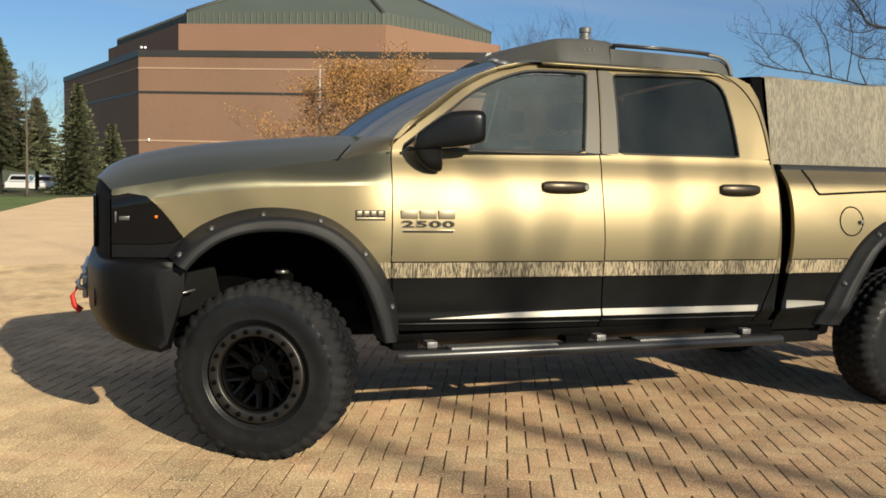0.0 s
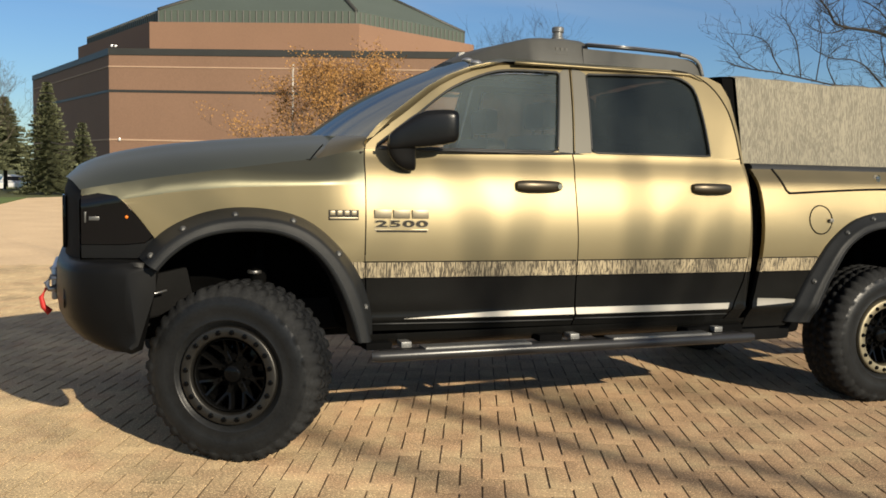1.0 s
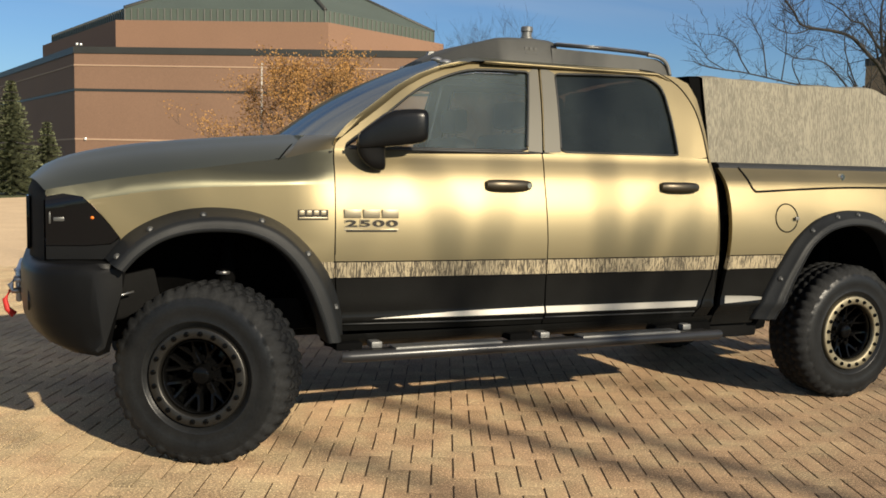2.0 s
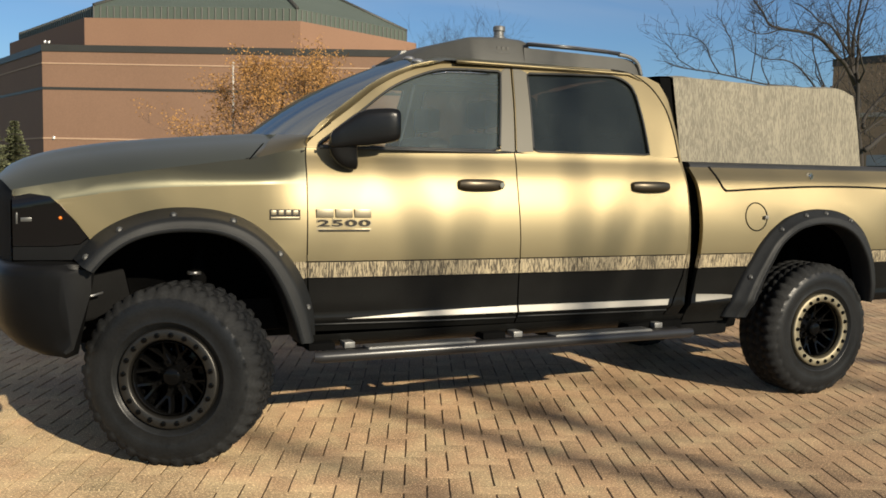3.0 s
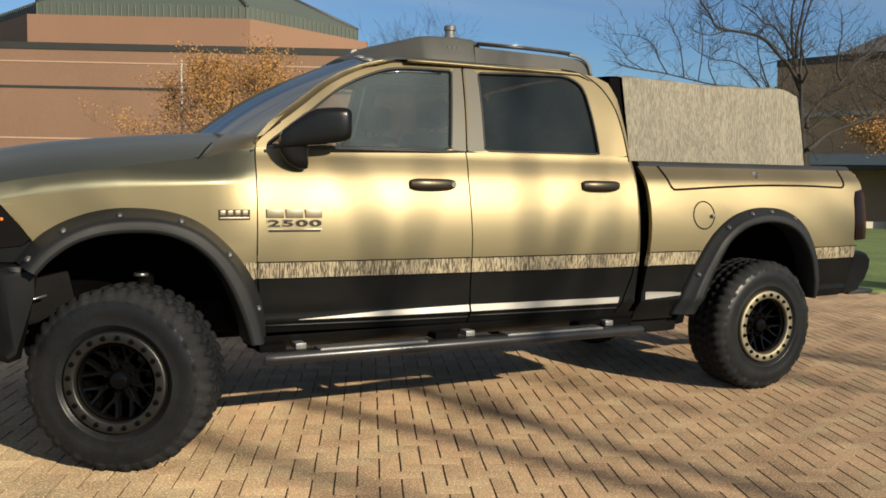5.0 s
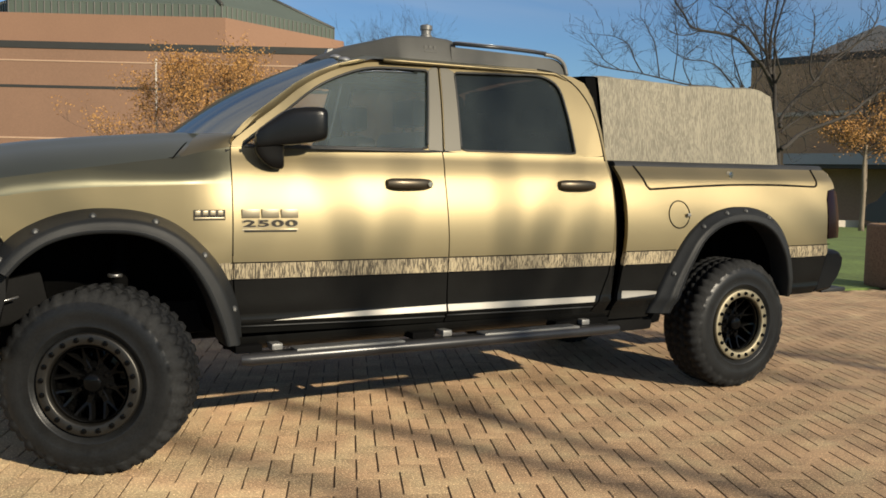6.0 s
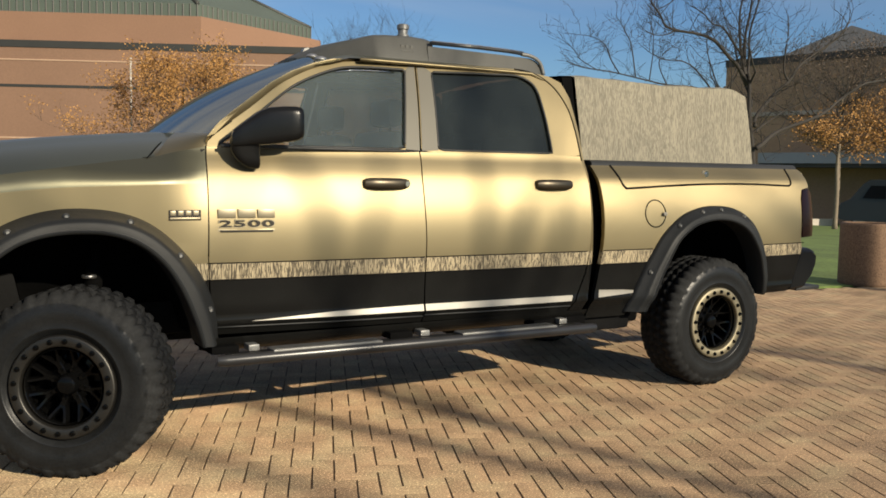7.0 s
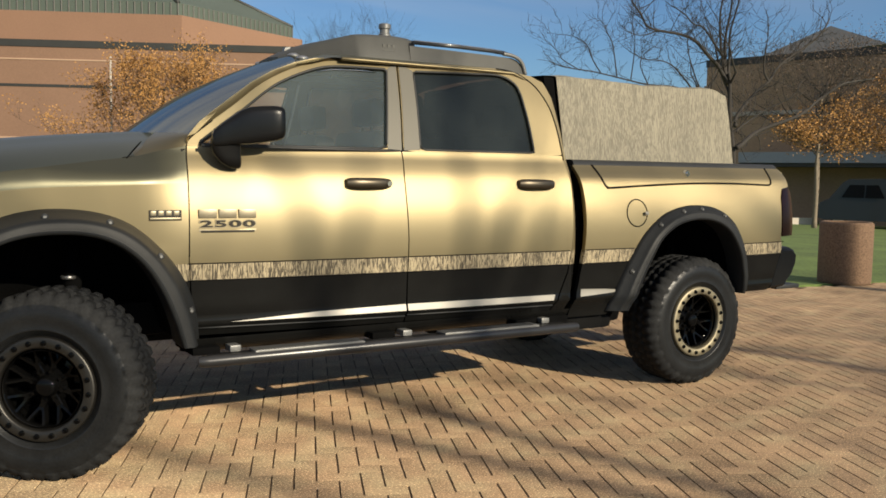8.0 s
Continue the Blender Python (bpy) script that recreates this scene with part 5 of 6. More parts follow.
def make_truck():
    truck = empty("pickup_truck", "lifted gold crew-cab pickup, darker olive on hood, roof and fender tops, black trim", "truck", at=(1.9, 0, 0))
    bm = bmesh.new()
    grid(bm, hood_point, 28, 20)
    bmesh.ops.recalc_face_normals(bm, faces=bm.faces)
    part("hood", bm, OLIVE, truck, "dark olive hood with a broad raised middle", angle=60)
    for side in (-1, 1):
        bm = bmesh.new()
        tube(bm, [(x, side * (half_width(x, z) + 0.003), z) for x, z in ((0.362, 1.392), (0.385, 1.412), (0.410, 1.434), (0.435, 1.457), (0.452, 1.473))], [0.002, 0.0035, 0.0038, 0.0035, 0.002], 6)
        part("hood_gap", bm, WELL, truck, "dark gap behind the hood's corner")
    bm = bmesh.new()
    grid(bm, windshield_point, 16, 8)
    ob = part("windshield", bm, GLASS_SCREEN, truck, "raked tinted windshield")
    ob.visible_shadow = False
    bm = bmesh.new()
    grid(bm, lambda u, v: Vector((0.42 + 0.16 * (2 * u - 1) ** 2 + v * (0.13 + 0.03 * (2 * u - 1) ** 2), (0.69 + 0.03 * v) * (2 * u - 1), 1.475 - 0.03 * (2 * u - 1) ** 2 + 0.04 * v)), 12, 2)
    part("cowl", bm, PLASTIC, truck, "black cowl below the windshield")

    for side in (-1, 1):
        def panel_point(u, v):
            x = 0.41 + 0.214 * v
            z = 1.402 + 0.054 * v
            outer = Vector((x, side * (half_width(x, z) - 0.001), z))
            inner = windshield_point(0.5 + side * 0.5 * (0.55 + 0.45 * v), 0.0)
            return outer.lerp(inner, u) + Vector((0, 0, 0.018 * math.sin(math.pi * u)))
        bm = bmesh.new()
        grid(bm, panel_point, 8, 8)
        bmesh.ops.recalc_face_normals(bm, faces=bm.faces)
        def corner_point(u, v):
            back = hood_point(0.5 + side * 0.5 * (1 - 0.45 * u), 1.0) + Vector((-0.02, 0, -0.006))
            return back.lerp(panel_point(u, 0.0) + Vector((0.004, 0, -0.001)), v)
        grid(bm, corner_point, 8, 4)
        part("cowl_panel", bm, GOLD, truck, "gold panel at the foot of the windshield pillar", angle=60)

    def roof_point(u, v):
        s = 2 * u - 1
        x0, x1 = 1.36 - 0.141 * s * s, 2.78 - 0.097 * s * s
        x = x0 + (x1 - x0) * v
        edge = 1.938 - 0.05 * smoothstep(0.15, 0.0, v) - 0.03 * smoothstep(0.9, 1.0, v)
        return Vector((x, 0.714 * s, edge + (2.01 - 1.938) * (1 - abs(s) ** 2.6) - 0.02 * smoothstep(0.92, 1.0, v)))
    bm = bmesh.new()
    grid(bm, roof_point, 16, 16)
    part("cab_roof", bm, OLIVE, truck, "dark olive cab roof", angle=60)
    for side in (-1, 1):
        body_side(truck, side)
        bm = bmesh.new()
        tube(bm, [roof_point(0.0 if side < 0 else 1.0, k / 12) + Vector((0, side * 0.004, -0.006)) for k in range(2, 13)], 0.010, 8)
        part("roof_edge", bm, GOLD, truck, "gold roof edge")
    bm = bmesh.new()
    grid(bm, lambda u, v: Vector((2.79 + 0.05 * (1 - v), (2 * u - 1) * (0.86 - 0.16 * v), 1.0 + 0.92 * v)), 8, 6)
    back = part("cab_back", bm, BLACK, truck, "dark back wall of the cab")
    # bed
    bm = bmesh.new()
    box(bm, 2.90, 4.74, -0.49, 0.49, 0.93, 0.99)
    for y in (-0.66, 0.66):
        box(bm, 2.95, 4.74, y - 0.18, y + 0.18, 1.10, 1.13)
    box(bm, 2.93, 2.97, -0.86, 0.86, 0.75, 1.39)
    part("bed_floor", bm, DARK, truck, "dark bed floor and headboard")
    bm = bmesh.new()
    box(bm, 4.82, 4.89, -0.80, 0.80, 0.86, 1.39, 0.02)
    part("tailgate", bm, GOLD, truck, "closed gold tailgate")
    # front
    def nose_point(u, v):
        s = 2 * u - 1
        edge = hood_point(u, 0.0)
        z = 0.90 + (edge.z - 0.90) * v
        x = edge.x - 0.004 + 0.02 * smoothstep(0.85, 1.0, v)
        return Vector((x, s * half_width(-0.675, min(z, 1.225)), z))
    bm = bmesh.new()
    grid(bm, nose_point, 28, 14)
    bmesh.ops.recalc_face_normals(bm, faces=bm.faces)
    grille = part("grille", bm, DARK, truck, "black grille surround", angle=60)
    bm = bmesh.new()
    for y in (-0.25, 0.25):
        box(bm, -0.757, -0.74, y - 0.19, y + 0.19, 0.95, 1.20, 0.003)
    part("grille_insert", bm, GLOSS_BLACK, grille)
    bm = bmesh.new()
    rows = []
    for y in [q * e for q in (-1, 1) for e in ((0.93, 0.927, 0.918, 0.90, 0.875, 0.84, 0.79, 0.72, 0.62, 0.48, 0.3) if q < 0 else (0.0, 0.3, 0.48, 0.62, 0.72, 0.79, 0.84, 0.875, 0.90, 0.918, 0.927, 0.93))]:
        a = abs(y) / 0.93
        fwd = -0.02 + 0.13 * max(0.0, (a - 0.3) / 0.7) ** 2.4 + 0.15 * max(0.0, (a - 0.78) / 0.22) ** 3
        rear = -0.345 - 0.2 * smoothstep(0.86, 0.55, a)
        r = 0.02 if a > 0.995 else 0.0
        prof = ((rear - r, 0.915 - r), (-0.58 + fwd * 0.5, 0.922 - r), (-0.71 + fwd + r, 0.918 - r), (-0.742 + fwd + r, 0.908 - r), (-0.762 + fwd + r, 0.89 - r), (-0.769 + fwd + r, 0.865 - r), (-0.772 + fwd + r, 0.74), (-0.762 + fwd + r, 0.66), (-0.735 + fwd + r, 0.60 + r), (-0.69 + fwd * 0.85 + r, 0.555 + r), (-0.61 + fwd * 0.5, 0.522 + r), (-0.47 - 0.09 * smoothstep(0.86, 0.55, a), 0.512 + r), (rear - 0.075 - r, 0.53 + r), (rear - 0.02, 0.8))
        rows.append([bm.verts.new((x, y, z)) for x, z in prof])
    for a, b in zip(rows, rows[1:]):
        for k in range(len(a)):
            bm.faces.new((a[k], a[(k + 1) % len(a)], b[(k + 1) % len(a)], b[k]))
    bm.faces.new(rows[0])
    bm.faces.new(rows[-1])
    bmesh.ops.recalc_face_normals(bm, faces=bm.faces)
    bumper = part("front_bumper", bm, BUMPER, truck, "heavy matt black steel front bumper", angle=60)
    bm = bmesh.new()
    box(bm, -0.815, -0.785, -0.30, 0.30, 0.68, 0.84, 0.012)
    for y in (-0.34, 0.34):
        tube(bm, [(-0.77, y, 0.79), (-0.815, y, 0.80), (-0.835, y, 0.77), (-0.825, y, 0.74), (-0.77, y, 0.745)], 0.014, 8)
    part("winch_plate", bm, STEEL, bumper, "steel winch plate and shackles")
    bm = bmesh.new()
    tube(bm, [(-0.835, -0.34, 0.745), (-0.86, -0.34, 0.70), (-0.85, -0.34, 0.655), (-0.82, -0.34, 0.625)], [0.009, 0.012, 0.014, 0.018], 8)
    part("hook_strap", bm, RED, bumper, "red hook strap")
    bm = bmesh.new()
    bmesh.ops.create_cone(bm, cap_ends=True, segments=24, radius1=0.05, radius2=0.05, depth=0.03, matrix=Matrix.Translation((-0.735, -0.66, 0.74)) @ Matrix.Rotation(radians(90), 4, "Y"))
    part("fog_lamp", bm, LENS, bumper, "dark fog lamp")
    # rear bumper
    bm = bmesh.new()
    rows = []
    for y in (-0.905, -0.90, -0.885, -0.86, -0.7, 0.7, 0.86, 0.885, 0.90, 0.905):
        r = max(0.0, (abs(y) - 0.86) / 0.045) ** 2 * 0.025
        b = 0.08 if abs(y) < 0.8 else 0.0
        prof = ((4.755 + r, 0.858 - r), (4.89 + b, 0.858 - r), (4.94 + b - r, 0.842 - r), (4.962 + b - r, 0.80), (4.957 + b - r, 0.745), (4.92 + b - r, 0.67), (4.875 + b - r, 0.608 + r), (4.83, 0.575 + r), (4.66 + r, 0.562 + r))
        rows.append([bm.verts.new((x, y, z)) for x, z in prof])
    for a, b in zip(rows, rows[1:]):
        for k in range(len(a)):
            bm.faces.new((a[k], a[(k + 1) % len(a)], b[(k + 1) % len(a)], b[k]))
    bm.faces.new(rows[0])
    bm.faces.new(rows[-1])
    bmesh.ops.recalc_face_normals(bm, faces=bm.faces)
    rear_bumper = part("rear_bumper", bm, BUMPER, truck, "matt black rear bumper")
    bm = bmesh.new()
    box(bm, 4.80, 5.05, -0.86, -0.70, 0.555, 0.585, 0.008)
    part("step", bm, PLASTIC, rear_bumper)
    # under the body
    for side in (-1, 1):
        bm = bmesh.new()
        box(bm, -0.6, 4.7, side * 0.46 - 0.04, side * 0.46 + 0.04, 0.52, 0.68)
        part("frame_rail", bm, DARK, truck)
    for x, dy in ((0.0, 0.12), (REAR, 0.0)):
        bm = bmesh.new()
        tube(bm, [(x, -0.72, R_TYRE), (x, 0.72, R_TYRE)], 0.045, 12)
        bmesh.ops.create_uvsphere(bm, u_segments=16, v_segments=10, radius=0.15, matrix=Matrix.Translation((x, dy, R_TYRE)))
        part("axle", bm, DARK, truck)
        for side in (-1, 1):
            bm = bmesh.new()
            tube(bm, [(x + 0.12, side * 0.62, 0.42), (x + 0.16, side * 0.56, 1.0)], 0.03, 10)
            tube(bm, [(x + 0.13, side * 0.61, 0.62), (x + 0.155, side * 0.565, 0.9)], 0.042, 10)
            shock = part("shock_absorber", bm, WELL, truck, "black shock absorber")
            if x < 1:
                bm = bmesh.new()
                lathe(bm, [(0.024, -0.008), (0.034, -0.007), (0.036, 0.0), (0.033, 0.007), (0.024, 0.008)], 24)
                bmesh.ops.transform(bm, matrix=Matrix.Translation((x + 0.125, side * 0.60, 0.835)) @ Matrix.Rotation(radians(90), 4, "X"), verts=bm.verts)
                part("shock_collar", bm, STEEL, shock, "bright metal collar")
    bm = bmesh.new()
    box(bm, 0.5, 1.7, -0.22, 0.22, 0.42, 0.7, 0.05)
    tube(bm, [(1.7, 0, 0.5), (REAR, 0, R_TYRE)], 0.05, 10)
    tube(bm, [(1.5, 0.3, 0.5), (3.0, 0.35, 0.52)], 0.1, 12)
    box(bm, 2.78, 3.22, -0.90, -0.45, 0.41, 0.62, 0.03)
    box(bm, 2.2, 2.9, -0.62, -0.30, 0.36, 0.60, 0.05)
    part("driveline", bm, DARK, truck)
    bm = bmesh.new()
    tube(bm, [(-0.30, -0.50, 0.47), (-0.05, 0.55, 0.47)], 0.024, 8)
    tube(bm, [(0.15, -0.5, 0.52), (1.0, -0.42, 0.56)], 0.03, 8)
    box(bm, -0.62, -0.25, -0.54, -0.42, 0.60, 0.72, 0.02)
    part("steering_link", bm, DARK, truck)
    # Panel added to stop sun passing between the bumper and the tyre.
    bm = bmesh.new()
    box(bm, -0.54, -0.49, -0.84, 0.84, 0.56, 0.88, 0.01)
    part("bumper_light_block", bm, DARK, truck, "dark panel behind the bumper, added to block sunlight")
    # Boxes added to keep sun off the ground behind the sill and rear arch.
    for side in (-1, 1):
        bm = bmesh.new()
        box(bm, 3.10, 3.30, min(side * 0.90, side * 0.5), max(side * 0.90, side * 0.5), 0.44, 0.74, 0.05)
        part("arch_light_block", bm, WELL, truck, "black guard ahead of the rear wheel, added to stop sunlight")
        bm = bmesh.new()
        box(bm, 2.50, 2.82, min(side * 0.97, side * 0.80), max(side * 0.97, side * 0.80), 0.43, 0.53, 0.02)
        part("sill_light_block", bm, WELL, truck, "black block behind the running board's end, added to stop sunlight")
    roof_gear(truck)
    cabin(truck)
    badges(truck)
    # wheels
    for side in (-1, 1):
        off = 0.16
        a = radians(-29)
        centre = Vector((0.035, side * 0.835, R_TYRE - 0.008))
        face = Matrix.Rotation(a, 3, "Z") @ Vector((0, side * off, 0))
        make_wheel("wheel", truck, Vector((-1.9, 0, 0)) + centre + face, -29, side, RING_SHADED)
        make_wheel("wheel", truck, Vector((-1.9, 0, 0)) + Vector((REAR, side * 0.965, R_TYRE - 0.003)), 0, side, RING)
    return truck


truck = make_truck()
for ob in truck.children:
    if ob.name.startswith("wheel") and not ob.name.startswith("wheel_well"):
        ob.matrix_parent_inverse = Matrix.Identity(4)

# ---- the cover in the bed ----
def canvas_cover():
    cover = empty("canvas_cover", "boxy cover of reed-patterned canvas standing in the truck bed", "cover", at=(3.7, 0, 1.13))

    def side_point(s, u, v):
        x0, x1 = 2.973 - 0.073 * v, 4.471 - 0.086 * v
        x = x0 + (x1 - x0) * u
        top = 1.935 - 0.004 * u + 0.005 * math.sin(u * 9.0) + 0.003 * math.sin(u * 23)
        z = 1.131 + (top - 1.131) * v
        sag = 0.010 * math.sin(u * 7 + 2 * v) + 0.006 * math.sin(u * 17 + v * 5)
        return Vector((x, s * (0.76 - 0.07 * v + sag * v), z - 0.03 * smoothstep(0.9, 1.0, u) * v))
    rows = []
    bm = bmesh.new()
    n = 30
    for i in range(n + 1):
        u = i / n
        left = [side_point(-1, u, k / 12) for k in range(13)]
        right = [side_point(1, u, k / 12) for k in range(13)]
        a, b = left[-1], right[-1]
        over = [a.lerp(b, t) + Vector((0, 0, 0.028 * (1 - (2 * t - 1) ** 2) + 0.006 + 0.004 * math.sin(u * 31 + t * 11))) for t in (0.03, 0.1, 0.3, 0.5, 0.7, 0.9, 0.97)]
        rows.append([bm.verts.new(p) for p in left + over + right[::-1]])
    for a, b in zip(rows, rows[1:]):
        for k in range(len(a) - 1):
            bm.faces.new((a[k], b[k], b[k + 1], a[k + 1]))
    bm.faces.new(rows[-1])
    bmesh.ops.recalc_face_normals(bm, faces=bm.faces)
    part("canvas", bm, CANVAS, cover, "tan and grey reed-print canvas", angle=50)
    bm = bmesh.new()
    rows = []
    for s in (0.0, 0.05):
        ring = [side_point(-1, 0, k / 8) for k in range(9)] + [side_point(1, 0, k / 8) for k in range(8, -1, -1)]
        rows.append([bm.verts.new((p.x - 0.012 - s * (0.4 + 1.2 * (p.z - 1.0)), p.y * 0.985, p.z - 0.004)) for p in ring])
    for k in range(17):
        bm.faces.new((rows[0][k], rows[0][k + 1], rows[1][k + 1], rows[1][k]))
    bm.faces.new(rows[0])
    bm.faces.new(rows[1])
    bmesh.ops.recalc_face_normals(bm, faces=bm.faces)
    part("front_panel", bm, WELL, cover, "black front panel of the cover", smooth=False)


canvas_cover()


# ---- planter ----
def planter():
    bm = bmesh.new()
    lathe(bm, [(0.0, 0.60), (0.255, 0.60), (0.255, 0.785), (0.27, 0.797), (0.30, 0.797), (0.318, 0.782), (0.325, 0.76), (0.325, 0.05), (0.318, 0.02), (0.30, 0.0), (0.0, 0.0)], 48)
    bmesh.ops.transform(bm, matrix=Matrix.Translation((9.945, 2.17, -0.005)) @ Matrix.Rotation(radians(90), 4, "X") @ Matrix.Diagonal((1, 1, -1, 1)), verts=bm.verts)
    bmesh.ops.recalc_face_normals(bm, faces=bm.faces)
    tagged(part("planter", bm, AGGREGATE, angle=50), "round exposed-aggregate concrete planter at the lawn's edge", "planter")


planter()


# ---- trees ----
def grow(bm, rnd, p, d, length, r, depth, twigs, lift=0.12, sides=5, wild=0.27, forks=4):
    """A limb with a slight wander that forks into thinner ones; twig ends are collected."""
    n = 4 if depth > 1 else 3
    pts, radii = [p.copy()], [r]
    q, e = p.copy(), d.normalized()
    for k in range(n):
        e = (e + Vector((rnd.uniform(-1, 1), rnd.uniform(-1, 1), rnd.uniform(-0.8, 1) + lift)) * wild).normalized()
        q = q + e * length / n
        pts.append(q.copy())
        radii.append(r * (1 - 0.55 * (k + 1) / n))
    tube(bm, pts, radii, max(sides, 3), cap=False)
    if depth <= 0:
        twigs.append((pts[-1], e))
        twigs.append((pts[-2], e))
        return
    for k in range(forks):
        t = rnd.uniform(0.3, 1.0) if k else 1.0
        i = min(int(t * n), n - 1)
        start = pts[i].lerp(pts[i + 1], t * n - i)
        side = Vector((rnd.uniform(-1, 1), rnd.uniform(-1, 1), rnd.uniform(-0.5, 0.9))).normalized()
        grow(bm, rnd, start, e * 0.75 + side * (0.75 if k else 0.3), length * rnd.uniform(0.5, 0.75), max(radii[i] * (0.7 if k == 0 else 0.5), 0.0038), depth - 1, twigs, lift, sides - 1, wild, forks)


def leaves(bm, rnd, spots, per, size, spread):
    for p, e in spots:
        for _ in range(per):
            c = p + Vector((rnd.gauss(0, spread), rnd.gauss(0, spread), rnd.gauss(0, spread * 0.8)))
            a = Vector((rnd.uniform(-1, 1), rnd.uniform(-1, 1), rnd.uniform(-1, 0.4))).normalized() * size * rnd.uniform(0.6, 1.3)
            b = a.cross(Vector((rnd.uniform(-1, 1), rnd.uniform(-1, 1), rnd.uniform(-1, 1)))).normalized() * size * 0.35
            bm.faces.new([bm.verts.new(c + v) for v in (a * -0.5, b, a * 0.5, -b)])


def tree(name, base, trunk, limbs, label, seed, bark, depth=3, r=0.13, leaf=None, per=3, size=0.1, spread=0.12, boughs=(), sprigs=2, wild=0.27, forks=4, reach=(0.25, 0.7)):
    """trunk: points from the base up; limbs: (start, direction, length, radius)."""
    rnd = random.Random(seed)
    ob = empty(name, label, "tree", at=base)
    base = Vector(base)
    bm = bmesh.new()
    pts = [base + Vector(p) for p in spline(trunk, 4)]
    radii = [r * (1.25 if i == 0 else 1.0) * (1 - 0.6 * i / len(pts)) for i in range(len(pts))]
    tube(bm, pts, radii, 12)
    part("trunk", bm, bark, ob)
    bm, twigs = bmesh.new(), []
    for start, d, length, rr in limbs:
        grow(bm, rnd, base + Vector(start), Vector(d), length, rr, depth, twigs, 0.12, 5, wild, forks)
    for line, rr in boughs:
        path = [base + p for p in spline(line, 5)]
        n = len(path) - 1
        tube(bm, path, [rr * (1 - 0.66 * k / n) for k in range(n + 1)], 8)
        for k in range(3, n + 1):
            along = (path[k] - path[k - 1]).normalized()
            for _ in range(sprigs):
                side = Vector((rnd.uniform(-1, 1), rnd.uniform(-1, 1), rnd.uniform(-0.5, 1))).normalized()
                grow(bm, rnd, path[k], along * 0.5 + side * 0.9, rnd.uniform(*reach), max(rr * 0.22, 0.0045), 2 if k % 3 == 0 else 1, twigs, 0.12, 4, wild, forks)
    part("crown" if not leaf else "branchwork", bm, bark if bark is not PALE_BARK or not leaf else BARK, ob, "bare spreading limbs and twigs" if not leaf else "")
    if leaf:
        bm = bmesh.new()
        leaves(bm, rnd, twigs, per, size, spread)
        tagged(part("crown", bm, leaf, ob, "thinning orange autumn leaves", smooth=False), kind="stuff")
    return ob


def random_limbs(seed, n, z0, z1, length, r, rise=0.6):
    rnd = random.Random(seed)
    out = []
    for k in range(n):
        a, t = k * 2.4 + rnd.uniform(-0.4, 0.4), k / max(n - 1, 1)
        out.append(((0, 0, z0 + (z1 - z0) * t), (math.cos(a), math.sin(a), rise + 0.5 * t), length * (1.05 - 0.5 * t), r * (1 - 0.5 * t)))
    return out


# the bare tree behind the bed: a forked stem with long rising boughs
def flat(*pts):
    """Points along a bough as (side, height), with a little wander in depth."""
    return [Vector((x, 0.10 * math.sin(3.1 * x + 2.3 * z), z)) for x, z in pts]


tree("bare_tree", (13.25, 7.0, -0.02), [(0.16, 0, 0), (0.14, 0, 1.0), (0.08, 0, 1.6), (0.04, 0, 1.92), (-0.07, 0, 2.46), (-0.10, 0, 2.98), (-0.14, 0, 3.3)],
     [((-0.1, 0, 2.9), (0.2, 0.8, 0.8), 1.4, 0.026), ((-0.1, 0, 3.1), (-0.3, -0.8, 0.8), 1.2, 0.024), ((-0.07, 0, 2.6), (0.5, 0.6, 0.5), 1.1, 0.02), ((0.0, 0, 2.2), (0.9, -0.3, 0.3), 0.9, 0.014)],
     "large leafless tree with a forked stem on the lawn", 4, BARK, 2, 0.068,
     boughs=[(flat((-0.13, 3.2), (-0.16, 3.5), (-0.19, 4.0), (-0.2, 4.6), (-0.3, 5.2)), 0.034), (flat((-0.12, 3.1), (-0.05, 3.67), (-0.11, 4.05), (-0.06, 4.6), (0.2, 5.2)), 0.028), (flat((-0.14, 3.2), (-0.22, 3.5), (-0.30, 3.9), (-0.39, 4.42), (-0.36, 5.0)), 0.034),
             (flat((-0.12, 3.1), (-0.42, 3.42), (-0.69, 3.54), (-0.92, 3.67), (-1.22, 3.82), (-1.57, 3.89), (-2.0, 3.93), (-2.22, 4.0), (-2.35, 4.17), (-2.55, 4.35)), 0.040),
             (flat((-0.2, 3.6), (-0.5, 3.85), (-0.8, 4.09), (-1.19, 4.11), (-1.45, 4.25), (-1.75, 4.35)), 0.022), (flat((-2.0, 3.93), (-2.2, 3.84), (-2.5, 3.82), (-2.8, 3.9)), 0.012),
             (flat((0.04, 1.9), (0.2, 1.98), (0.88, 2.26), (1.81, 2.59), (2.61, 2.94), (3.08, 3.27), (3.7, 3.39), (4.4, 3.5)), 0.046), (flat((0.0, 2.3), (0.11, 2.52), (0.67, 2.98), (0.9, 3.21), (1.34, 3.60), (2.28, 4.16), (2.8, 4.6)), 0.040),
             (flat((0.9, 3.21), (0.75, 3.41), (0.74, 3.84), (0.84, 4.07), (0.95, 4.5)), 0.022), (flat((0.03, 2.2), (0.18, 2.30), (0.96, 2.66), (1.6, 2.95), (2.1, 3.3)), 0.018), (flat((1.34, 3.6), (1.6, 3.65), (2.1, 4.0), (2.3, 4.5)), 0.014)], sprigs=1, wild=0.42, forks=3, reach=(0.22, 0.6))
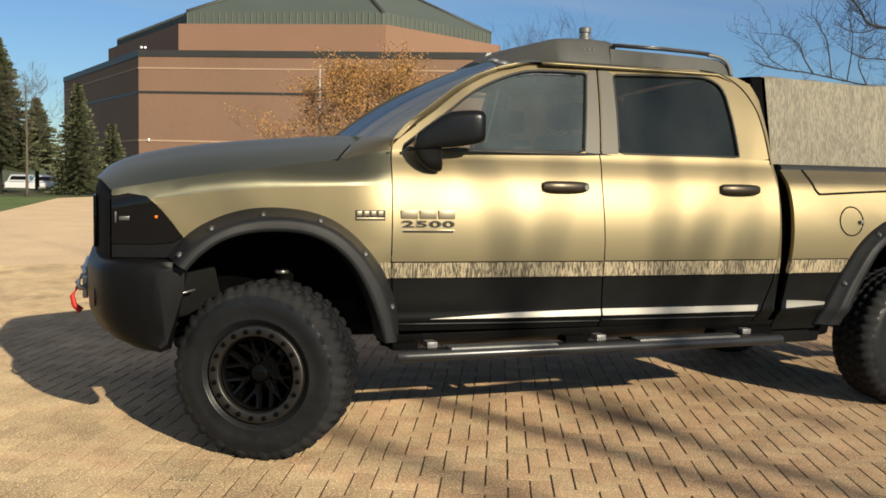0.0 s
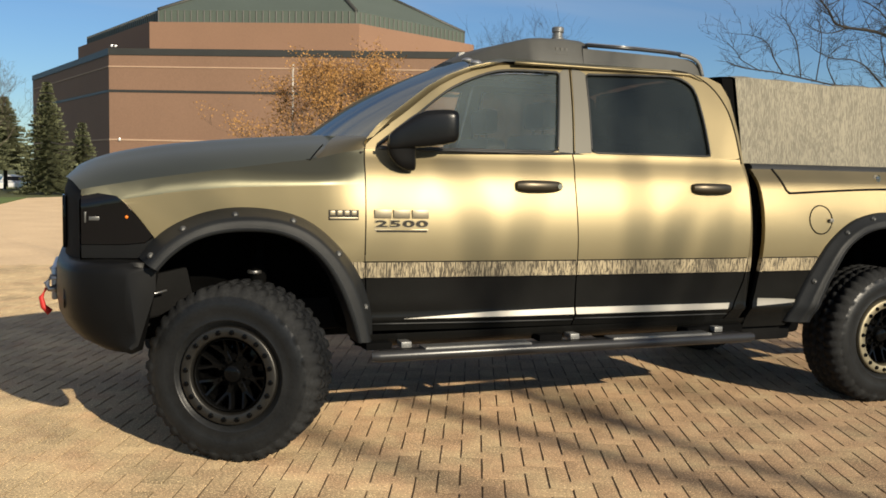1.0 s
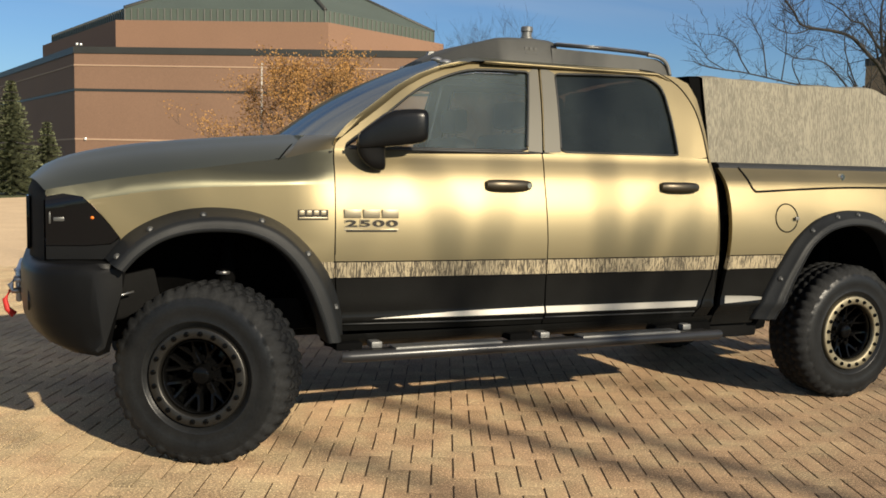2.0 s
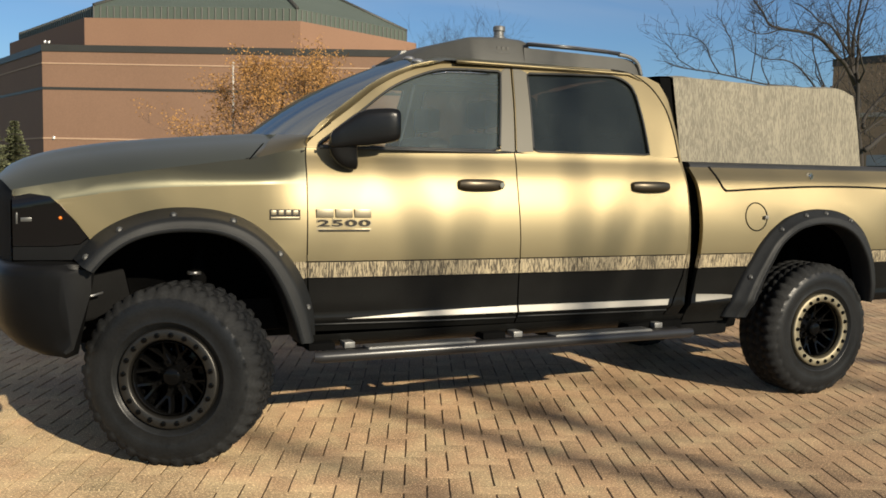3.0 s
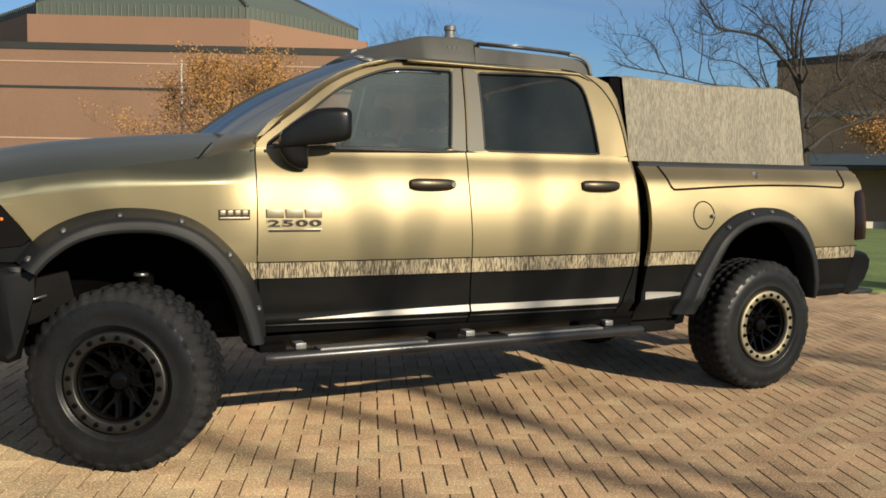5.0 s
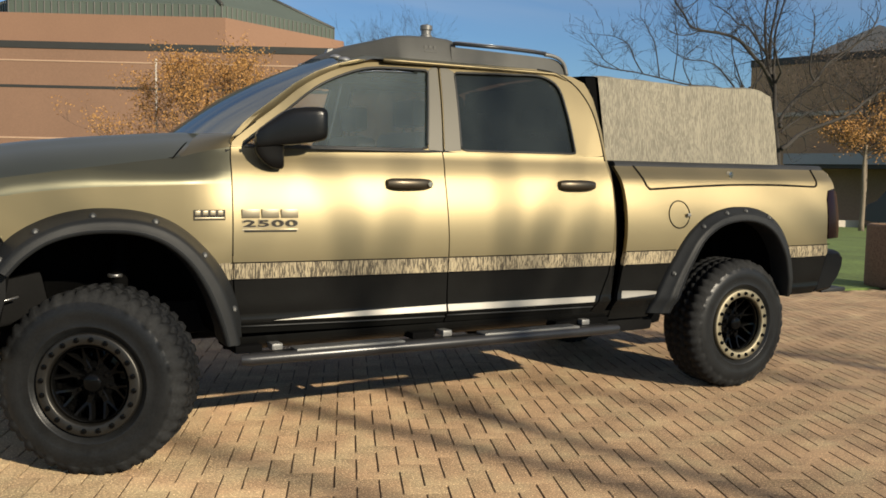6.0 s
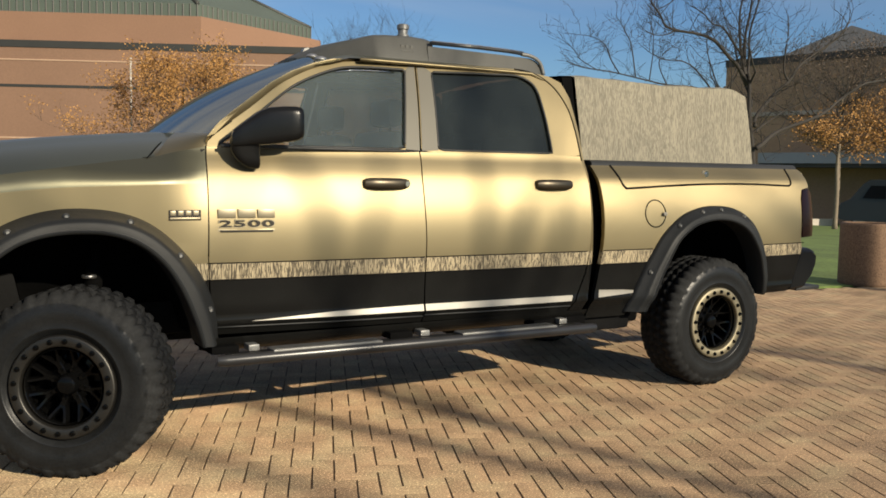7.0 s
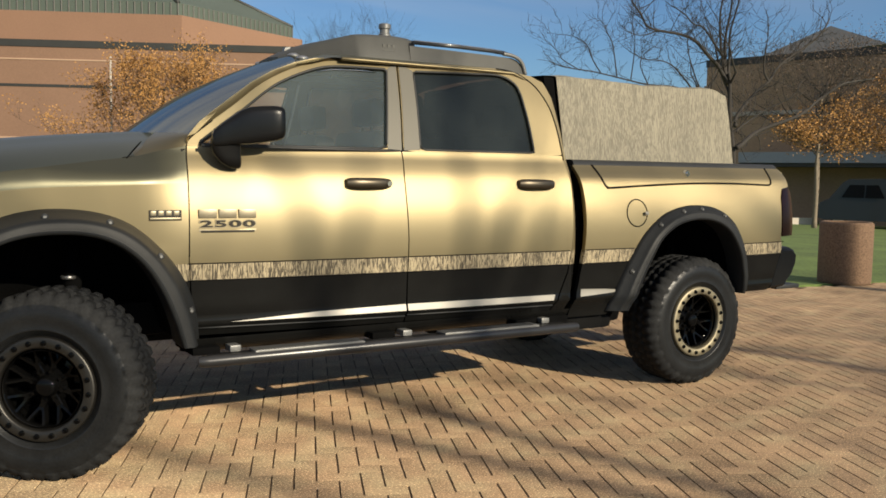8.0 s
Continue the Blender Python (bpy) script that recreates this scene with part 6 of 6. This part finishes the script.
tree("bare_tree", (17.95, 12.0, -0.22), [(0, 0, 0), (0.02, 0, 1.6), (0.0, 0.03, 3.0), (-0.05, 0, 3.9)], [((0, 0, 3.4), (0.2, 0.8, 0.6), 1.4, 0.026), ((0, 0, 3.2), (-0.3, -0.8, 0.5), 1.3, 0.026), ((0, 0, 3.8), (0.5, 0.2, 0.8), 1.4, 0.026)],
     "leafless tree with wide spreading limbs further back on the lawn", 11, BARK, 2, 0.085,
     boughs=[(flat((0, 3.2), (-0.48, 3.8), (-0.87, 4.1), (-1.28, 4.32), (-1.78, 4.42), (-2.26, 4.43), (-2.7, 4.6)), 0.026), (flat((0, 3.0), (-0.6, 3.5), (-1.15, 3.78), (-2.04, 3.82), (-2.99, 3.9), (-3.89, 4.0), (-4.76, 4.07), (-5.27, 4.16)), 0.028),
             (flat((-3.21, 3.93), (-3.24, 4.69), (-3.40, 4.95), (-3.59, 5.2), (-3.77, 5.32)), 0.016), (flat((-3.72, 3.98), (-3.99, 4.3), (-4.18, 4.61), (-4.53, 4.78), (-4.96, 4.81)), 0.016),
             (flat((-2.62, 3.88), (-2.55, 4.6), (-2.63, 5.0), (-2.77, 5.28)), 0.015), (flat((-2.04, 3.82), (-2.35, 4.35), (-2.08, 4.72), (-1.6, 4.69)), 0.015), (flat((-4.25, 4.02), (-4.77, 4.24), (-4.86, 4.36), (-5.2, 4.6)), 0.013),
             (flat((-0.02, 3.7), (0.3, 4.3), (0.2, 4.9), (0.5, 5.4)), 0.026), (flat((-0.02, 3.6), (-0.4, 4.2), (-0.7, 4.8), (-0.8, 5.3)), 0.022)], sprigs=1, wild=0.42, forks=3, reach=(0.25, 0.6))
tree("bare_tree", (18.3, 34.0, -0.2), [(0, 0, 0), (0, 0, 3.0), (0.1, 0, 6.3)], random_limbs(3, 14, 3.4, 6.2, 2.7, 0.045, 0.7), "distant leafless tree before the brick hall", 21, BARK, 3, 0.12)
tree("bare_tree", (-4.15, 35.0, 0.0), [(0, 0, 0), (0.02, 0, 2.0), (0, 0, 4.4)], random_limbs(5, 12, 1.8, 4.0, 1.4, 0.017, 0.8), "slender leafless young tree beside the spruces", 5, YOUNG_BARK, 3, 0.062)
# the trees behind the camera whose limbs shade the doors and the paving
tree("bare_tree", (7.0, -18.8, -0.01), [(0, 0, 0), (0, 0, 4.0), (-0.05, 0, 6.5), (-0.08, 0.02, 7.9)],
     [((0, 0, 5.2), (-0.6, 0.1, 1.0), 4.0, 0.065), ((0.1, 0, 10.0), (-0.5, 0, 1.0), 2.6, 0.03), ((0.1, 0, 9.6), (0.5, 0, 1.0), 2.6, 0.03)],
     "leafless yard tree that throws branch shadows on the truck", 8, BARK, 2, 0.115,
     boughs=[(flat((-0.05, 6.2), (-0.53, 7.5), (-0.83, 8.34), (-0.89, 8.69), (-0.91, 8.94), (-1.03, 9.34), (-1.13, 9.94)), 0.072), (flat((-0.83, 8.34), (-0.71, 8.64), (-0.66, 8.84), (-0.6, 9.1), (-0.5, 9.6)), 0.046),
             (flat((-0.08, 7.8), (0.16, 8.67), (0.23, 8.86), (0.42, 9.1), (0.6, 9.5)), 0.055), (flat((-0.06, 7.6), (0.35, 8.45), (0.47, 8.71), (0.5, 8.9), (0.6, 9.2)), 0.047),
             (flat((-0.08, 7.8), (-0.05, 8.5), (-0.02, 9.1), (0.08, 9.8), (0.12, 10.6)), 0.052)], sprigs=0)
tree("bare_tree", (10.6, -20.5, -0.01), [(0, 0, 0), (0, 0, 4.0), (0.05, 0, 7.0), (0, 0.02, 9.5)], random_limbs(23, 8, 5.0, 9.0, 3.0, 0.065, 0.8), "leafless yard tree beside the drive", 18, BARK, 2, 0.15)
# Unseen tree, added so that its trunk shades the planter's left side.
tree("bare_tree", (12.73, -9.5, -0.03), [(0, 0, 0), (0, 0, 3.0), (0.02, 0, 5.5), (0, 0.02, 7.5)], random_limbs(29, 6, 6.0, 7.4, 2.4, 0.05, 1.4), "unseen leafless tree added to shade the planter", 27, BARK, 2, 0.19)
tree("autumn_tree", (6.42, 22.0, 0.0), [(0, 0, 0), (0.03, 0, 1.4), (0, 0.03, 2.6), (0.05, 0, 3.6)], random_limbs(9, 22, 1.2, 3.0, 1.95, 0.026, 0.02), "young tree with thinning orange leaves before the hall", 31, BARK, 3, 0.08, GOLD_LEAF, 6, 0.066, 0.13)
tree("autumn_tree", (31.3, 18.4, -0.72), [(0, 0, 0), (0.03, 0, 1.4), (0, 0.03, 2.6), (0.05, 0, 3.4)], [],
     "slim pale-trunked tree with orange leaves on the lawn", 41, PALE_BARK, 3, 0.10, LEAF, 4, 0.085, 0.16,
     boughs=[(flat((0, 3.0), (0.9, 3.3), (2.0, 3.5), (3.2, 3.6), (4.3, 3.5), (5.2, 3.6)), 0.035), (flat((0, 3.1), (0.8, 3.7), (1.7, 4.05), (2.8, 4.15), (4.2, 4.4), (5.2, 4.6)), 0.035), (flat((0, 3.2), (-0.6, 3.6), (-1.2, 3.8), (-1.7, 3.75)), 0.03),
             (flat((0, 2.9), (-0.5, 3.2), (-1.2, 3.4), (-1.8, 3.35)), 0.028), (flat((0, 3.2), (0.4, 3.9), (0.9, 4.4), (1.6, 4.7)), 0.026), (flat((0, 2.8), (0.9, 3.05), (2.2, 3.2), (3.6, 3.3), (4.8, 3.1)), 0.03), (flat((2.8, 4.15), (3.4, 4.7), (3.9, 5.4), (4.6, 5.9)), 0.018)], sprigs=2, wild=0.35, forks=3, reach=(0.3, 0.7))
tree("autumn_tree", (37.1, 22.65, -0.9), [(0, 0, 0), (0.03, 0, 2.0), (0, 0.03, 4.2), (0.05, 0, 6.2)], random_limbs(17, 20, 3.2, 6.2, 3.2, 0.05, 0.35), "tree with sparse brown leaves before the dark building", 43, PALE_BARK, 3, 0.12, BROWN_LEAF, 2, 0.075, 0.25)
tree("autumn_tree", (38.0, 16.5, -0.9), [(0, 0, 0), (0.03, 0, 2.0), (0, 0.03, 4.2), (0.05, 0, 6.2)], random_limbs(19, 20, 3.2, 6.2, 3.2, 0.05, 0.35), "tree with sparse brown leaves beside the canopy", 47, PALE_BARK, 3, 0.12, BROWN_LEAF, 2, 0.075, 0.25)


def spruce(base, height, radius, seed, label, skirt=0.05):
    rnd = random.Random(seed)
    ob = empty("spruce", label, "spruce tree", "spruces before the hall", at=base)
    base = Vector(base)
    bm = bmesh.new()
    tube(bm, [base, base + Vector((0, 0, height * 0.96))], [0.11, 0.015], 8)
    part("trunk", bm, BARK, ob)
    bm = bmesh.new()
    levels = int(height * 8)
    for k in range(levels):
        t = (k + rnd.random() * 0.6) / levels
        z = height * (skirt + (1 - skirt) * t)
        reach_out = radius * (1 - t) ** 0.85 * rnd.uniform(0.8, 1.12) + 0.05
        arms = 14 if t < 0.8 else 8
        for a in range(arms):
            ang = a * math.tau / arms + rnd.uniform(-0.3, 0.3) + k
            out = Vector((math.cos(ang), math.sin(ang), 0))
            long = reach_out * rnd.uniform(0.65, 1.1)
            steps = max(3, int(long / 0.09))
            for s in range(steps):
                f = (s + 0.6) / steps
                c = base + out * long * f + Vector((0, 0, z - long * 0.30 * f + long * 0.16 * f * f))
                across = Vector((-out.y, out.x, 0))
                for w in (-1, 1):
                    tip = c + (across * w * rnd.uniform(0.10, 0.22) + out * rnd.uniform(0.03, 0.14)) * (1.15 - 0.5 * f) + Vector((0, 0, rnd.uniform(-0.09, 0.02)))
                    half = out * 0.075 + Vector((0, 0, 0.05))
                    bm.faces.new([bm.verts.new(v) for v in (c - half, tip, c + half)])
    tagged(part("crown", bm, NEEDLE, ob, "layered drooping dark green boughs", smooth=False), kind="stuff")
    return ob


spruce((-5.35, 37.0, 0.0), 6.5, 2.0, 1, "tall dark green spruce at the edge of the lawn", 0.2)
spruce((-2.3, 37.3, 0.0), 4.8, 1.45, 2, "smaller dark green spruce beside the brick hall")
spruce((-4.55, 45.0, 0.0), 4.6, 1.7, 3, "spruce with bare lower stem between the taller ones", 0.26)
spruce((-1.0, 44.0, 0.0), 3.4, 1.3, 4, "low shaded spruce against the hall")
spruce((-7.9, 39.5, 0.0), 7.2, 2.2, 5, "tall dark green spruce standing behind")

# ---- thin pole before the hall ----
bm = bmesh.new()
tube(bm, [(5.6, 25.0, -0.01), (5.6, 25.0, 4.68)], [0.045, 0.03], 10)
tube(bm, [(5.6, 25.0, 4.66), (5.6, 25.0, 4.74)], [0.05, 0.02], 10)
tagged(part("pole", bm, LIGHT_WALL), "slim pale metal pole standing on the paving", "pole")


# ---- parked vehicles ----
def vehicle(name, label, category, at, turn, length, width, profile, glass_band, paint, wheel_r, wheel_x, panes=LENS):
    """A parked car or van. profile: its outline from the side in shares of its length and in metres; glass_band: heights of the windows and their reach along it."""
    car = empty(name, label, category, at=at)
    bm = bmesh.new()
    rows = []
    top = max(z for _, z in profile)
    for s, pull in ((-1, 0.05), (-0.97, 0.0), (0.97, 0.0), (1, 0.05)):
        row = []
        for x, z in profile:
            narrow = 1 - 0.14 * smoothstep(glass_band[0], top, z)
            row.append(bm.verts.new(((x - 0.5) * length * (1 - pull * 0.3), s * width / 2 * narrow, z - pull * 0.4 * (z > 0.5))))
        rows.append(row)
    n = len(profile)
    for a, b in zip(rows, rows[1:]):
        for k in range(n):
            bm.faces.new((a[k], a[(k + 1) % n], b[(k + 1) % n], b[k]))
    bm.faces.new(rows[0])
    bm.faces.new(rows[-1])
    bmesh.ops.recalc_face_normals(bm, faces=bm.faces)
    m = Matrix.Rotation(radians(turn), 4, "Z")
    base = Matrix.Translation(at) @ m
    bmesh.ops.transform(bm, matrix=base, verts=bm.verts)
    part("body", bm, paint, car, angle=30)
    z0, z1, x0, x1 = glass_band
    for s in (-1, 1):
        for a, b in ((x0, x0 + (x1 - x0) * 0.48), (x0 + (x1 - x0) * 0.52, x1)):
            bm = bmesh.new()
            pts = []
            for x, z in ((a + 0.02 * (z1 - z0) * (a == x0) * 3, z1), (b - 0.02 * (b == x1) * 3, z1), (b, z0), (a - 0.03 * (a == x0), z0)):
                narrow = 1 - 0.14 * smoothstep(glass_band[0], top, z)
                pts.append(Vector(((x - 0.5) * length, s * (width / 2 * narrow + 0.006), z)))
            f = bm.faces.new([bm.verts.new(p) for p in pts])
            out = bmesh.ops.extrude_face_region(bm, geom=[f])
            for v in out["geom"]:
                if isinstance(v, bmesh.types.BMVert):
                    v.co.y -= s * 0.03
            bmesh.ops.recalc_face_normals(bm, faces=bm.faces)
            bmesh.ops.transform(bm, matrix=base, verts=bm.verts)
            part("side_window", bm, panes, car, "dark side window", smooth=False)
    for x in wheel_x:
        for s in (-1, 1):
            bm = bmesh.new()
            lathe(bm, [(wheel_r * 0.6, -0.01), (wheel_r * 0.95, -0.02), (wheel_r, 0.03), (wheel_r, 0.17), (wheel_r * 0.9, 0.2)], 28)
            place = base @ Matrix.Translation(((x - 0.5) * length, s * (width / 2 - 0.02), wheel_r)) @ (Matrix.Rotation(math.pi, 4, "Z") if s > 0 else Matrix.Identity(4))
            bmesh.ops.transform(bm, matrix=place, verts=bm.verts)
            tyre = part("tyre", bm, RUBBER, car)
            bm = bmesh.new()
            lathe(bm, [(0.0, -0.015), (wheel_r * 0.2, -0.012), (wheel_r * 0.55, 0.01), (wheel_r * 0.62, -0.012)], 28)
            bmesh.ops.transform(bm, matrix=place, verts=bm.verts)
            part("rim", bm, STEEL, tyre, "grey rim")
    for s in (-1, 1):
        for x, mat, nm in ((0.0, CLEAR_LENS, "headlamp"), (1.0, TAIL, "tail_lamp")):
            bm = bmesh.new()
            xx = (x - 0.5) * length * 0.985
            box(bm, xx - 0.04, xx + 0.04, s * width * 0.36 - 0.13, s * width * 0.36 + 0.13, 0.68, 0.82, 0.02)
            bmesh.ops.transform(bm, matrix=base, verts=bm.verts)
            part(nm, bm, mat, car)
    # sloping screens at both ends
    for name_of, a, b in (("windscreen", 3, 4), ("rear_window", 7, 6)):
        (xa, za), (xb, zb) = profile[a], profile[b]
        p, q = Vector(((xa - 0.5) * length, 0, za)), Vector(((xb - 0.5) * length, 0, zb))
        n = Vector((-(q.z - p.z), 0, q.x - p.x)).normalized()
        if n.z < 0:
            n = -n
        p, q = p.lerp(q, 0.15), p.lerp(q, 0.9)
        bm = bmesh.new()
        low, high = [[bm.verts.new(c + n * d + Vector((0, w * width * 0.40, 0))) for c, w in ((p, -1), (p, 1), (q, 0.86), (q, -0.86))] for d in (-0.02, 0.03)]
        bm.faces.new(low)
        bm.faces.new(high)
        for k in range(4):
            bm.faces.new((low[k], low[(k + 1) % 4], high[(k + 1) % 4], high[k]))
        bmesh.ops.recalc_face_normals(bm, faces=bm.faces)
        bmesh.ops.transform(bm, matrix=base, verts=bm.verts)
        part(name_of, bm, panes, car, "dark screen glass", smooth=False)
    return car


SUV = [(0.0, 0.35), (0.0, 0.75), (0.03, 0.92), (0.24, 1.06), (0.36, 1.55), (0.45, 1.68), (0.85, 1.68), (0.96, 1.15), (1.0, 1.0), (1.0, 0.4), (0.9, 0.28), (0.1, 0.28)]
VAN = [(0.0, 0.4), (0.0, 0.90), (0.02, 1.05), (0.10, 1.22), (0.205, 1.88), (0.26, 2.05), (0.60, 2.10), (0.97, 2.08), (1.0, 1.9), (1.0, 0.45), (0.95, 0.33), (0.06, 0.33)]
VAN = [(x, z * 1.06) for x, z in VAN]
CAR = [(x, z * 0.87) for x, z in SUV]
vehicle("parked_car", "white sport utility car parked beyond the lawn", "car", (-6.9, 85.0, -1.26), 78, 4.4, 1.85, CAR, (0.98, 1.34, 0.36, 0.92), WHITE, 0.36, (0.19, 0.80))
vehicle("parked_car", "white sport utility car half hidden behind spruce boughs", "car", (-9.2, 87.0, -1.26), 84, 4.4, 1.85, CAR, (0.98, 1.34, 0.36, 0.92), WHITE, 0.36, (0.19, 0.80))
vehicle("parked_van", "dark grey-green van parked in the shade of the canopy", "van", (37.2, 19.4, -0.89), -70, 4.8, 2.1, VAN, (1.36, 1.92, 0.24, 0.58), VAN_PAINT, 0.37, (0.19, 0.70), SHADED_GLASS)

# ---- herringbone pavers ----
PW = 0.0975
PU, PV = Vector((0.39, 0.921, 0)).normalized(), Vector((0.921, -0.39, 0)).normalized()
P0 = Vector((1.41, -0.503, 0))
WIDE, TIGHT, CHAMFER = 0.0042, 0.0002, 0.0012


def paver_mesh(name, mat, end, flank):
    """One paver, long along its own x, chamfered at the top. end, flank: half the joint at its short and long sides."""
    a, b = PW - end, PW / 2 - flank
    verts, faces = [], []
    for z, c in ((-0.02, 0.0), (-0.6 * CHAMFER, 0.0), (0.0, 1.0)):
        e, f = c * min(CHAMFER, end), c * min(CHAMFER, flank)
        verts += [(-a + e, -b + f, z), (a - e, -b + f, z), (a - e, b - f, z), (-a + e, b - f, z)]
    for r in (0, 4):
        faces += [(r + k, r + (k + 1) % 4, r + 4 + (k + 1) % 4, r + 4 + k) for k in range(4)]
    faces.append((8, 9, 10, 11))
    mesh = bpy.data.meshes.new(name)
    mesh.from_pydata(verts, [], faces)
    mesh.materials.append(mat)
    return mesh


def lay_pavers():
    rnd = random.Random(12)
    kinds = (paver_mesh("paver", PAVER, WIDE, TIGHT), paver_mesh("paver", PAVER, TIGHT, WIDE))
    local = [[v.co.copy() for v in m.vertices] for m in kinds]
    quads = [tuple(f.vertices) for f in kinds[0].polygons]
    verts, faces, made = [], [], 0
    for i in range(-170, 170):
        for j in range(-170, 170):
            d = (i - j) % 4
            if d not in (0, 3):
                continue
            # the cell (0, 0) lies just before the origin along PV
            if d == 0:
                c, along, across = P0 + PV * (i * PW) + PU * (j * PW), PV, PU
            else:
                c, along, across = P0 + PV * ((i - 0.5) * PW) + PU * ((j + 0.5) * PW), PU, -PV
            if not (-6.05 < c.x < 13.45 and -6.05 < c.y < (8.05 if c.x < 8.68 else 2.1 - 0.085 * (c.x - 8.75))):
                continue
            z, yaw = rnd.uniform(-0.0004, 0.0004), rnd.uniform(-0.011, 0.011)
            along, across = along + across * yaw, across - along * yaw
            c = c + along * rnd.uniform(-0.0011, 0.0011) + across * rnd.uniform(-0.0008, 0.0008)
            tip, roll = rnd.uniform(-0.003, 0.003), rnd.uniform(-0.003, 0.003)
            if 0.55 < c.x < 2.75 and -2.35 < c.y < -0.95 and made < 300 and abs(c.x - 1.65 + (c.y + 1.6) * 0.35) < 1.05:
                ob = new("paver", kinds[d % 2])
                ob.matrix_basis = Matrix(((along.x, across.x, 0, c.x), (along.y, across.y, 0, c.y), (0, 0, 1, z), (0, 0, 0, 1)))
                ob.parent = plaza
                made += 1
                continue
            n = len(verts)
            for v in local[d % 2]:
                p = c + along * v.x + across * v.y
                verts.append((p.x, p.y, v.z + z + tip * v.x + roll * v.y))
            faces.extend(tuple(n + k for k in q) for q in quads)
    mesh = bpy.data.meshes.new("paver_field")
    mesh.from_pydata(verts, [], faces)
    mesh.materials.append(PAVER_FAR)
    field = new("paver_field", mesh)
    field.parent = plaza
    tagged(field, "tan clay pavers in herringbone bond", kind="stuff")


lay_pavers()
